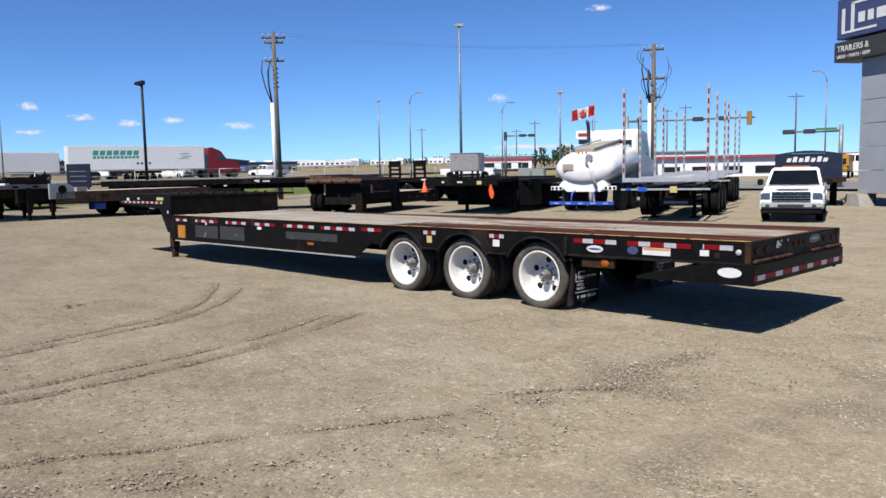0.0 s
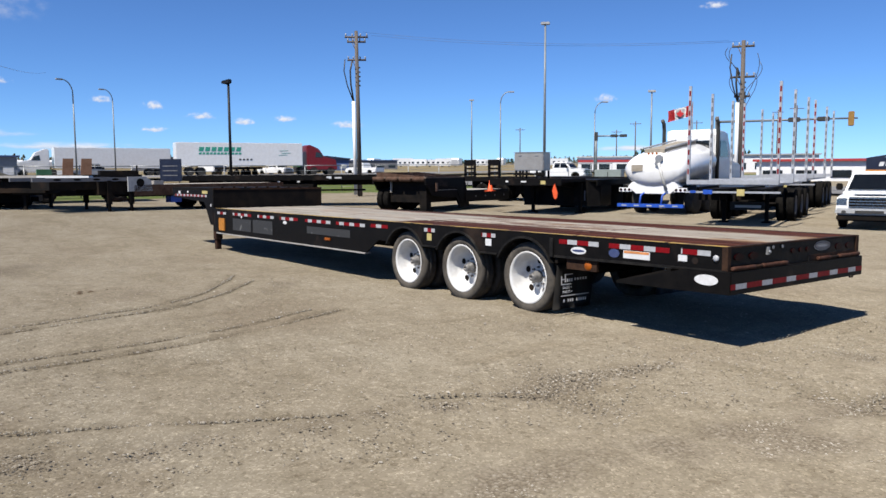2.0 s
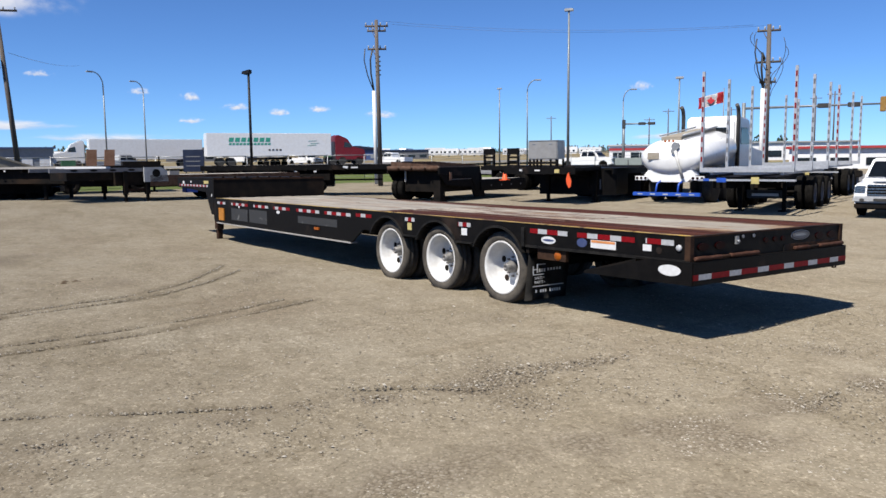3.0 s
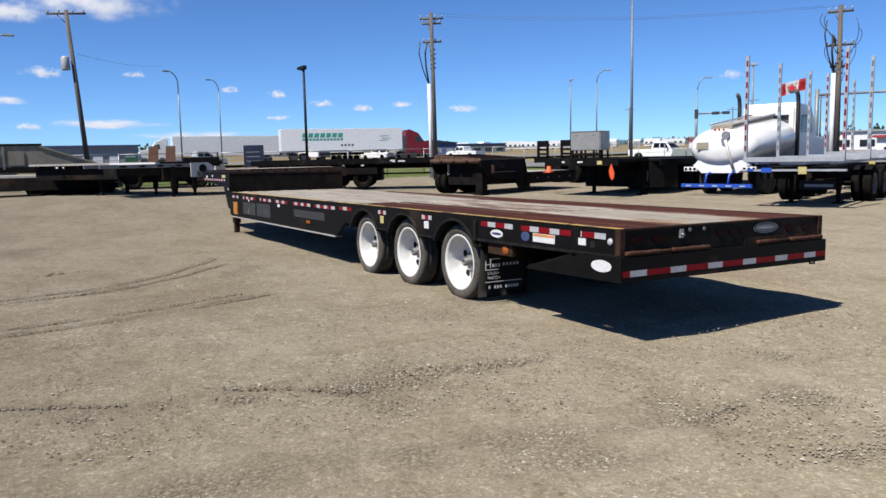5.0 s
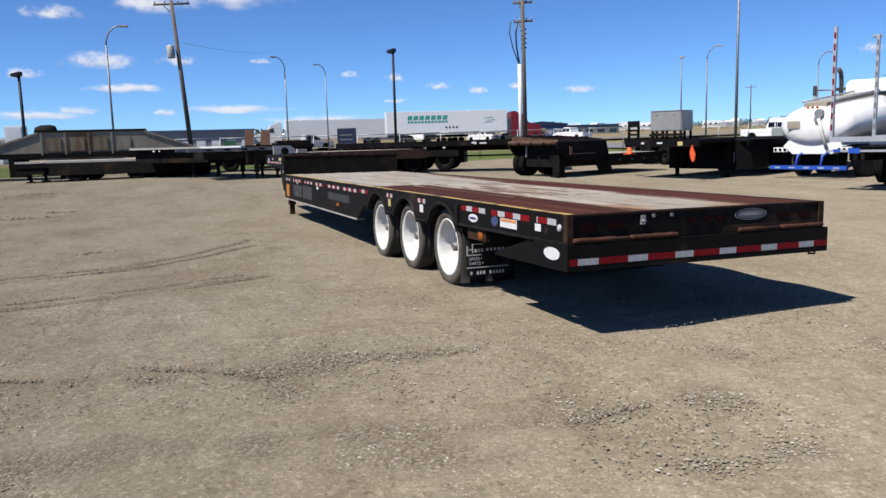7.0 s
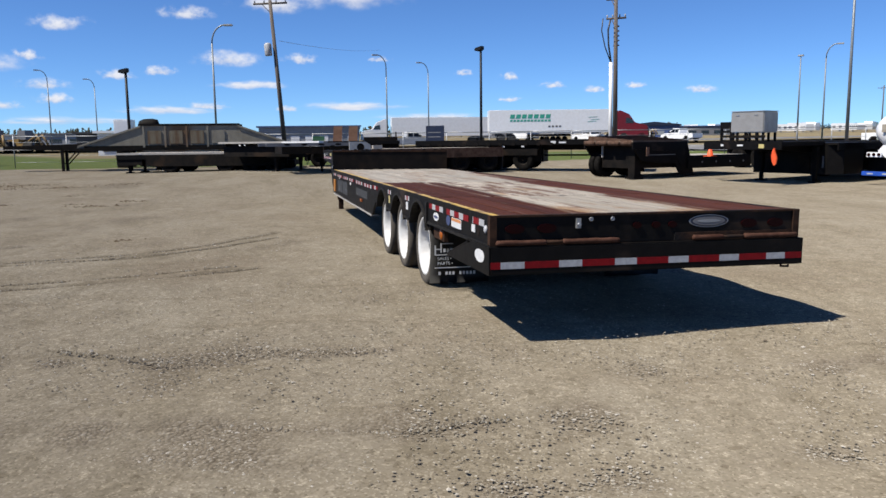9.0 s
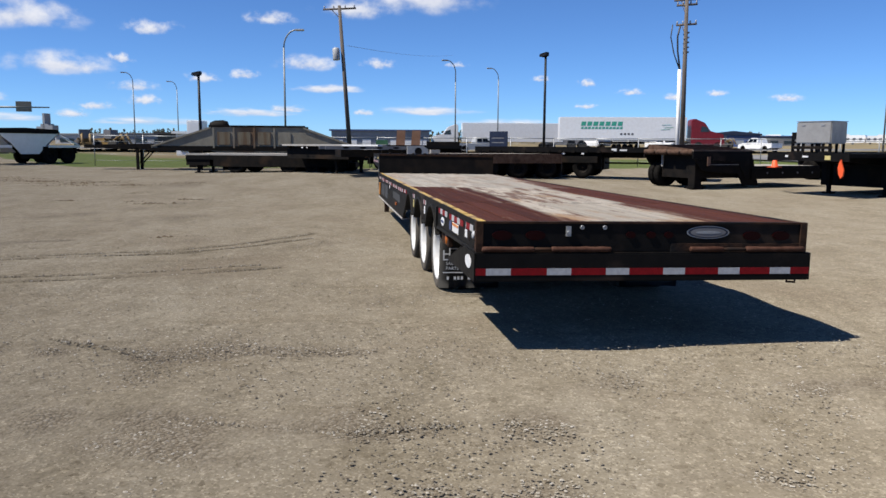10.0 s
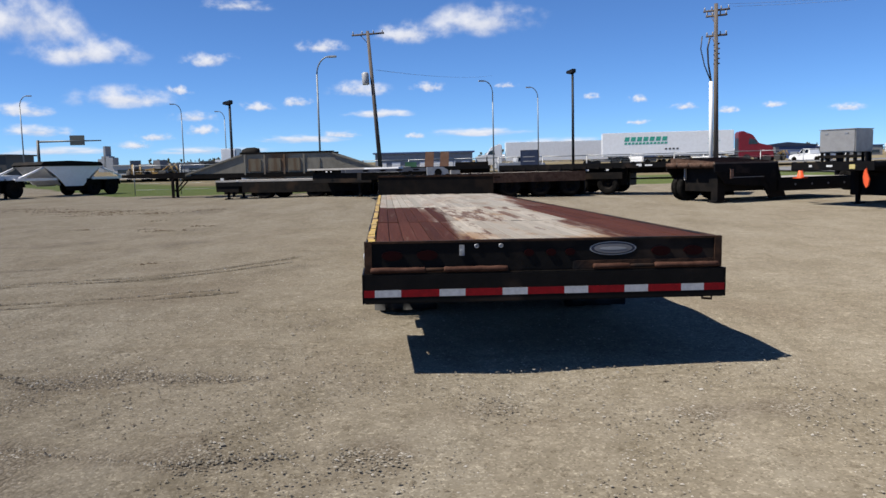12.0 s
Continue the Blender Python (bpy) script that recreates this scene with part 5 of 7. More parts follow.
# upright rusty ramps on a further trailer
ramp_trailer = deck_trailer("ramp_trailer", "dark equipment trailer with two upright rusty ramps", at_yard(-38.0, 8.6, 84), 5.0, 1.28, 0, 0, (0.9, 3.9), DECK_DARK, (4.6,))
for x0 in (1.62, 2.4):
    bm = bmesh.new()
    prism(bm, [(x0, 1.28), (x0 + 0.46, 1.28), (x0 + 0.5, 2.04), (x0 + 0.06, 2.04)], 0.4, 0.5)
    part("ramp", bm, RUST_RAMP, ramp_trailer, "upright rusty loading ramp")
side_plates(ramp_trailer, (("winch_block", BLACK_DULL, (3.2, 4.9, 0.2, 0.9, 1.28, 1.48)), ("post", BLACK_DULL, (4.8, 4.86, 0.2, 0.26, 1.28, 1.72)), ("green_box", MACHINE_GREEN, (0.6, 1.2, 0.5, 0.9, 1.28, 1.55))))

# long black flatdeck
flat = deck_trailer("flatdeck_trailer", "long black flatdeck trailer on landing legs", pose(-30.6, 13.0, gz(-30, 15), 0, 0, 60), 9.2, 1.22, 0, 0, (2.2, 3.4, 4.6), DECK_PALE, (0.9,), 0.2)
# the long black plate fills the dark gap below the deck
side_plates(flat, (("under_frame", BLACK_DULL, (0.2, 5.3, 0.4, 0.5, 0.35, 1.05)), ("fender", BLACK_DULL, (1.6, 5.2, -0.01, 0.5, 0.8, 0.86)), ("fender_apron", BLACK_DULL, (1.6, 5.2, -0.012, 0.0, 0.6, 0.86)), ("oval_marking", STICKER, (5.75, 5.95, -0.012, 0, 1.07, 1.17)), ("oval_marking", STICKER, (6.08, 6.36, -0.012, 0, 1.08, 1.14)), ("white_marking", STICKER, (4.55, 4.66, -0.012, 0, 0.93, 0.99)),
                   ("white_marking", STICKER, (3.75, 3.85, -0.012, 0, 0.93, 0.99)), ("low_crossbar", BLACK_DULL, (5.3, 7.4, 0.9, 1.0, 0.55, 0.62))))
for k in range(11):
    bm = bmesh.new()
    box(bm, 0.5 + k * 0.52, 0.64 + k * 0.52, -0.06, 0.0, 1.0, 1.1)
    part("strap_winch", bm, BLACK_DULL, flat)

# brown-decked step trailer with a rounded roller end
brown = deck_trailer("step_trailer", "black step trailer with a rusty brown upper deck and rounded end", pose(-25.58, 23.28, gz(-24, 20), 0, 0, 286), 3.2, 0.72, 2.5, 1.27, (), DECK_DARK, (), 0.4)
for k in range(4):
    bm = bmesh.new()
    lathe(bm, [(0.02 + k * 0.62, 0.04), (0.05 + k * 0.62, 0.09), (0.55 + k * 0.62, 0.095), (0.58 + k * 0.62, 0.04)], "y", 16, (5.66, 0, 1.19))
    part("end_roller", bm, RUST_DECK, brown, "worn rusty end roller")
bm = bmesh.new()
box(bm, 5.2, 5.48, 2.05, 2.36, 0.06, 1.1)
box(bm, 5.12, 5.56, 1.98, 2.4, 0.0, 0.06)
part("landing_leg", bm, BLACK_DULL, brown)
bm = bmesh.new()
box(bm, 5.32, 5.38, 0.62, 2.05, 0.34, 1.12)
part("end_plate", bm, BLACK_DULL, brown)
for ax in (3.95, 5.1):
    for y, o in ((0.16, -1), (0.46, -1)):
        simple_wheel(brown, ax, y, 0.45, o)
for y in (0.02, 2.42):
    bm = bmesh.new()
    prism(bm, [(2.85, 0.1), (3.2, 1.22), (5.6, 1.22), (5.6, 0.95), (5.3, 0.6), (4.4, 0.5), (3.75, 0.48), (3.5, 0.1)], y, y + 0.065)
    part("neck_skirt", bm, BLACK_DULL, brown)
for k in range(9):
    bm = bmesh.new()
    box(bm, 3.25, 5.62, 0.14 + k * 0.25, 0.385 + k * 0.25, 1.281, 1.3 + 0.017 * (8 - k))
    part("plank", bm, RUST_DECK, brown)
side_plates(brown, (("running_gear", BLACK_DULL, (3.4, 5.3, 0.62, 2.3, 0.34, 1.12)), ("light_scrape", PALE_EDGE, (4.35, 4.4, 2.486, 2.492, 0.95, 1.1))))
side_plates(brown, (("worn_deck_sheet", RUST_DECK, (3.3, 5.7, 0.12, 2.38, 1.273, 1.28)),
                    ("pale_post", PALE_EDGE, (5.4, 5.46, 0.66, 0.72, 0.7, 1.1)), ("bracket", RUST, (5.0, 5.12, 2.49, 2.53, 0.75, 1.05)), ("skirt_line", PALE_EDGE, (3.5, 5.0, 2.486, 2.49, 0.78, 0.795)),
                    ("pale_deck_sheet", DECK_PALE, (0.1, 3.1, 0.2, 2.3, 0.725, 0.732)), ("low_side", BLACK, (0.0, 3.2, 2.5, 2.53, 0.3, 0.66))))
for k in range(4):
    bm = bmesh.new()
    disc(bm, (0.4 + k * 0.7, 2.53, 0.5), 0.035, 0.035, 12, "y", 0.01)
    part("stake_pocket", bm, GREY_BODY, brown)

# black trailer nose with a flag
NOSE = pose(-17.6, 23.05, gz(-18, 22), 0, 0, 108)
nose = deck_trailer("nose_trailer", "black gooseneck trailer standing on short legs", NOSE, 4.4, 1.18, 0, 0, (3.2,), BLACK_DULL, (-0.3,), 0.2, wide=2.9)
bm = bmesh.new()
prism(bm, [(0.0, 2.9), (0.0, 0.35), (0.3, 0.0), (1.3, 0.0), (1.3, 2.9)], 0.25, 1.19, "z")
part("nose_box", bm, BLACK, nose, "black nose box with a cut-off corner")
side_plates(nose, (("neck_deck", BLACK_DULL, (-2.0, -0.004, 0.45, 3.2, 1.12, 1.24)), ("front_lip", BLACK, (-2.05, -2.0, 0.45, 3.2, 1.02, 1.26)), ("white_label", STICKER_YELLOW, (-2.06, -2.05, 1.02, 1.2, 1.06, 1.18)),
                   ("drop_plate", BLACK_DULL, (-0.03, -0.001, 0.9, 1.3, 0.3, 0.8)), ("white_marking", STICKER, (-2.06, -2.05, 2.45, 2.55, 1.12, 1.18)), ("white_marking", STICKER, (-2.06, -2.05, 1.75, 1.95, 1.12, 1.17)),
                   ("side_marking", GREY_BODY, (-0.012, 0.0, 0.45, 0.5, 0.45, 0.8))))
for yb in (0.9, 1.9):
    bm = bmesh.new()
    prism(bm, [(-1.95, 1.118), (-1.95, 1.04), (0.0, 0.9), (0.0, 1.118)], yb, yb + 0.1)
    part("neck_beam", bm, BLACK_DULL, nose)

ramps = deck_trailer("equipment_trailer", "black equipment trailer with two upright ladder ramps", pose(-28.9, 26.2, gz(-27, 26), 0, 0, 7), 8.0, 1.12, 0, 0, (1.3, 2.5), BLACK_DULL, (7.2,), 0.2)
for x0 in (0.0, 1.55):
    bm = bmesh.new()
    box(bm, x0, x0 + 0.7, 0.2, 0.3, 1.66, 1.95)
    ramp = part("ladder_ramp", bm, BLACK, ramps, "upright black ladder ramp")
    for xx in (x0, x0 + 0.62):
        bm = bmesh.new()
        box(bm, xx, xx + 0.08, 0.2, 0.3, 1.0, 1.658)
        part("ramp_rail", bm, BLACK, ramp)
    for k in range(3):
        bm = bmesh.new()
        box(bm, x0 + 0.082, x0 + 0.618, 0.2, 0.28, 1.08 + k * 0.2, 1.17 + k * 0.2)
        part("ramp_rung", bm, BLACK, ramp)
side_plates(ramps, (("white_marking", STICKER, (2.2, 2.5, -0.012, 0.0, 1.0, 1.07)), ("white_marking", STICKER, (4.0, 4.6, -0.012, 0.0, 1.0, 1.06))))
deck_trailer("flatdeck_trailer", "dark low flatdeck trailer with a grey deck", pose(-19.9, 25.9, gz(-20, 26), 0, 0, 124) @ pose(0, -2.3, 0), 6.0, 0.9, 0, 0, (1.6, 2.8), DECK_PALE, (0.8,), 0.3, wide=2.3)
cab = thing("steel_cabinet", "pale grey-green steel utility cabinet", "cabinet", at_yard(-23.0, 30.2, 30))
bm = bmesh.new()
rbox(bm, -0.6, 0.6, -0.5, 0.5, 0.0, 1.45, 0.02)
part("cabinet_body", bm, mat("grey_green_paint", (0.3, 0.34, 0.32), (0.26, 0.3, 0.28), 0.5), cab)
bm = bmesh.new()
box(bm, -0.02, 0.02, -0.51, -0.5, 0.1, 1.35)
part("door_seam", bm, POST_DARK, cab)


bm = bmesh.new()
prism(bm, [(0.02, 0.0), (0.09, 0.12), (0.12, 0.3), (0.08, 0.45), (0.03, 0.52), (0.0, 0.4), (-0.07, 0.22), (-0.05, 0.06)], -0.02, 0.02)
warn = tagged(part("warning_flag", bm, ORANGE_HI), "bright orange warning flag hanging on a black trailer nose", "flag")
warn.matrix_world = NOSE @ pose(-2.08, 0.62, 0.56, 0, 0, 90)

bm = bmesh.new()
lathe(bm, [(0.0, 0.13), (0.02, 0.13), (0.03, 0.1), (0.4, 0.03), (0.42, 0.001)], "z", 16)
box(bm, -0.15, 0.15, -0.15, 0.15, 0.0, 0.025)
cone = tagged(part("traffic_cone", bm, ORANGE_HI), "orange traffic cone standing on a trailer deck", "traffic cone")
cone.matrix_world = pose(-20.76, 20.81, brown.matrix_world.translation.z + 0.732, 0, 0, 20)

# stainless box on the neck deck of the nose trailer
gen = thing("tool_cabinet", "brushed stainless cabinet on a black steel stand", "cabinet", pose(-18.83, 21.05, gz(-18, 22) + 1.24, 0, 0, 208))
bm = bmesh.new()
rbox(bm, -0.52, 0.52, -0.45, 0.43, 0.28, 0.9, 0.025)
part("cabinet_body", bm, STAINLESS, gen)
bm = bmesh.new()
box(bm, -0.53, 0.53, -0.46, 0.44, 0.9, 0.918)
part("cabinet_lid", bm, STAINLESS, gen)
for x in (-0.5, -0.3, 0.3, 0.44):
    for y in (0.33, -0.42):
        bm = bmesh.new()
        box(bm, x, x + 0.06, y, y + 0.06, 0.0, 0.28)
        part("stand_leg", bm, BLACK_DULL, gen)
bm = bmesh.new()
box(bm, -0.56, 0.56, 0.392, 0.42, 0.12, 0.2)
part("stand_rail", bm, BLACK_DULL, gen)
for x in (-0.32, 0.26):
    bm = bmesh.new()
    box(bm, x, x + 0.1, 0.43, 0.445, 0.78, 0.815)
    part("cabinet_latch", bm, STEEL, gen)


# ---- tank truck ----
def tank_truck():
    t = thing("tank_truck", "white tank truck seen from behind with a blue rear bumper", "truck", pose(-15.75, 23.6, gz(-16, 24), 0, 0, 15))
    # tank along +y, rising towards the cab
    bm = bmesh.new()
    n = 28
    rings = []
    for y, w, h, zc in ((0.05, 0.05, 0.04, 1.5), (0.08, 0.55, 0.3, 1.5), (0.16, 0.9, 0.5, 1.51), (0.3, 1.06, 0.59, 1.53), (0.5, 1.12, 0.63, 1.55), (1.6, 1.13, 0.66, 1.66), (3.4, 1.12, 0.68, 1.83), (3.62, 1.03, 0.6, 1.84), (3.7, 0.6, 0.36, 1.84)):
        rings.append([bm.verts.new((w * math.cos(2 * math.pi * i / n), y, zc + h * math.sin(2 * math.pi * i / n))) for i in range(n)])
    for r0, r1 in zip(rings, rings[1:]):
        for i in range(n):
            bm.faces.new((r0[i], r0[(i + 1) % n], r1[(i + 1) % n], r1[i])).smooth = True
    bm.faces.new(rings[0][::-1])
    bm.faces.new(rings[-1])
    bmesh.ops.recalc_face_normals(bm, faces=bm.faces)
    part("tank", bm, WHITE, t, "glossy white oval tank")
    bm = bmesh.new()
    prism(bm, [(0.3, 2.1), (3.4, 2.46), (3.4, 2.58), (0.3, 2.22)], -0.35, 0.35, "x")
    part("catwalk", bm, GLASS_TAN, t, "worn tan catwalk along the top")
    for s in (-1, 1):
        bm = bmesh.new()
        path_rod(bm, [(s * 0.4, 0.3, 2.26), (s * 0.4, 3.4, 2.62)], 0.03)
        part("catwalk_rail", bm, ALU, t)
    for k in range(3):
        bm = bmesh.new()
        rod(bm, (-0.18 + 0.14 * k, 0.26, 2.08), (-0.18 + 0.14 * k, 0.2, 2.08), 0.035)
        part("marker_lamp", bm, LAMP_AMBER, t)
    bm = bmesh.new()
    box(bm, -0.72, -0.32, 0.05, 0.09, 1.48, 1.7)
    part("tank_placard", bm, GLASS_TAN, t, "faded tan placard")
    bm = bmesh.new()
    rod(bm, (0.25, 0.14, 1.9), (0.25, 0.02, 1.9), 0.13, n=16)
    rod(bm, (0.22, 0.1, 1.74), (0.22, 0.0, 1.74), 0.1, n=16)
    part("outlet_valve", bm, STEEL, t)
    bm = bmesh.new()
    path_rod(bm, [(0.27, 0.0, 1.75), (0.4, -0.02, 1.3), (0.55, 0.0, 0.85)], 0.05)
    part("outlet_pipe", bm, WHITE_DIRTY, t)
    bm = bmesh.new()
    prism(bm, [(-0.75, 1.12), (0.75, 1.12), (0.9, 0.95), (0.6, 0.72), (-0.6, 0.72), (-0.9, 0.95)], 0.2, 0.6, "y")
    part("rear_apron", bm, WHITE, t)
    for s in (-1, 1):
        bm = bmesh.new()
        box(bm, s * 0.98 - 0.22, s * 0.98 + 0.22, 0.16, 0.24, 0.78, 0.92)
        part("lamp_panel", bm, WHITE, t)
        for k in range(3):
            bm = bmesh.new()
            rod(bm, (s * 0.98 - 0.15 + 0.15 * k, 0.16, 0.85), (s * 0.98 - 0.15 + 0.15 * k, 0.14, 0.85), 0.045, n=10)
            part("tail_lamp", bm, LAMP_RED, t)
        bm = bmesh.new()
        path_rod(bm, [(s * 0.38 + 0.12, 0.3, 0.8), (s * 0.38, 0.1, 0.66), (s * 0.38, 0.0, 0.36)], 0.035)
        part("bumper_strut", bm, BLUE, t)
        bm = bmesh.new()
        prism(bm, [(1.5, 0.95), (3.6, 0.95), (3.6, 0.8), (1.5, 0.8)], s * 0.8, s * 1.18, "x")
        part("wheel_guard", bm, BLACK_DULL, t)
    bm = bmesh.new()
    rbox(bm, -1.17, 1.17, -0.08, 0.06, 0.26, 0.38, 0.01)
    part("rear_bumper", bm, BLUE, t, "bright blue rear bumper bar")
    for k in range(5):
        bm = bmesh.new()
        box(bm, -1.0 + 0.45 * k, -0.82 + 0.45 * k, -0.085, -0.08, 0.3, 0.34)
        part("reflector_white", bm, TAPE_WHITE, t)
    for yy in (1.5, 2.75, 5.2):
        for s in (-1, 1):
            bm = bmesh.new()
            lathe(bm, [(-0.14, 0.28), (-0.15, 0.45), (-0.12, 0.5), (0.12, 0.5), (0.15, 0.45), (0.14, 0.28)], "x", 22, (s * 0.95, yy, 0.5))
            part("tyre", bm, RUBBER, t)
            bm = bmesh.new()
            lathe(bm, [(s * 0.12, 0.29), (s * 0.05, 0.22), (s * 0.04, 0.12), (s * 0.12, 0.1), (s * 0.13, 0.001)], "x", 18, (s * 0.95, yy, 0.5), False)
            part("rim", bm, CHROME, t)
    for s in (-0.4, 0.4):
        bm = bmesh.new()
        box(bm, s - 0.05, s + 0.05, 0.5, 6.9, 0.72, 0.95)
        part("frame_rail", bm, BLACK_DULL, t)
    # cab
    bm = bmesh.new()
    prism(bm, [(3.85, 0.95), (3.85, 2.85), (4.0, 3.02), (5.3, 2.95), (5.7, 2.3), (5.8, 1.9), (7.1, 1.75), (7.2, 0.8), (4.3, 0.8)], -0.92, 0.92, "x")
    bmesh.ops.bevel(bm, geom=list(bm.edges), offset=0.06, segments=2, affect="EDGES")
    part("cab", bm, WHITE, t, "white sleeper cab")
    for s in (-1, 1):
        bm = bmesh.new()
        prism(bm, [(4.4, 2.0), (4.4, 2.6), (5.1, 2.6), (5.4, 2.0)], s * 0.925, s * 0.935, "x")
        part("side_window", bm, DARK_GLASS, t)
        bm = bmesh.new()
        path_rod(bm, [(s * 1.02, 3.8, 0.9), (s * 1.02, 3.8, 3.0), (s * 1.02, 3.75, 3.25), (s * 1.02, 3.6, 3.38)], 0.07, 12)
        part("exhaust_stack", bm, POST_DARK, t)
    bm = bmesh.new()
    box(bm, -0.1, 0.7, 3.82, 3.85, 2.3, 2.6)
    part("rear_window", bm, DARK_GLASS, t)
    return t


tank_truck()


# ---- log trailers with stakes ----
def log_trailer(m, length, bunks, group="log trailers"):
    t = thing("log_trailer", "bright aluminium log trailer with tall striped stakes", "trailer", m, group)
    bm = bmesh.new()
    prism(bm, [(0, 1.1), (0, 1.2), (-length, 1.2), (-length, 1.04)], -0.32, 0.32)
    part("centre_beam", bm, ALU, t)
    for y in (-0.9, 0.9):
        bm = bmesh.new()
        box(bm, -length, 0.0, y - 0.04, y + 0.04, 1.1, 1.17)
        part("side_beam", bm, ALU, t)
    for k, x in enumerate(bunks):
        bm = bmesh.new()
        box(bm, x - 0.07, x + 0.07, -1.2, 1.2, 1.17, 1.29)
        part("bunk", bm, ALU, t)
        for s in (-1, 1):
            bm = bmesh.new()
            prism(bm, [(x - 0.055, 1.2), (x + 0.055, 1.2), (x + 0.035, 3.88), (x - 0.035, 3.88)], s * 1.17 - 0.036, s * 1.17 + 0.036)
            st = part("stake", bm, ALU, t, "tall aluminium stake with red and white bands")
            for j in range(9):
                z = 1.45 + j * 0.27
                bm = bmesh.new()
                box(bm, x + 0.05 - 0.018 * (z - 1.2) / 2.7, x + 0.06 - 0.018 * (z - 1.2) / 2.7, s * 1.17 - 0.022, s * 1.17 + 0.022, z, z + 0.14)
                part("stake_band", bm, TAPE_RED if k == 0 else GREY_BODY, st)
    bm = bmesh.new()
    box(bm, -0.06, 0.04, -1.25, 1.25, 0.93, 0.98)
    part("front_bar", bm, ALU, t)
    for y in (-0.6, 0.6):
        bm = bmesh.new()
        box(bm, -2.08, -1.98, y - 0.05, y + 0.05, 0.05, 1.05)
        box(bm, -2.2, -1.86, y - 0.13, y + 0.13, 0.0, 0.05)
        part("landing_leg", bm, BLACK_DULL, t)
    for ax in (-length + 0.7, -length + 2.0, -length + 3.3):
        for y, o in ((-1.1, -1), (-0.82, -1), (0.82, 1), (1.1, 1)):
            simple_wheel(t, ax, y, 0.5, o, GREY_BODY)
        bm = bmesh.new()
        rod(bm, (ax, -0.9, 0.5), (ax, 0.9, 0.5), 0.07)
        part("axle", bm, BLACK_DULL, t)
    bm = bmesh.new()
    box(bm, -2.6, -2.55, -0.55, 0.55, 0.35, 0.6)
    part("front_mudflap", bm, FLAP, t)
    for nm, material, lim in (("yellow_tag", STICKER_YELLOW, (0.04, 0.06, 0.15, 0.35, 0.86, 1.04)), ("blue_tag", BLUE, (0.04, 0.06, -0.75, -0.5, 0.9, 1.02)), ("undercarriage", BLACK_DULL, (-length + 0.2, -2.8, -0.4, 0.4, 0.65, 1.02)),
                              ("white_marking", STICKER, (-2.54, -2.53, -0.4, 0.35, 0.42, 0.5)), ("front_crossframe", BLACK_DULL, (-2.5, -0.1, -0.75, 0.75, 0.9, 1.04)), ("tool_tray", BLACK_DULL, (-1.9, -0.9, -1.1, -0.5, 0.7, 0.93)), ("blue_tag", BLUE, (0.04, 0.06, -1.1, -0.95, 0.93, 1.0))):
        bm = bmesh.new()
        box(bm, *lim)
        part(nm, bm, material, t)
    return t


log_trailer(pose(-11.2, 21.1, gz(-11, 22), 0, 0, -70), 6.6, (0.0, -2.65, -5.6))
log_trailer(pose(-13.9, 28.4, gz(-14, 29), 0, 0, -70), 6.4, (0.0, -3.6, -6.2))


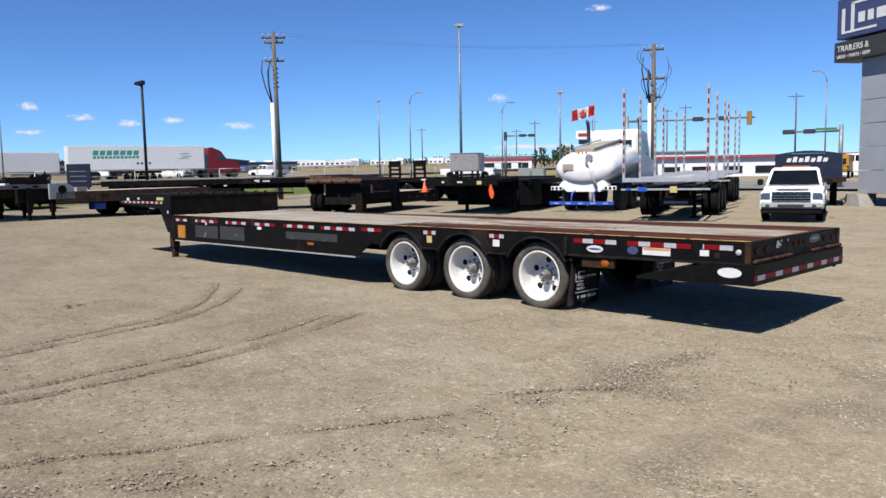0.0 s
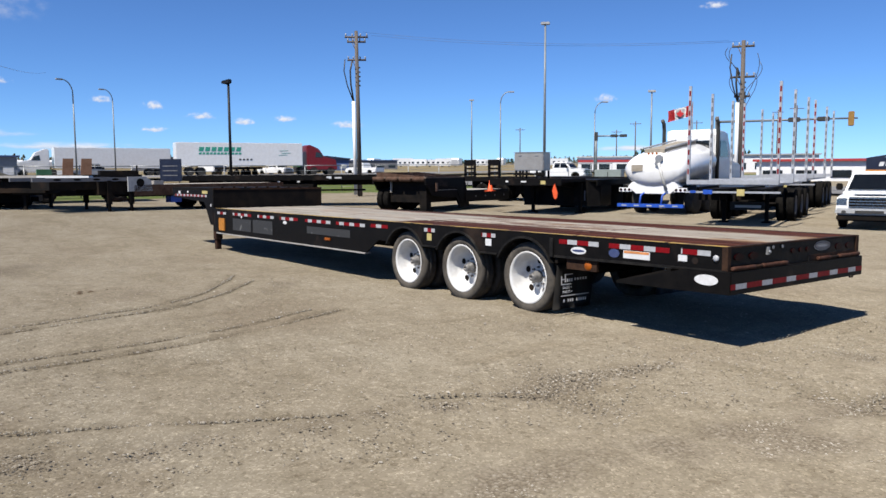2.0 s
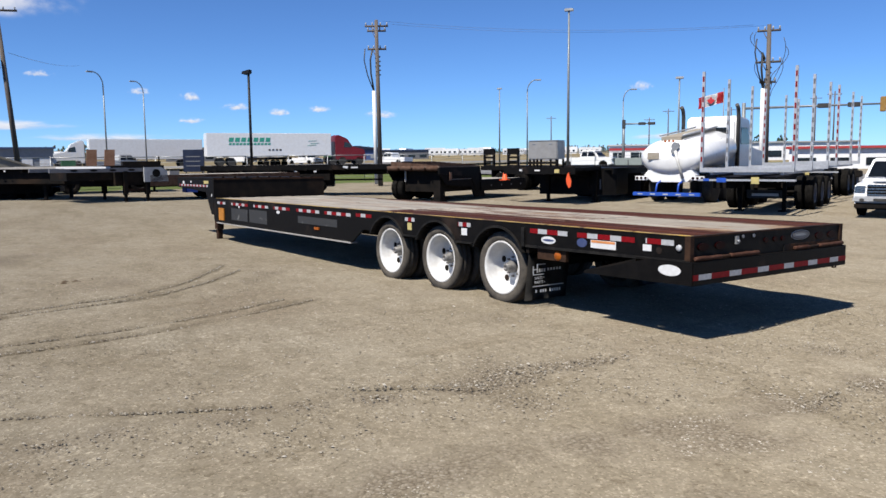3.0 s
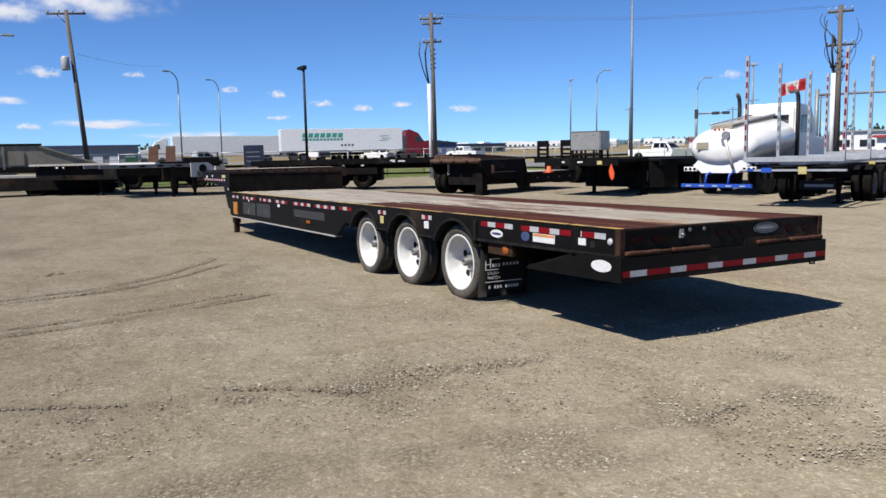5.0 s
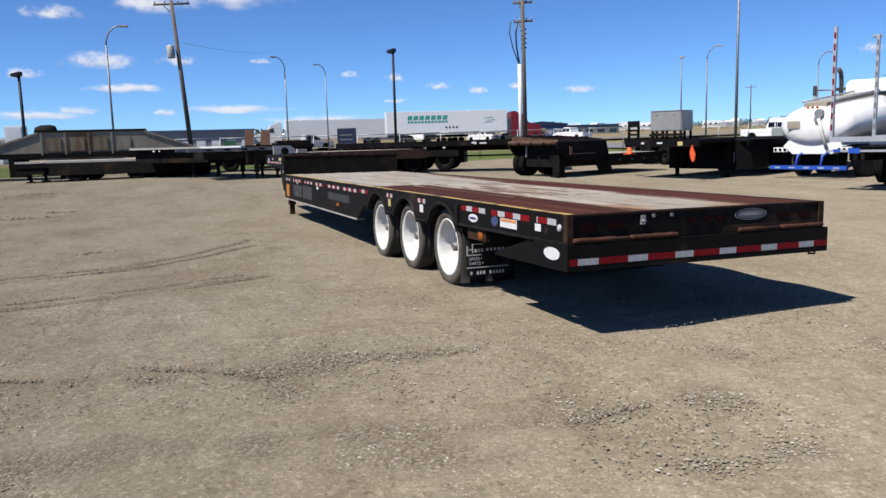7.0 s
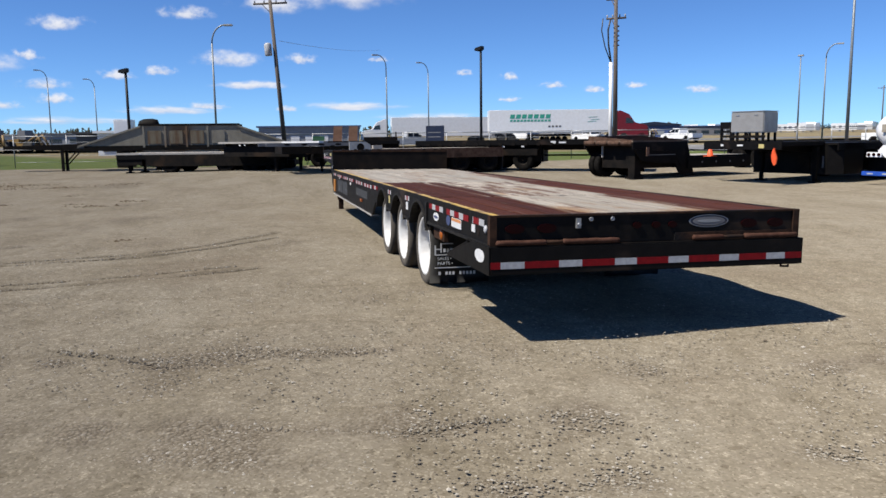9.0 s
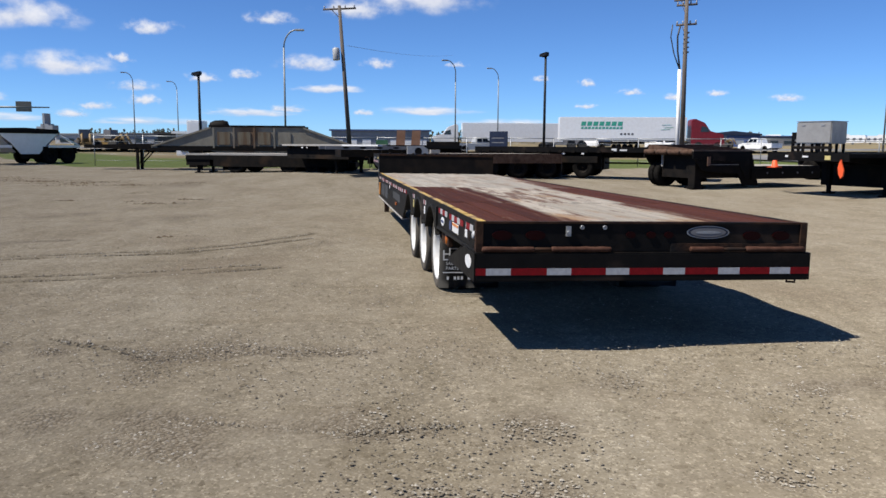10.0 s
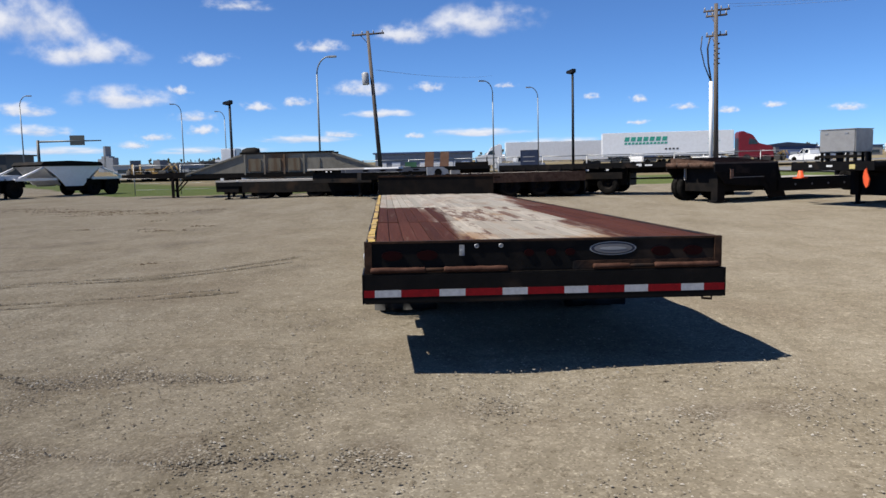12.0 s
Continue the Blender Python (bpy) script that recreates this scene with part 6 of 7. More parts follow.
# ---- pickups and cars ----
def pickup(m, name="pickup_truck", label="white crew-cab pickup truck with a chrome grille", body=WHITE, box_back=True, group=""):
    """A pickup: front towards +x, wheels on z = 0."""
    t = thing(name, label, "pickup truck", m, group)
    lower = [(-2.9, 0.55), (-2.9, 1.12), (-0.55, 1.14), (-0.5, 1.22), (1.25, 1.2), (1.35, 1.12), (2.55, 1.04), (2.72, 0.9), (2.75, 0.5), (2.3, 0.42), (2.2, 0.72), (1.85, 0.92), (1.45, 0.72), (1.35, 0.4), (-1.35, 0.4), (-1.45, 0.72), (-1.8, 0.92), (-2.2, 0.72), (-2.3, 0.45)]
    bm = bmesh.new()
    prism(bm, lower, -0.97, 0.97)
    bmesh.ops.bevel(bm, geom=[e for e in bm.edges if abs(e.verts[0].co.y - e.verts[1].co.y) < 1e-4], offset=0.05, segments=2, affect="EDGES")
    part("body", bm, body, t)
    bm = bmesh.new()
    v = [(-0.6, 1.18), (-0.45, 1.8), (0.75, 1.82), (1.35, 1.18)]
    lo = [bm.verts.new((x, s * (0.93 if z < 1.5 else 0.76), z)) for s in (-1, 1) for x, z in v]
    for f in ((0, 1, 2, 3), (7, 6, 5, 4), (0, 4, 5, 1), (1, 5, 6, 2), (2, 6, 7, 3), (3, 7, 4, 0)):
        bm.faces.new([lo[i] for i in f])
    bmesh.ops.recalc_face_normals(bm, faces=bm.faces)
    bmesh.ops.bevel(bm, geom=list(bm.edges), offset=0.05, segments=2, affect="EDGES")
    part("cab", bm, body, t)
    bm = bmesh.new()
    q = [bm.verts.new(p) for p in ((0.86, -0.7, 1.72), (0.86, 0.7, 1.72), (1.33, 0.82, 1.23), (1.33, -0.82, 1.23))]
    bm.faces.new(q)
    bmesh.ops.solidify(bm, geom=list(bm.faces), thickness=0.02)
    part("windshield", bm, DARK_GLASS, t)
    for s in (-1, 1):
        bm = bmesh.new()
        for x0, x1, x2, x3 in ((-0.4, 0.2, 0.2, -0.33), (0.27, 1.1, 0.72, 0.27)):
            q = [bm.verts.new((x, s * y, z)) for x, y, z in ((x0, 0.93, 1.25), (x1, 0.93, 1.25), (x2, 0.80, 1.7), (x3, 0.80, 1.7))]
            bm.faces.new(q)
        bmesh.ops.solidify(bm, geom=list(bm.faces), thickness=0.015)
        part("side_window", bm, DARK_GLASS, t)
        bm = bmesh.new()
        rbox(bm, 2.6, 2.74, s * 0.79 - 0.17, s * 0.79 + 0.17, 0.72, 0.98, 0.04)
        part("headlight", bm, CHROME, t, "clear headlight")
        bm = bmesh.new()
        rbox(bm, 0.95, 1.1, s * 1.12 - 0.1, s * 1.12 + 0.1, 1.2, 1.42, 0.03)
        part("side_mirror", bm, BLACK_DULL, t)
        for ax in (1.83, -1.82):
            simple_wheel(t, ax, s * 0.86, 0.4, s)
    bm = bmesh.new()
    rbox(bm, 2.66, 2.78, -0.6, 0.6, 0.68, 1.02, 0.02)
    gr = part("grille", bm, BLACK_DULL, t, "chrome-barred grille")
    for z in (0.71, 0.8, 0.89, 0.985):
        bm = bmesh.new()
        box(bm, 2.77, 2.8, -0.6, 0.6, z - 0.02, z + 0.02)
        part("grille_bar", bm, CHROME, gr)
    bm = bmesh.new()
    rbox(bm, 2.6, 2.86, -0.98, 0.98, 0.46, 0.66, 0.05)
    part("front_bumper", bm, GREY_LIGHT, t, "grey front bumper")
    bm = bmesh.new()
    rbox(bm, 2.5, 2.82, -0.94, 0.94, 0.26, 0.455, 0.04)
    part("bumper_valance", bm, BLACK_DULL, t, "black lower valance")
    for s in (-1, 1):
        bm = bmesh.new()
        disc(bm, (2.862, s * 0.72, 0.55), 0.07, 0.05, 12, "x", 0.006)
        part("fog_lamp", bm, POST_DARK, t)
        for ax in (1.83, -1.82):
            bm = bmesh.new()
            ring = [(ax + rr * math.cos(math.pi * k / 12), 0.42 + rr * math.sin(math.pi * k / 12)) for rr, ks in ((0.52, range(13)), (0.44, range(12, -1, -1))) for k in ks]
            prism(bm, ring, min(s * 0.9, s * 1.0), max(s * 0.9, s * 1.0))
            part("wheel_arch", bm, body, t)
    bm = bmesh.new()
    rbox(bm, 1.4, 2.6, -0.5, 0.5, 1.08, 1.16, 0.035)
    part("hood_bulge", bm, body, t)
    bm = bmesh.new()
    box(bm, 2.85, 2.88, -0.4, 0.4, 0.52, 0.6)
    part("plate_bar", bm, POST_DARK, t)
    bm = bmesh.new()
    box(bm, -0.35, 0.3, -0.45, 0.45, 1.82, 1.87)
    if group == "":
        part("roof_beacon", bm, AMBER_DULL, t)
    else:
        bm.free()
    return t


pickup(pose(-8.88, 24.8, gz(-9, 25), 0, 0, -73) @ Matrix.Scale(0.82, 4))

# dark box truck behind the pickup
bt = thing("box_truck", "navy box truck with white script and a rusty flat deck", "truck", pose(-10.85, 31.5, gz(-10.8, 31.5), 0, 0, -72))
bm = bmesh.new()
prism(bm, [(-1.1, 0.85)] + [(-1.1 + 2.2 * k / 10, 1.86 + 0.13 * math.sin(math.pi * k / 10)) for k in range(11)] + [(1.1, 0.85)], -1.2, 1.5, "x")
part("box_body", bm, NAVY, bt)
for k in range(7):
    bm = bmesh.new()
    prism(bm, [(-0.72 + k * 0.2, 1.58), (-0.58 + k * 0.2, 1.58), (-0.54 + k * 0.2, 1.72 + 0.05 * (k % 2)), (-0.68 + k * 0.2, 1.72 + 0.05 * (k % 2))], 1.5, 1.515, "x")
    part("script_bar", bm, STICKER, bt)
bm = bmesh.new()
box(bm, 1.5, 1.8, -1.0, 1.25, 0.85, 1.0)
part("flat_deck", bm, RUST_DARK, bt)
for yy in (-0.85, 0.85):
    simple_wheel(bt, 0.8, yy, 0.45, 1 if yy > 0 else -1)
bm = bmesh.new()
box(bm, 1.5, 1.53, -0.55, 0.55, 1.86, 1.9)
part("roof_band", bm, CHROME, bt)

# ---- pylon sign ----
pylon = thing("pylon_sign", "tall grey panelled pylon with a navy and a black sign box", "sign", pose(-8.68, 31.35, gz(-8, 31), 0, 0, -33))
for k in range(6):
    bm = bmesh.new()
    rbox(bm, 0, 3.4, -0.5, 0.0, 0.45 + k * 0.82, 1.255 + k * 0.82, 0.008)
    part("cladding_panel", bm, GREY_PANEL, pylon)
for x in (0.25, 2.9):
    bm = bmesh.new()
    box(bm, x, x + 0.25, -0.4, -0.15, 0.1, 0.5)
    part("leg", bm, POST_DARK, pylon)
    bm = bmesh.new()
    prism(bm, [(x - 0.45, 0.0), (x - 0.35, 0.42), (x + 0.2, 0.45), (x + 0.35, 0.0)], -0.9, -0.3)
    part("concrete_block", bm, CONCRETE, pylon, "rough pale concrete block")
bm = bmesh.new()
rbox(bm, -1.0, 3.6, -0.75, 0.25, 5.95, 7.35, 0.02)
upper = part("sign_box", bm, STICKER_BLUE, pylon, "navy sign box with white emblem")
bm = bmesh.new()
rbox(bm, -1.05, 3.6, -0.8, 0.25, 5.15, 5.85, 0.02)
lower_box = part("sign_box", bm, POST_DARK, pylon, "black sign box with white letters")
for nm, lim in (("emblem", (-0.75, -0.6, 6.2, 7.0)), ("emblem", (-0.3, -0.15, 6.2, 7.15)), ("emblem", (-0.75, 0.9, 6.12, 6.2)), ("emblem", (-0.3, 3.0, 7.08, 7.16)), ("emblem", (0.05, 0.35, 6.4, 6.75)), ("emblem", (0.5, 0.75, 6.4, 6.75)), ("emblem", (0.9, 1.3, 6.4, 6.75))):
    bm = bmesh.new()
    box(bm, lim[0], lim[1], -0.765, -0.75, lim[2], lim[3])
    part(nm, bm, STICKER, upper)


def lettering(body, m, size, material, parent, name="lettering"):
    cu = bpy.data.curves.new("text", "FONT")
    cu.body, cu.size, cu.extrude = body, size, 0.006
    ob = new("tmp_text", cu)
    me = bpy.data.meshes.new_from_object(ob.evaluated_get(bpy.context.evaluated_depsgraph_get()))
    bpy.data.objects.remove(ob)
    me.transform(m @ Matrix.Rotation(radians(90), 4, "X"))
    me.materials.append(material)
    t = new(name, me)
    t.parent = parent
    return t


lettering("TRAILERS &", Matrix.Translation((-0.88, -0.81, 5.5)), 0.3, STICKER, lower_box)
lettering("SALES \u2022 PARTS \u2022 SERV", Matrix.Translation((-0.88, -0.81, 5.26)), 0.17, STICKER, lower_box)


# ---- poles and street furniture ----
def utility_pole(x, y, height, lean=0.0, conduit=0.0, trafo=False, conduit_r=0.095, arms=((0.0, 0.9),), deg=60, loops=False, label="weathered wooden utility pole with crossarms"):
    t = thing("utility_pole", label, "utility pole", pose(x, y, gz(x, y), 0, 0, 0) @ pose(0, 0, 0, lean, 0, 0), "utility poles")
    bm = bmesh.new()
    rod(bm, (0, 0, 0), (0, 0, height), 0.135, 0.09, 14)
    part("pole", bm, WOOD_POLE, t)
    d = Vector((math.cos(radians(deg)), math.sin(radians(deg)), 0))
    for dz, half in arms:
        bm = bmesh.new()
        c = Vector((0, 0, height - 0.15 - dz))
        side = Vector((-d.y, d.x, 0)) * 0.14
        rod(bm, c - d * half + side, c + d * half + side, 0.055, n=6)
        rod(bm, c - d * half * 0.5 + side, Vector((0, 0, height - 0.7 - dz)) + side * 0.5, 0.02, n=5)
        arm = part("crossarm", bm, WOOD_POLE, t)
        for k in (-0.9, -0.35, 0.35, 0.9):
            bm = bmesh.new()
            p = c + d * half * k + side
            lathe(bm, [(0.05, 0.02), (0.08, 0.045), (0.12, 0.03), (0.15, 0.045), (0.19, 0.02)], "z", 8, p)
            part("insulator", bm, GREY_LIGHT, arm)
    if conduit:
        bm = bmesh.new()
        rod(bm, (-0.1, -0.21, 0.1), (-0.1, -0.21, conduit), conduit_r, conduit_r * 0.95, 14)
        part("conduit", bm, CONDUIT, t, "pale plastic conduit strapped to the pole")
        bm = bmesh.new()
        path_rod(bm, [(-0.1, -0.2, conduit), (-0.12, -0.34, conduit + 0.9), (-0.05, -0.4, conduit + 1.6), (0, -0.3, height - 1.6)], 0.045)
        part("cable", bm, POST_DARK, t)
        bm = bmesh.new()
        path_rod(bm, [(-0.1, -0.22, conduit), (-0.2, -0.5, conduit + 0.8), (-0.26, -0.66, conduit + 1.6), (-0.22, -0.6, conduit + 2.2)], 0.03)
        part("cable", bm, POST_DARK, t)
        for k in range(5):
            bm = bmesh.new()
            rod(bm, (0.04 * (k % 2), -0.12, height - 2.0 - 0.22 * k), (0.05, 0.16, height - 1.9 - 0.24 * k), 0.04, n=8)
            part("cut_out", bm, GREY_BODY if k % 2 else POST_DARK, t)
        for k, (sd, z0, z1, bulge) in enumerate(((1, 1.0, 2.4, 0.85), (1, 0.6, 2.9, 0.7), (-1, 0.3, 1.5, 0.8), (-1, 0.3, 1.7, 0.6), (1, 1.5, 3.2, 0.6), (-1, 1.6, 2.9, 0.55)) if loops else ()):
            bm = bmesh.new()
            pts = []
            for q in np.linspace(0, 1, 9):
                pts.append(Vector((0, 0, height - z0 - q * (z1 - z0))) + d * sd * (0.12 + bulge * math.sin(math.pi * min(1.0, q * 0.8 + 0.25)) * (1 - 0.6 * q)))
            path_rod(bm, pts, 0.014, 6)
            part("cable", bm, POST_DARK, t)
    if trafo:
        bm = bmesh.new()
        lathe(bm, [(0, 0.18), (0.05, 0.2), (0.6, 0.2), (0.66, 0.15), (0.7, 0.001)], "z", 14, (0.0, -0.36, height - 2.9))
        part("transformer", bm, GREY_LIGHT, t, "grey can transformer")
    return t


utility_pole(-35.57, 24.57, 8.8, 0.6, 5.1, arms=((0.15, 0.62), (0.4, 0.5), (1.35, 0.5)), deg=57)
utility_pole(-42.1, 8.05, 8.8, 3.6, 0.0, True, ((0.1, 0.75), (0.95, 0.6)), deg=88, label="leaning wooden utility pole with a grey transformer")
utility_pole(-19.65, 35.6, 7.35, 0.5, 4.5, arms=((0.1, 0.5), (1.5, 0.55), (2.4, 0.35)), deg=35, conduit_r=0.09, loops=True)


def area_lamp(x, y, height, deg=45):
    t = thing("area_lamp", "dark steel yard lamp post with a box head", "lamp post", pose(x, y, gz(x, y), 0, 0, deg), "yard lamps")
    bm = bmesh.new()
    rod(bm, (0, 0, 0), (0, 0, height - 0.1), 0.075, 0.058, 12)
    part("post", bm, POST_BLACK, t)
    bm = bmesh.new()
    prism(bm, [(-0.12, height - 0.12), (-0.12, height + 0.06), (0.3, height - 0.02), (0.34, height - 0.14), (0.1, height - 0.2)], -0.13, 0.13)
    bmesh.ops.bevel(bm, geom=list(bm.edges), offset=0.02, segments=2, affect="EDGES")
    part("lamp_head", bm, POST_BLACK, t)
    return t


area_lamp(-36.45, 17.6, 5.85, 215)
area_lamp(-37.85, 0.6, 4.75, 250)


def street_lamp(x, y, height, reach=0.85, deg=90, label="slender grey street lamp with a curved arm", r=0.075):
    t = thing("street_lamp", label, "street lamp", pose(x, y, gz(x, y), 0, 0, deg), "street lamps")
    bm = bmesh.new()
    rod(bm, (0, 0, 0), (0, 0, height - 1.1), r, r * 0.7, 10)
    pts = [(reach * (1 - math.cos(a)), 0, height - 1.1 + 1.1 * math.sin(a)) for a in np.linspace(0, math.pi / 2, 7)]
    part("post", bm, POST_GREY, t)
    bm = bmesh.new()
    path_rod(bm, pts, r * 0.6)
    part("arm", bm, POST_GREY, t)
    bm = bmesh.new()
    rbox(bm, reach - 0.1, reach + 0.45, -0.12, 0.12, height - 0.08, height + 0.04, 0.03)
    part("lamp_head", bm, GREY_LIGHT, t)
    return t


for x, y, h, dg in ((-95, -15.9, 9.0, -80), (-83.5, -29.5, 9.2, 85), (-107.7, -13.3, 8.9, -85), (-49.7, 60.1, 7.5, 60), (-55.4, 53.1, 8.5, 50), (-68.5, 18.1, 8.55, -80),
                 (-80.6, 24.6, 9.0, -85), (-48.8, 4.1, 8.3, 80), (-24.4, 74.3, 9.2, 180)):
    street_lamp(x, y, h, deg=dg)


def mast(x, y, height, r, label):
    t = thing("lamp_mast", label, "lamp mast", pose(x, y, gz(x, y), 0, 0, 40), "lamp masts")
    bm = bmesh.new()
    rod(bm, (0, 0, 0), (0, 0, height), r, r * 0.55, 10)
    part("post", bm, POST_GREY, t)
    bm = bmesh.new()
    rbox(bm, -0.28, 0.28, -0.12, 0.12, height - 0.05, height + 0.12, 0.03)
    part("lamp_head", bm, GREY_LIGHT, t)


mast(-34.6, 37.8, 10.4, 0.1, "tall slim grey lamp mast")
mast(-35.2, 49.5, 6.85, 0.09, "tall slim grey lamp mast with twin heads")
mast(-69.5, 61.5, 8.95, 0.1, "tall slim grey lamp mast")


def signal(x, y, z, parent, deg, facing=GREY_BODY):
    bm = bmesh.new()
    rbox(bm, -0.18, 0.18, -0.16, 0.16, -0.5, 0.5, 0.03)
    bmesh.ops.transform(bm, matrix=Matrix.Translation((x, y, z)) @ Matrix.Rotation(radians(deg), 4, "Z"), verts=bm.verts)
    h = part("signal_head", bm, facing, parent)
    return h


def signal_mast(x, y, height, arm, deg, heads, label, tone=GREY_BODY, green=None):
    t = thing("traffic_signal", label, "traffic light", pose(x, y, gz(x, y), 0, 0, deg), "traffic signals")
    bm = bmesh.new()
    rod(bm, (0, 0, 0), (0, 0, height + 0.3), 0.13, 0.1, 10)
    part("post", bm, POST_GREY, t)
    bm = bmesh.new()
    rod(bm, (0, 0, height), (arm, 0, height), 0.07, 0.045, 8)
    part("mast_arm", bm, POST_GREY, t)
    for hx, wide in heads:
        bm = bmesh.new()
        if wide:
            rbox(bm, hx - 0.3, hx + 0.3, -0.12, 0.12, height - 0.12, height + 0.12, 0.03)
        else:
            rbox(bm, hx - 0.14, hx + 0.14, -0.12, 0.12, height - 0.4, height + 0.35, 0.03)
        part("signal_head", bm, POST_DARK if wide else tone, t)
    if green is not None:
        bm = bmesh.new()
        box(bm, green - 0.5, green + 0.5, -0.03, 0.03, height - 0.08, height + 0.16)
        part("street_sign", bm, SIGN_GREEN, t)
    return t


signal_mast(-24.2, 40.7, 3.95, 6.9, 26.5, ((6.6, False), (5.3, True), (3.9, True)), "traffic signal on a long grey mast arm", SIGNAL_YELLOW)
signal_mast(-13.7, 44.2, 3.05, 2.6, 198, ((2.5, True), (1.5, True)), "traffic signal on a short grey mast arm", green=0.7)
signal_mast(-44.6, 54.4, 4.0, 2.6, 35, ((2.3, True), (1.5, True), (0.0, False)), "far traffic signal on a grey mast arm", POST_DARK)
gan = thing("overhead_sign", "grey mast arm with a small overhead road sign", "road sign", pose(-80.5, -26.7, gz(-80, -26), 0, 0, 100))
bm = bmesh.new()
rod(bm, (0, 0, 0), (0, 0, 4.5), 0.16, 0.14, 10)
part("post", bm, POST_DARK, gan)
bm = bmesh.new()
rod(bm, (0, 0, 4.35), (6.0, 0, 4.4), 0.11, 0.06, 8)
part("arm", bm, POST_GREY, gan)
bm = bmesh.new()
rbox(bm, 3.0, 4.4, -0.06, 0.06, 3.95, 4.95, 0.03)
part("sign_plate", bm, GLASS_TAN, gan)

# flag
flag = thing("flagpole", "red and white national flag flying on a thin pole", "flag", pose(-43.8, 67.3, gz(-44, 67), 0, 0, 0) @ Matrix.Scale(1.24, 4))
bm = bmesh.new()
rod(bm, (0, 0, 0), (0, 0, 6.0), 0.05, 0.035, 8)
part("pole", bm, POST_GREY, flag)
W = Vector((-1.55, -0.95, -0.35))
for a, b, material in ((0.0, 0.27, RED_BRIGHT), (0.27, 0.73, WHITE_CLOTH), (0.73, 1.0, RED_BRIGHT)):
    bm = bmesh.new()
    rows = []
    for i in range(7):
        f = a + (b - a) * i / 6
        c = Vector((0, 0, 5.75)) + W * f + Vector((0.06 * math.sin(f * 9), -0.09 * math.sin(f * 9), -0.1 * f * f))
        rows.append([bm.verts.new(c - Vector((0, 0, 0.85 * j / 4)) + Vector((0.03 * math.sin(j + f * 6), 0, 0))) for j in range(5)])
    for r0, r1 in zip(rows, rows[1:]):
        for j in range(4):
            bm.faces.new((r0[j], r0[j + 1], r1[j + 1], r1[j])).smooth = True
    bmesh.ops.solidify(bm, geom=list(bm.faces), thickness=0.008)
    part("flag_panel", bm, material, flag)
bm = bmesh.new()
prism(bm, [(-0.3, 0.0), (-0.1, 0.1), (0, 0.3), (0.1, 0.1), (0.3, 0.0), (0.08, -0.26), (-0.08, -0.26)], -0.02, 0.02)
leaf = part("flag_leaf", bm, RED_BRIGHT, flag)
leaf.matrix_basis = pose(-0.74, -0.55, 5.12, 0, 0, 31)


# ---- yard board and fence ----
board = thing("notice_board", "dark navy notice board on two posts by the fence", "sign", pose(-41.3, 16.3, gz(-41, 16), 0, 0, 42))
bm = bmesh.new()
rbox(bm, -0.62, 0.62, -0.03, 0.03, 0.85, 2.05, 0.01)
part("panel", bm, NAVY, board)
for k in range(3):
    bm = bmesh.new()
    box(bm, -0.45, 0.4, -0.036, -0.031, 1.15 + k * 0.25, 1.2 + k * 0.25)
    part("print_bar", bm, GREY_BODY, board)
for x in (-0.5, 0.46):
    bm = bmesh.new()
    box(bm, x, x + 0.05, -0.02, 0.02, 0.0, 0.86)
    part("post", bm, POST_DARK, board)

fence = thing("yard_fence", "galvanized steel rail fence along the yard edge", "fence", pose(0, 0, 0))
prev = None
for k in range(24):
    y = -6 + k * 2.6
    x = -43.4 + 0.02 * y
    p = Vector((x, y, gz(x, y)))
    bm = bmesh.new()
    rod(bm, p, p + Vector((0, 0, 1.72)), 0.026, n=8)
    part("post", bm, STEEL, fence)
    if prev is not None:
        bm = bmesh.new()
        rod(bm, prev + Vector((0, 0, 1.66)), p + Vector((0, 0, 1.66)), 0.024, n=8)
        part("top_rail", bm, STEEL, fence)
        bm = bmesh.new()
        for j in range(4):
            rod(bm, prev + Vector((0, 0, 0.3 + 0.35 * j)), p + Vector((0, 0, 0.3 + 0.35 * j)), 0.008, n=4)
        part("wire", bm, STEEL, fence)
    prev = p


# small roadside sign and a signal on its own post
rs = thing("roadside_sign", "small white, red and blue roadside sign on a post", "sign", pose(-33.48, 50.15, gz(-33.5, 50), 0, 0, 34))
bm = bmesh.new()
rod(bm, (0, 0, 0), (0, 0, 3.0), 0.06, n=8)
part("post", bm, POST_GREY, rs)
for z0, z1, w, material in ((3.3, 3.95, 0.62, WHITE), (2.95, 3.28, 0.42, NAVY), (3.5, 3.75, 0.45, RED_STRIPE)):
    bm = bmesh.new()
    d = 0.09 if material is RED_STRIPE else 0.07
    rbox(bm, -w, w, -d, d, z0, z1, 0.02)
    part("sign_panel", bm, material, rs)
sp = thing("traffic_signal", "yellow traffic signal head on its own post", "traffic light", pose(-28.75, 41.28, gz(-28.7, 41), 0, 0, 35), "traffic signals")
bm = bmesh.new()
rod(bm, (0, 0, 0), (0, 0, 1.9), 0.05, n=8)
part("post", bm, POST_GREY, sp)
bm = bmesh.new()
rbox(bm, -0.15, 0.15, -0.12, 0.12, 1.85, 2.65, 0.03)
part("signal_head", bm, SIGNAL_YELLOW, sp)
for z in (2.02, 2.25, 2.48):
    bm = bmesh.new()
    disc(bm, (0, -0.13, z), 0.09, 0.09, 12, "y", 0.015)
    part("signal_lens", bm, POST_DARK, sp)


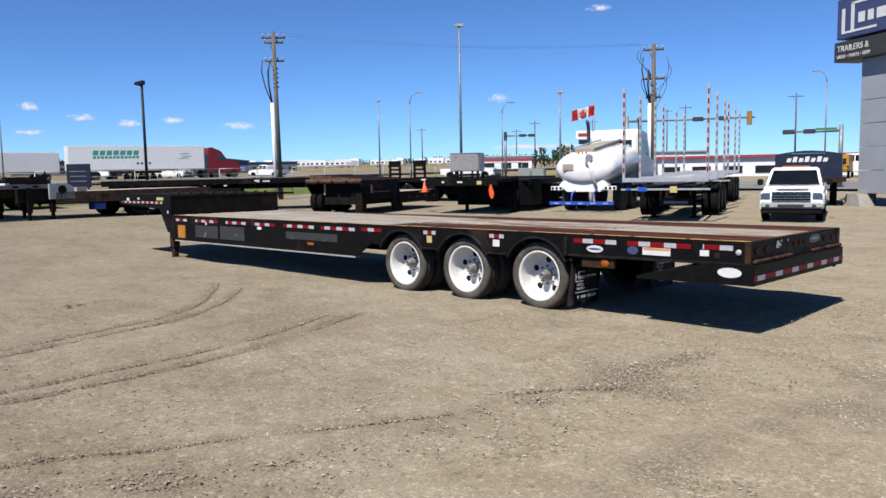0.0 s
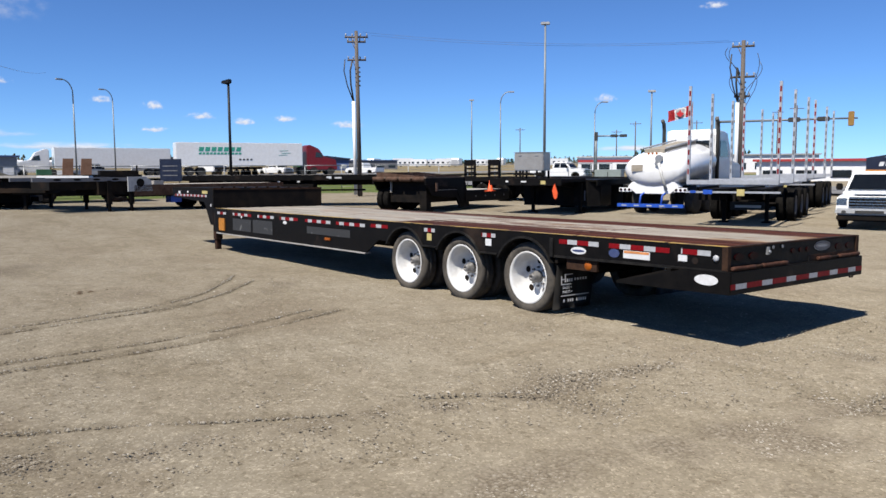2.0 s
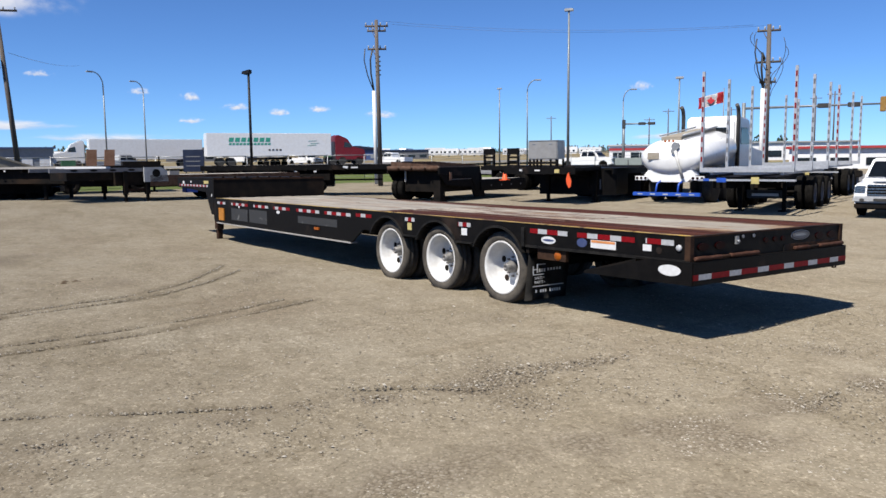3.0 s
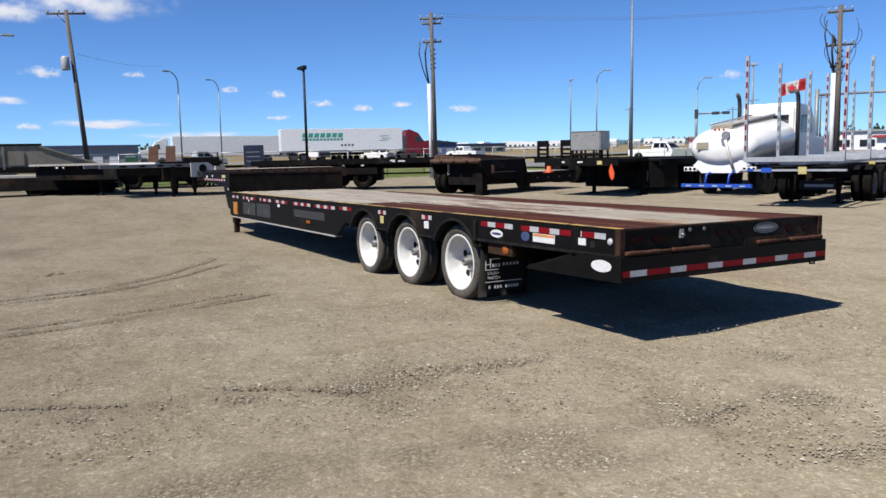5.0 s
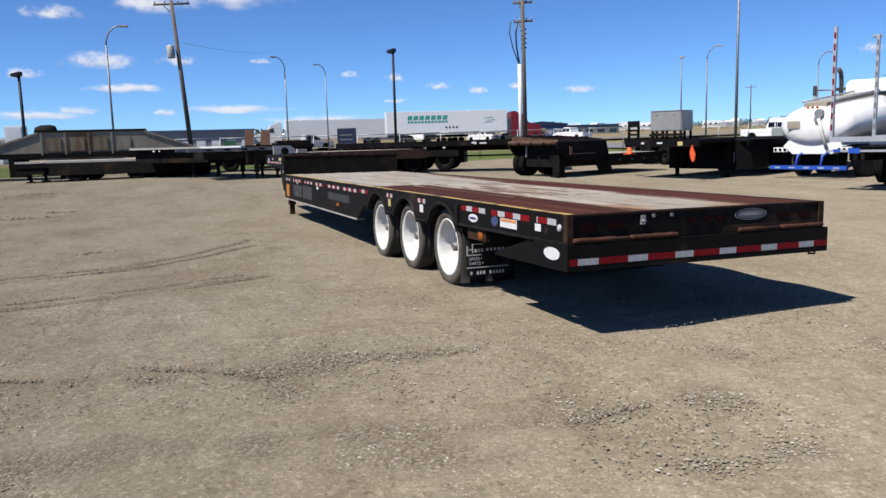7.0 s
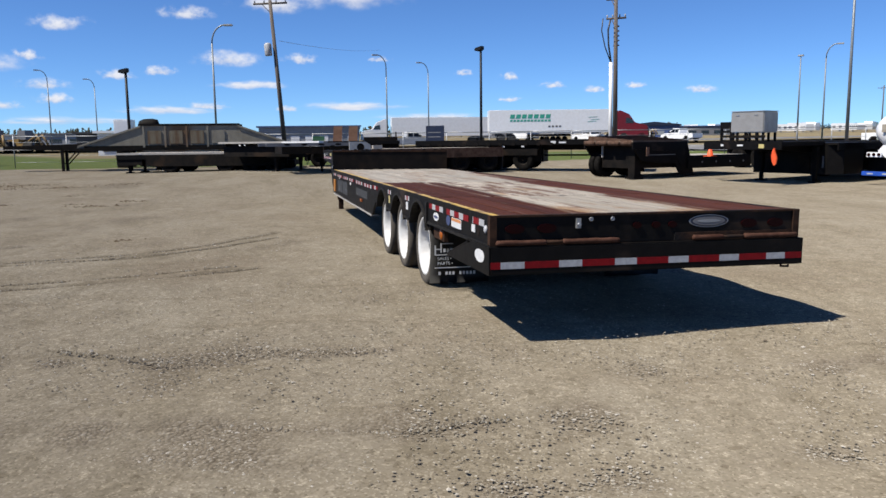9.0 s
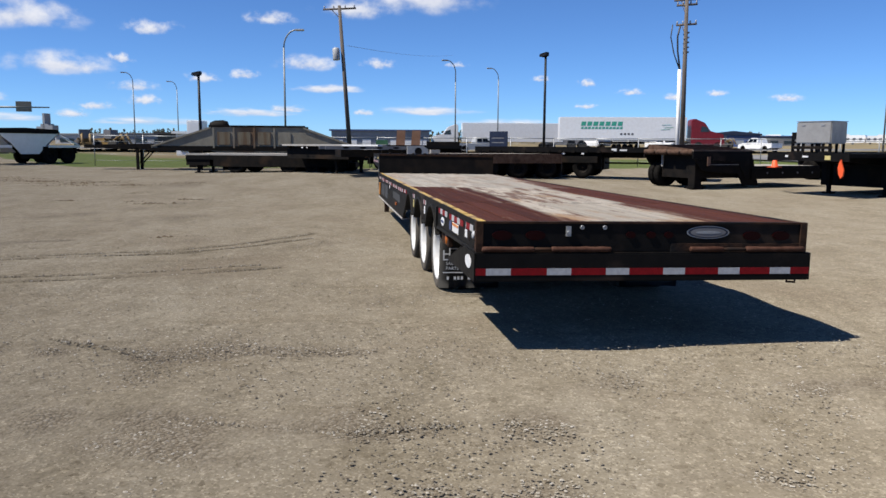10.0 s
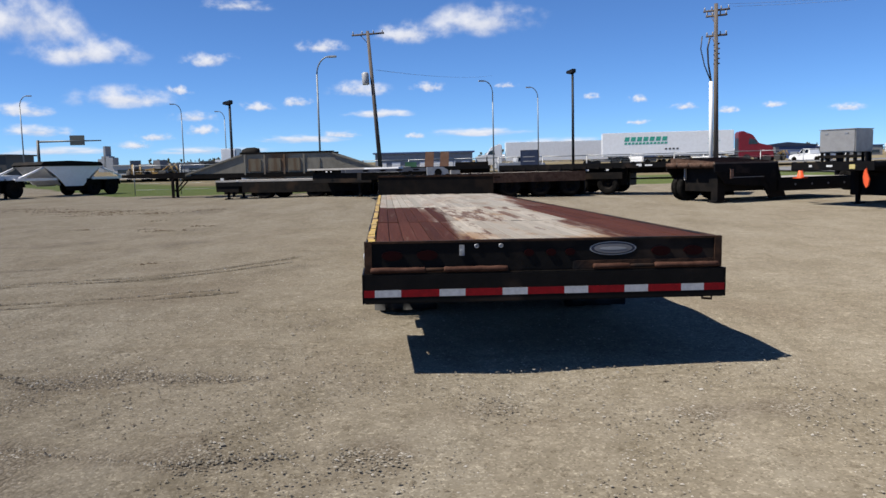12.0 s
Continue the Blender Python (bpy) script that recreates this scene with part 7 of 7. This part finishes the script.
# ---- far vehicles and buildings ----
def rv(x, y, deg, length, height, label="white travel trailer parked in a distant row"):
    t = thing("travel_trailer", label, "travel trailer", at_yard(x, y, deg), "distant travel trailers")
    bm = bmesh.new()
    prism(bm, [(0, 0.5), (0, height * 0.9), (0.3, height), (length - 0.3, height), (length, height * 0.8), (length - 0.4, 0.6)], -1.2, 1.2)
    part("body", bm, WHITE, t)
    for k in range(max(2, int(length / 2))):
        bm = bmesh.new()
        box(bm, 0.6 + k * 1.9, 1.5 + k * 1.9, -1.22, -1.2, 1.4, 2.1)
        part("window", bm, DARK_GLASS, t)
    for y2 in (-1.22, 1.2):
        bm = bmesh.new()
        box(bm, 0.05, length - 0.45, y2, y2 + 0.02, 0.9, 1.1)
        part("stripe", bm, GREY_BODY, t)
    bm = bmesh.new()
    rod(bm, (length * 0.4, -1.15, 0.36), (length * 0.4, -0.9, 0.36), 0.36, n=12)
    part("wheel", bm, RUBBER, t)
    return t


rng = random.Random(21)
az = 9.0
while az < 46:
    a = radians(az)
    d = 285 + rng.uniform(-12, 12) + 0.5 * az
    ln = rng.uniform(6, 10)
    rv(-d * math.cos(a), 7 + d * math.sin(a), 90 - az + rng.uniform(-12, 12) if rng.random() < 0.45 else rng.uniform(-20, 20) - az, ln, rng.uniform(2.7, 3.5))
    az += rng.uniform(0.7, 1.35) if not 27 < az < 29 else 2.5


def building(name, label, x, y, deg, w, d, h, wall, roof, windows=0, stripe=None, gable=0.0, glass=DARK_GLASS):
    t = thing(name, label, "building", at_yard(x, y, deg))
    bm = bmesh.new()
    box(bm, 0, w, 0, d, 0, h)
    part("wall", bm, wall, t)
    bm = bmesh.new()
    if gable:
        prism(bm, [(-0.4, h), (-0.4, h + 0.25), (w / 2, h + gable), (w + 0.4, h + 0.25), (w + 0.4, h)], -0.4, d + 0.4)
    else:
        box(bm, -0.3, w + 0.3, -0.3, d + 0.3, h, h + 0.2)
    part("roof", bm, roof, t)
    if stripe is not None:
        bm = bmesh.new()
        box(bm, 0, w, -0.06, 0, h * 0.68, h * 0.84)
        part("stripe", bm, stripe, t)
    for k in range(windows):
        bm = bmesh.new()
        x0 = w * (k + 0.2) / windows
        box(bm, x0, x0 + 0.6 * w / windows, -0.05, 0, h * 0.18, h * 0.55)
        part("window", bm, glass, t)
    return t


building("warehouse", "distant blue metal-clad building with a pitched roof", -165, 90.5, 60, 11, 14, 2.6, ROOF_BLUE, NAVY, 4, None, 0.9, ROOF_GREY)
building("dealership_building", "distant grey and white dealership building with a flat roof", -107.5, 7.0, 86, 13.5, 16, 2.6, ROOF_GREY, ROOF_BLUE, 7, None, glass=WHITE)
building("service_station", "distant white building with a red band", -92.5, 105.5, 40, 9.0, 9, 2.5, WHITE, WHITE_DIRTY, 3, RED_STRIPE)
building("shop_building", "long low white building with a red roof edge", -36.5, 66.3, 25, 24, 10, 1.7, WHITE, RED_STRIPE, 9)
building("warehouse", "distant pale warehouse with a low roof", -169, -49, 80, 10, 14, 1.9, WHITE_DIRTY, GREY_LIGHT, 2)
building("warehouse", "distant grey warehouse with a low roof", -172, -38.5, 80, 12, 14, 2.1, ROOF_GREY, GREY_BODY, 3)
building("shed", "distant dark metal shed", -106.5, -45.5, 80, 4, 6, 3.4, POST_DARK, POST_DARK, 1)
building("shed", "distant dark storage box", -86, -11.5, 85, 2.3, 2.4, 1.9, POST_DARK, POST_DARK, 1)
building("shed", "distant white storage container", -70, -6.6, 85, 2.0, 2.4, 1.9, WHITE, WHITE, 1)
building("warehouse", "distant brown-roofed building among parked trailers", -190, 116, 60, 16, 8, 2.4, GREY_BODY, ROOF_BLUE, 5)
building("warehouse", "distant dark low building", -200, 62, 70, 12, 8, 3.2, GREY_BODY, POST_DARK, 4)
building("shop_building", "distant flat-roofed service building", -70, 110, 35, 16, 9, 2.6, WHITE, GREY_LIGHT, 5)

elev = thing("grain_elevator", "distant grey grain elevator with a tall leg tower", "grain elevator", at_yard(-281, -90, 70))
for x0, x1, z in ((0, 3.0, 5.5), (0.9, 1.7, 9.0), (-1.6, 0.0, 4.6), (3.0, 4.6, 5.0)):
    bm = bmesh.new()
    box(bm, x0, x1, 0, 3, 0, z)
    part("bin", bm, ROOF_GREY, elev)


def loader(x, y, deg, tone, label):
    t = thing("wheel_loader", label, "machine", at_yard(x, y, deg) @ Matrix.Scale(0.8, 4), "distant machines")
    bm = bmesh.new()
    prism(bm, [(-2.2, 0.9), (-2.2, 1.7), (-0.4, 1.8), (-0.4, 1.2), (1.2, 1.1), (1.2, 0.8)], -0.9, 0.9)
    part("body", bm, tone, t)
    bm = bmesh.new()
    prism(bm, [(-0.8, 1.7), (-0.7, 2.9), (0.5, 2.9), (0.6, 1.7)], -0.7, 0.7)
    part("cab", bm, GREY_BODY, t)
    bm = bmesh.new()
    path_rod(bm, [(0.8, 0.5, 1.4), (2.2, 0.5, 2.2), (3.0, 0.5, 1.0)], 0.16)
    path_rod(bm, [(0.8, -0.5, 1.4), (2.2, -0.5, 2.2), (3.0, -0.5, 1.0)], 0.16)
    part("boom", bm, tone, t)
    for ax in (-1.5, 1.2):
        for s in (-1, 1):
            bm = bmesh.new()
            rod(bm, (ax, s * 0.75, 0.75), (ax, s * 1.2, 0.75), 0.75, n=16)
            part("wheel", bm, RUBBER, t)


loader(-89, -17, 60, MACHINE_YELLOW, "distant yellow wheel loader")
loader(-88, -19.5, 20, MACHINE_YELLOW, "distant muddy yellow machine")
loader(-131, 72.5, 50, MACHINE_GREEN, "distant green machine with a raised arm")
loader(-130, 76, 30, MACHINE_YELLOW, "distant yellow machine among brush")


# highway trucks
def highway_truck(m, cab_tone, label):
    t = thing("semi_truck", label, "truck", m, "highway trucks")
    z = 0.2
    bm = bmesh.new()
    rbox(bm, 0, 15.4, -1.28, 1.28, z + 1.1, z + 3.95, 0.04)
    tr = part("van_trailer", bm, WHITE, t, "white van trailer")
    bm = bmesh.new()
    box(bm, 0.1, 15.3, -1.3, -1.28, z + 1.1, z + 1.2)
    part("lower_rail", bm, STEEL, tr)
    bm = bmesh.new()
    prism(bm, [(16.0, z + 0.6), (16.0, z + 3.6), (16.4, z + 3.8), (17.6, z + 3.3), (18.3, z + 2.3), (19.9, z + 1.9), (20.1, z + 0.6)], -1.15, 1.15)
    bmesh.ops.bevel(bm, geom=list(bm.edges), offset=0.08, segments=2, affect="EDGES")
    part("cab", bm, cab_tone, t)
    for s in (-1, 1):
        bm = bmesh.new()
        prism(bm, [(17.1, z + 2.2), (17.2, z + 2.9), (17.9, z + 2.7), (18.2, z + 2.2)], s * 1.155, s * 1.165)
        part("side_window", bm, DARK_GLASS, t)
    for ax in (1.6, 2.9, 15.6, 16.9, 19.2):
        for s in (-1, 1):
            bm = bmesh.new()
            rod(bm, (ax, s * 0.85, z + 0.5), (ax, s * 1.15, z + 0.5), 0.5, n=16)
            part("wheel", bm, RUBBER, t)
    return t


tk = highway_truck(pose(-93.5, 35.1, gz(-93.5, 35.1) + 0.16, 0, 0, 78), RED, "white semi trailer with green print and a red tractor")
for k in range(7):
    bm = bmesh.new()
    prism(bm, [(2.6 + k * 0.74, 3.1), (3.15 + k * 0.74, 3.1), (3.25 + k * 0.74, 3.6), (2.7 + k * 0.74, 3.6)], -1.3, -1.285)
    part("print_block", bm, GREEN, tk.children[0])
for k in range(12):
    bm = bmesh.new()
    prism(bm, [(2.6 + k * 0.43, 2.72), (2.9 + k * 0.43, 2.72), (2.96 + k * 0.43, 2.95), (2.66 + k * 0.43, 2.95)], -1.3, -1.285)
    part("print_bar", bm, GREEN, tk.children[0])
for a0, z0 in ((12.4, 3.15), (12.7, 2.85), (12.3, 2.6)):
    bm = bmesh.new()
    prism(bm, [(a0, z0), (a0 + 1.1, z0 + 0.06), (a0 + 1.12, z0 + 0.1), (a0 + 0.02, z0 + 0.04)], -1.3, -1.285)
    part("print_bar", bm, GREEN, tk.children[0])
for k in range(4):
    bm = bmesh.new()
    box(bm, 7.4 + k * 0.45, 7.65 + k * 0.45, -1.3, -1.285, 2.0, 2.2)
    part("print_bar", bm, POST_DARK, tk.children[0])
highway_truck(pose(-115.8, 42.1, gz(-115.8, 42.1) - 0.19, 0, 0, 265), WHITE, "plain white semi truck on the highway")

pickup(at_yard(-86, 23.5, 95), "pickup_truck", "silver pickup truck on the street beyond the fence", GREY_LIGHT, group="distant cars")
pickup(at_yard(-104, 53.5, 17), "pickup_truck", "white pickup truck on the far street", WHITE, group="distant cars")
pickup(at_yard(-94, 62.3, 197), "pickup_truck", "white work pickup on the far street", WHITE, group="distant cars")
fb = thing("flatbed_truck", "white tractor with an empty dark flatbed on the far street", "truck", at_yard(-97.5, 43.3, 197), "highway trucks")
bm = bmesh.new()
prism(bm, [(1.2, 0.7), (1.2, 2.9), (1.5, 3.1), (2.6, 2.9), (3.0, 2.0), (4.4, 1.8), (4.5, 0.7)], -1.1, 1.1)
bmesh.ops.bevel(bm, geom=list(bm.edges), offset=0.08, segments=2, affect="EDGES")
part("cab", bm, WHITE, fb)
for sd in (-1, 1):
    bm = bmesh.new()
    prism(bm, [(1.9, 1.9), (1.9, 2.6), (2.5, 2.6), (2.8, 1.9)], sd * 1.105, sd * 1.115)
    part("side_window", bm, DARK_GLASS, fb)
    for ax in (-4.3, -3.0, 0.4, 3.6):
        simple_wheel(fb, ax, sd * 0.95, 0.5, sd)
bm = bmesh.new()
rbox(bm, -5.5, 0.9, -1.2, 1.2, 1.0, 1.3, 0.03)
part("flatbed", bm, BLACK_DULL, fb)
pickup(at_yard(-52, 58.0, 20), "pickup_truck", "white pickup by the side street", WHITE, group="distant cars")
pickup(at_yard(-19.6, 66.0, 10), "pickup_truck", "white pickup on the side street", WHITE, group="distant cars")
bus = thing("school_bus", "orange school bus parked beyond the side street", "bus", at_yard(-20.2, 66.0, 100) @ Matrix.Scale(0.6, 4))
bm = bmesh.new()
rbox(bm, -6.0, 0, -1.2, 1.2, 0.7, 2.9, 0.15)
part("body", bm, SCHOOL_ORANGE, bus)
bm = bmesh.new()
box(bm, -6.02, -6.0, -0.95, 0.95, 1.7, 2.4)
part("rear_window", bm, DARK_GLASS, bus)
for z in (1.0, 1.45):
    bm = bmesh.new()
    box(bm, -6.02, 0.0, -1.22, 1.22, z, z + 0.07)
    part("rub_rail", bm, POST_DARK, bus)
for xx in (-4.6, -1.0):
    for yy in (-1.05, 1.05):
        simple_wheel(bus, xx, yy, 0.48, 1 if yy > 0 else -1)


# ---- trees on the skyline ----
def tree_line(name, spans, label, material, tall, seed):
    """Distant bare and leafy trees as one mass of small clumps over thin trunks."""
    rng = random.Random(seed)
    verts, faces = [], []
    for a0, a1, d0 in spans:
        az = a0
        while az < a1:
            d = d0 * rng.uniform(0.92, 1.08)
            x, y = -d * math.cos(radians(az)), 7 + d * math.sin(radians(az))
            g, h = gz(x, y), tall * rng.uniform(0.45, 1.1)
            for k in range(30):
                f = rng.random()
                c = Vector((x, y, g + h * (0.2 + 0.8 * f))) + Vector((rng.gauss(0, 1), rng.gauss(0, 1), 0)) * h * 0.16 * (1.15 - f)
                s = h * rng.uniform(0.03, 0.09)
                n0 = len(verts)
                for q in ((1, 0, 0), (-1, 0, 0), (0, 1, 0), (0, -1, 0), (0, 0, 1.3), (0, 0, -1.3)):
                    verts.append(tuple(c + Vector(q) * s * rng.uniform(0.6, 1.3)))
                faces += [(n0 + i, n0 + j, n0 + k2) for i, j, k2 in ((0, 2, 4), (2, 1, 4), (1, 3, 4), (3, 0, 4), (2, 0, 5), (1, 2, 5), (3, 1, 5), (0, 3, 5))]
            n0 = len(verts)
            for q in ((0.02, 0.02, 0), (-0.02, 0.02, 0), (0, -0.03, 0), (0, 0, 0.85)):
                verts.append((x + q[0] * h, y + q[1] * h, g + q[2] * h))
            faces += [(n0, n0 + 1, n0 + 3), (n0 + 1, n0 + 2, n0 + 3), (n0 + 2, n0, n0 + 3)]
            az += rng.uniform(0.06, 0.2) * 300 / d0
    me = bpy.data.meshes.new(name)
    me.from_pydata(verts, [], faces)
    me.materials.append(material)
    return tagged(new(name, me), label, "trees", kind="stuff")


tree_line("far_trees", ((7, 21, 330), (24, 30, 420), (-16, -3, 420), (44, 60, 500)), "distant bare trees along the skyline", LEAF, 5.0, 4)
tree_line("far_evergreens", ((50.5, 54, 170), (57, 59, 200), (-26, -18, 500), (30, 44, 700)), "distant dark evergreens on the skyline", EVERGREEN, 4.5, 9)

# far line poles
for x, y, h in ((-120, 118, 9), (-100, 125, 8), (-90, 118, 9), (-82, 125, 9), (-75, 140, 11), (-60, 118, 10), (-40, 110, 10)):
    utility_pole(x, y, h, arms=((0.3, 1.0),), deg=40, label="distant wooden utility pole")


# overhead wires
def wire(a, b, sag, r=0.006, material=POST_DARK):
    bm = bmesh.new()
    a, b = Vector(a), Vector(b)
    pts = [a.lerp(b, t) - Vector((0, 0, 4 * sag * t * (1 - t))) for t in np.linspace(0, 1, 13)]
    path_rod(bm, pts, r, 4)
    return tagged(part("overhead_wire", bm, material), "thin overhead power wire between utility poles", "wire", "overhead wires")


wire((-35.6, 24.9, 9.0), (-20.2, 35.2, 7.55), 0.35)
wire((-35.2, 25.2, 8.8), (-19.9, 35.5, 7.5), 0.35)
wire((-42.1, 7.9, 6.9), (-96.0, 22.0, 12.6), 0.3, 0.012, STEEL)


# ---- clouds: a soft backdrop far beyond the skyline ----
def cloud_material():
    m = bpy.data.materials.new("cloud")
    m.use_nodes = True
    nt = m.node_tree
    nt.nodes.clear()
    tc = nt.nodes.new("ShaderNodeTexCoord")
    oi = nt.nodes.new("ShaderNodeObjectInfo")
    sep = nt.nodes.new("ShaderNodeSeparateXYZ")
    nt.links.new(tc.outputs["Object"], sep.inputs[0])

    def op(kind, a, b=None):
        x = nt.nodes.new("ShaderNodeMath")
        x.operation = kind
        for s, v in zip(x.inputs, (a, b)):
            if v is None:
                continue
            if hasattr(v, "links"):
                nt.links.new(v, s)
            else:
                s.default_value = v
        return x.outputs[0]

    low = op("MAXIMUM", sep.outputs[1], op("MULTIPLY", sep.outputs[1], -1.7))
    shape = op("SQRT", op("ADD", op("POWER", sep.outputs[0], 2.0), op("POWER", low, 2.0)))
    shift = nt.nodes.new("ShaderNodeVectorMath")
    shift.operation = "MULTIPLY_ADD"
    shift.inputs[1].default_value = (2.4, 1.1, 1)
    nt.links.new(tc.outputs["Object"], shift.inputs[0])
    nt.links.new(oi.outputs["Location"], shift.inputs[2])
    n1 = nt.nodes.new("ShaderNodeTexNoise")
    n1.inputs["Scale"].default_value, n1.inputs["Detail"].default_value, n1.inputs["Roughness"].default_value = 1.1, 7, 0.55
    nt.links.new(shift.outputs[0], n1.inputs["Vector"])
    body = op("SUBTRACT", op("ADD", op("MULTIPLY", n1.outputs["Fac"], 1.9), -0.18), op("MULTIPLY", shape, 1.0))
    ramp = nt.nodes.new("ShaderNodeMapRange")
    ramp.interpolation_type = "SMOOTHSTEP"
    ramp.inputs[1].default_value, ramp.inputs[2].default_value = -0.1, 0.85
    nt.links.new(body, ramp.inputs[0])
    edge = nt.nodes.new("ShaderNodeMapRange")
    edge.interpolation_type = "SMOOTHSTEP"
    edge.inputs[1].default_value, edge.inputs[2].default_value = 1.0, 0.55
    nt.links.new(shape, edge.inputs[0])
    fac = op("MULTIPLY", op("MULTIPLY", ramp.outputs[0], edge.outputs[0]), 0.95)
    # painted shading: greyer bases and paler tops, given off as the clouds' own glow
    col = nt.nodes.new("ShaderNodeValToRGB")
    col.color_ramp.elements[0].position, col.color_ramp.elements[1].position = 0.2, 0.62
    col.color_ramp.elements[0].color, col.color_ramp.elements[1].color = (0.36, 0.39, 0.48, 1), (0.54, 0.55, 0.59, 1)
    nt.links.new(op("ADD", op("MULTIPLY", sep.outputs[1], 0.5), op("MULTIPLY", n1.outputs["Fac"], 0.9)), col.inputs[0])
    em = nt.nodes.new("ShaderNodeEmission")
    nt.links.new(col.outputs[0], em.inputs[0])
    tr = nt.nodes.new("ShaderNodeBsdfTransparent")
    mx = nt.nodes.new("ShaderNodeMixShader")
    nt.links.new(fac, mx.inputs[0])
    nt.links.new(tr.outputs[0], mx.inputs[1])
    nt.links.new(em.outputs[0], mx.inputs[2])
    out = nt.nodes.new("ShaderNodeOutputMaterial")
    nt.links.new(mx.outputs[0], out.inputs[0])
    return m


CLOUD = cloud_material()
FAR = 3200.0
for az, el, ha, hv in ((-157.1, 9.6, 4.4, 2.1), (-160.5, 7.9, 3.9, 1.3), (-162.5, 5.0, 3.6, 1.0), (-168.3, 7.6, 2.0, 0.7), (-176, 8.6, 1.9, 0.6), (178, 9.35, 2.9, 1.0), (172.4, 10.05, 4.7, 1.5),
                       (-178.5, 5.6, 2.3, 0.75), (176.5, 5.7, 1.3, 0.5), (-174.1, 4.8, 1.2, 0.45), (-171.4, 4.5, 1.4, 0.45), (-170.4, 11.3, 2.5, 0.6), (-167, 3.8, 1.7, 0.5), (-167.6, 2.9, 1.3, 0.5),
                       (-166.1, 5.6, 1.1, 0.45), (-164.5, 2.5, 1.3, 0.4), (-163.2, 1.95, 1.7, 0.4), (-156.6, 4.2, 2.1, 0.6), (170.9, 5.7, 0.9, 0.3), (164.9, 4.7, 0.75, 0.3), (158.5, 3.75, 1.1, 0.3),
                       (155.7, 3.4, 0.9, 0.3), (-157.2, 2.9, 2.5, 0.5), (-177, 2.5, 1.7, 0.35), (177.5, 2.3, 0.9, 0.3), (161.6, 2.8, 1.0, 0.25), (148.5, 3.2, 1.2, 0.35), (152.9, 3.6, 0.85, 0.3),
                       (161.6, 4.4, 0.75, 0.4), (130, 4.9, 0.75, 0.4), (122.9, 10.8, 0.9, 0.3), (-158, 1.6, 4.5, 0.4), (-168, 1.5, 4.5, 0.35), (-174.5, 2.2, 3.5, 0.4), (173, 2.4, 4.0, 0.4),
                       (167, 1.6, 4.5, 0.35), (127, 1.4, 4.0, 0.3), (-180, 3.9, 2.5, 0.4)):
    d = Vector((math.cos(radians(az)) * math.cos(radians(el)), math.sin(radians(az)) * math.cos(radians(el)), math.sin(radians(el))))
    bm = bmesh.new()
    grid = [[bm.verts.new((-1 + 2 * i / 4, -1 + 2 * j / 4, -0.04 * ((i - 2) ** 2 + (j - 2) ** 2))) for i in range(5)] for j in range(5)]
    for r0, r1 in zip(grid, grid[1:]):
        for i in range(4):
            bm.faces.new((r0[i], r0[i + 1], r1[i + 1], r1[i]))
    c = part("cloud", bm, CLOUD)
    tagged(c, "soft white cumulus cloud low in the sky", "cloud", "clouds", "structure")
    c.matrix_world = look(d * FAR, (0, 0, 0)) @ Matrix.Rotation(math.pi, 4, "Y") @ Matrix.Diagonal((FAR * radians(1.3 * ha), FAR * radians(1.35 * hv), 1, 1))
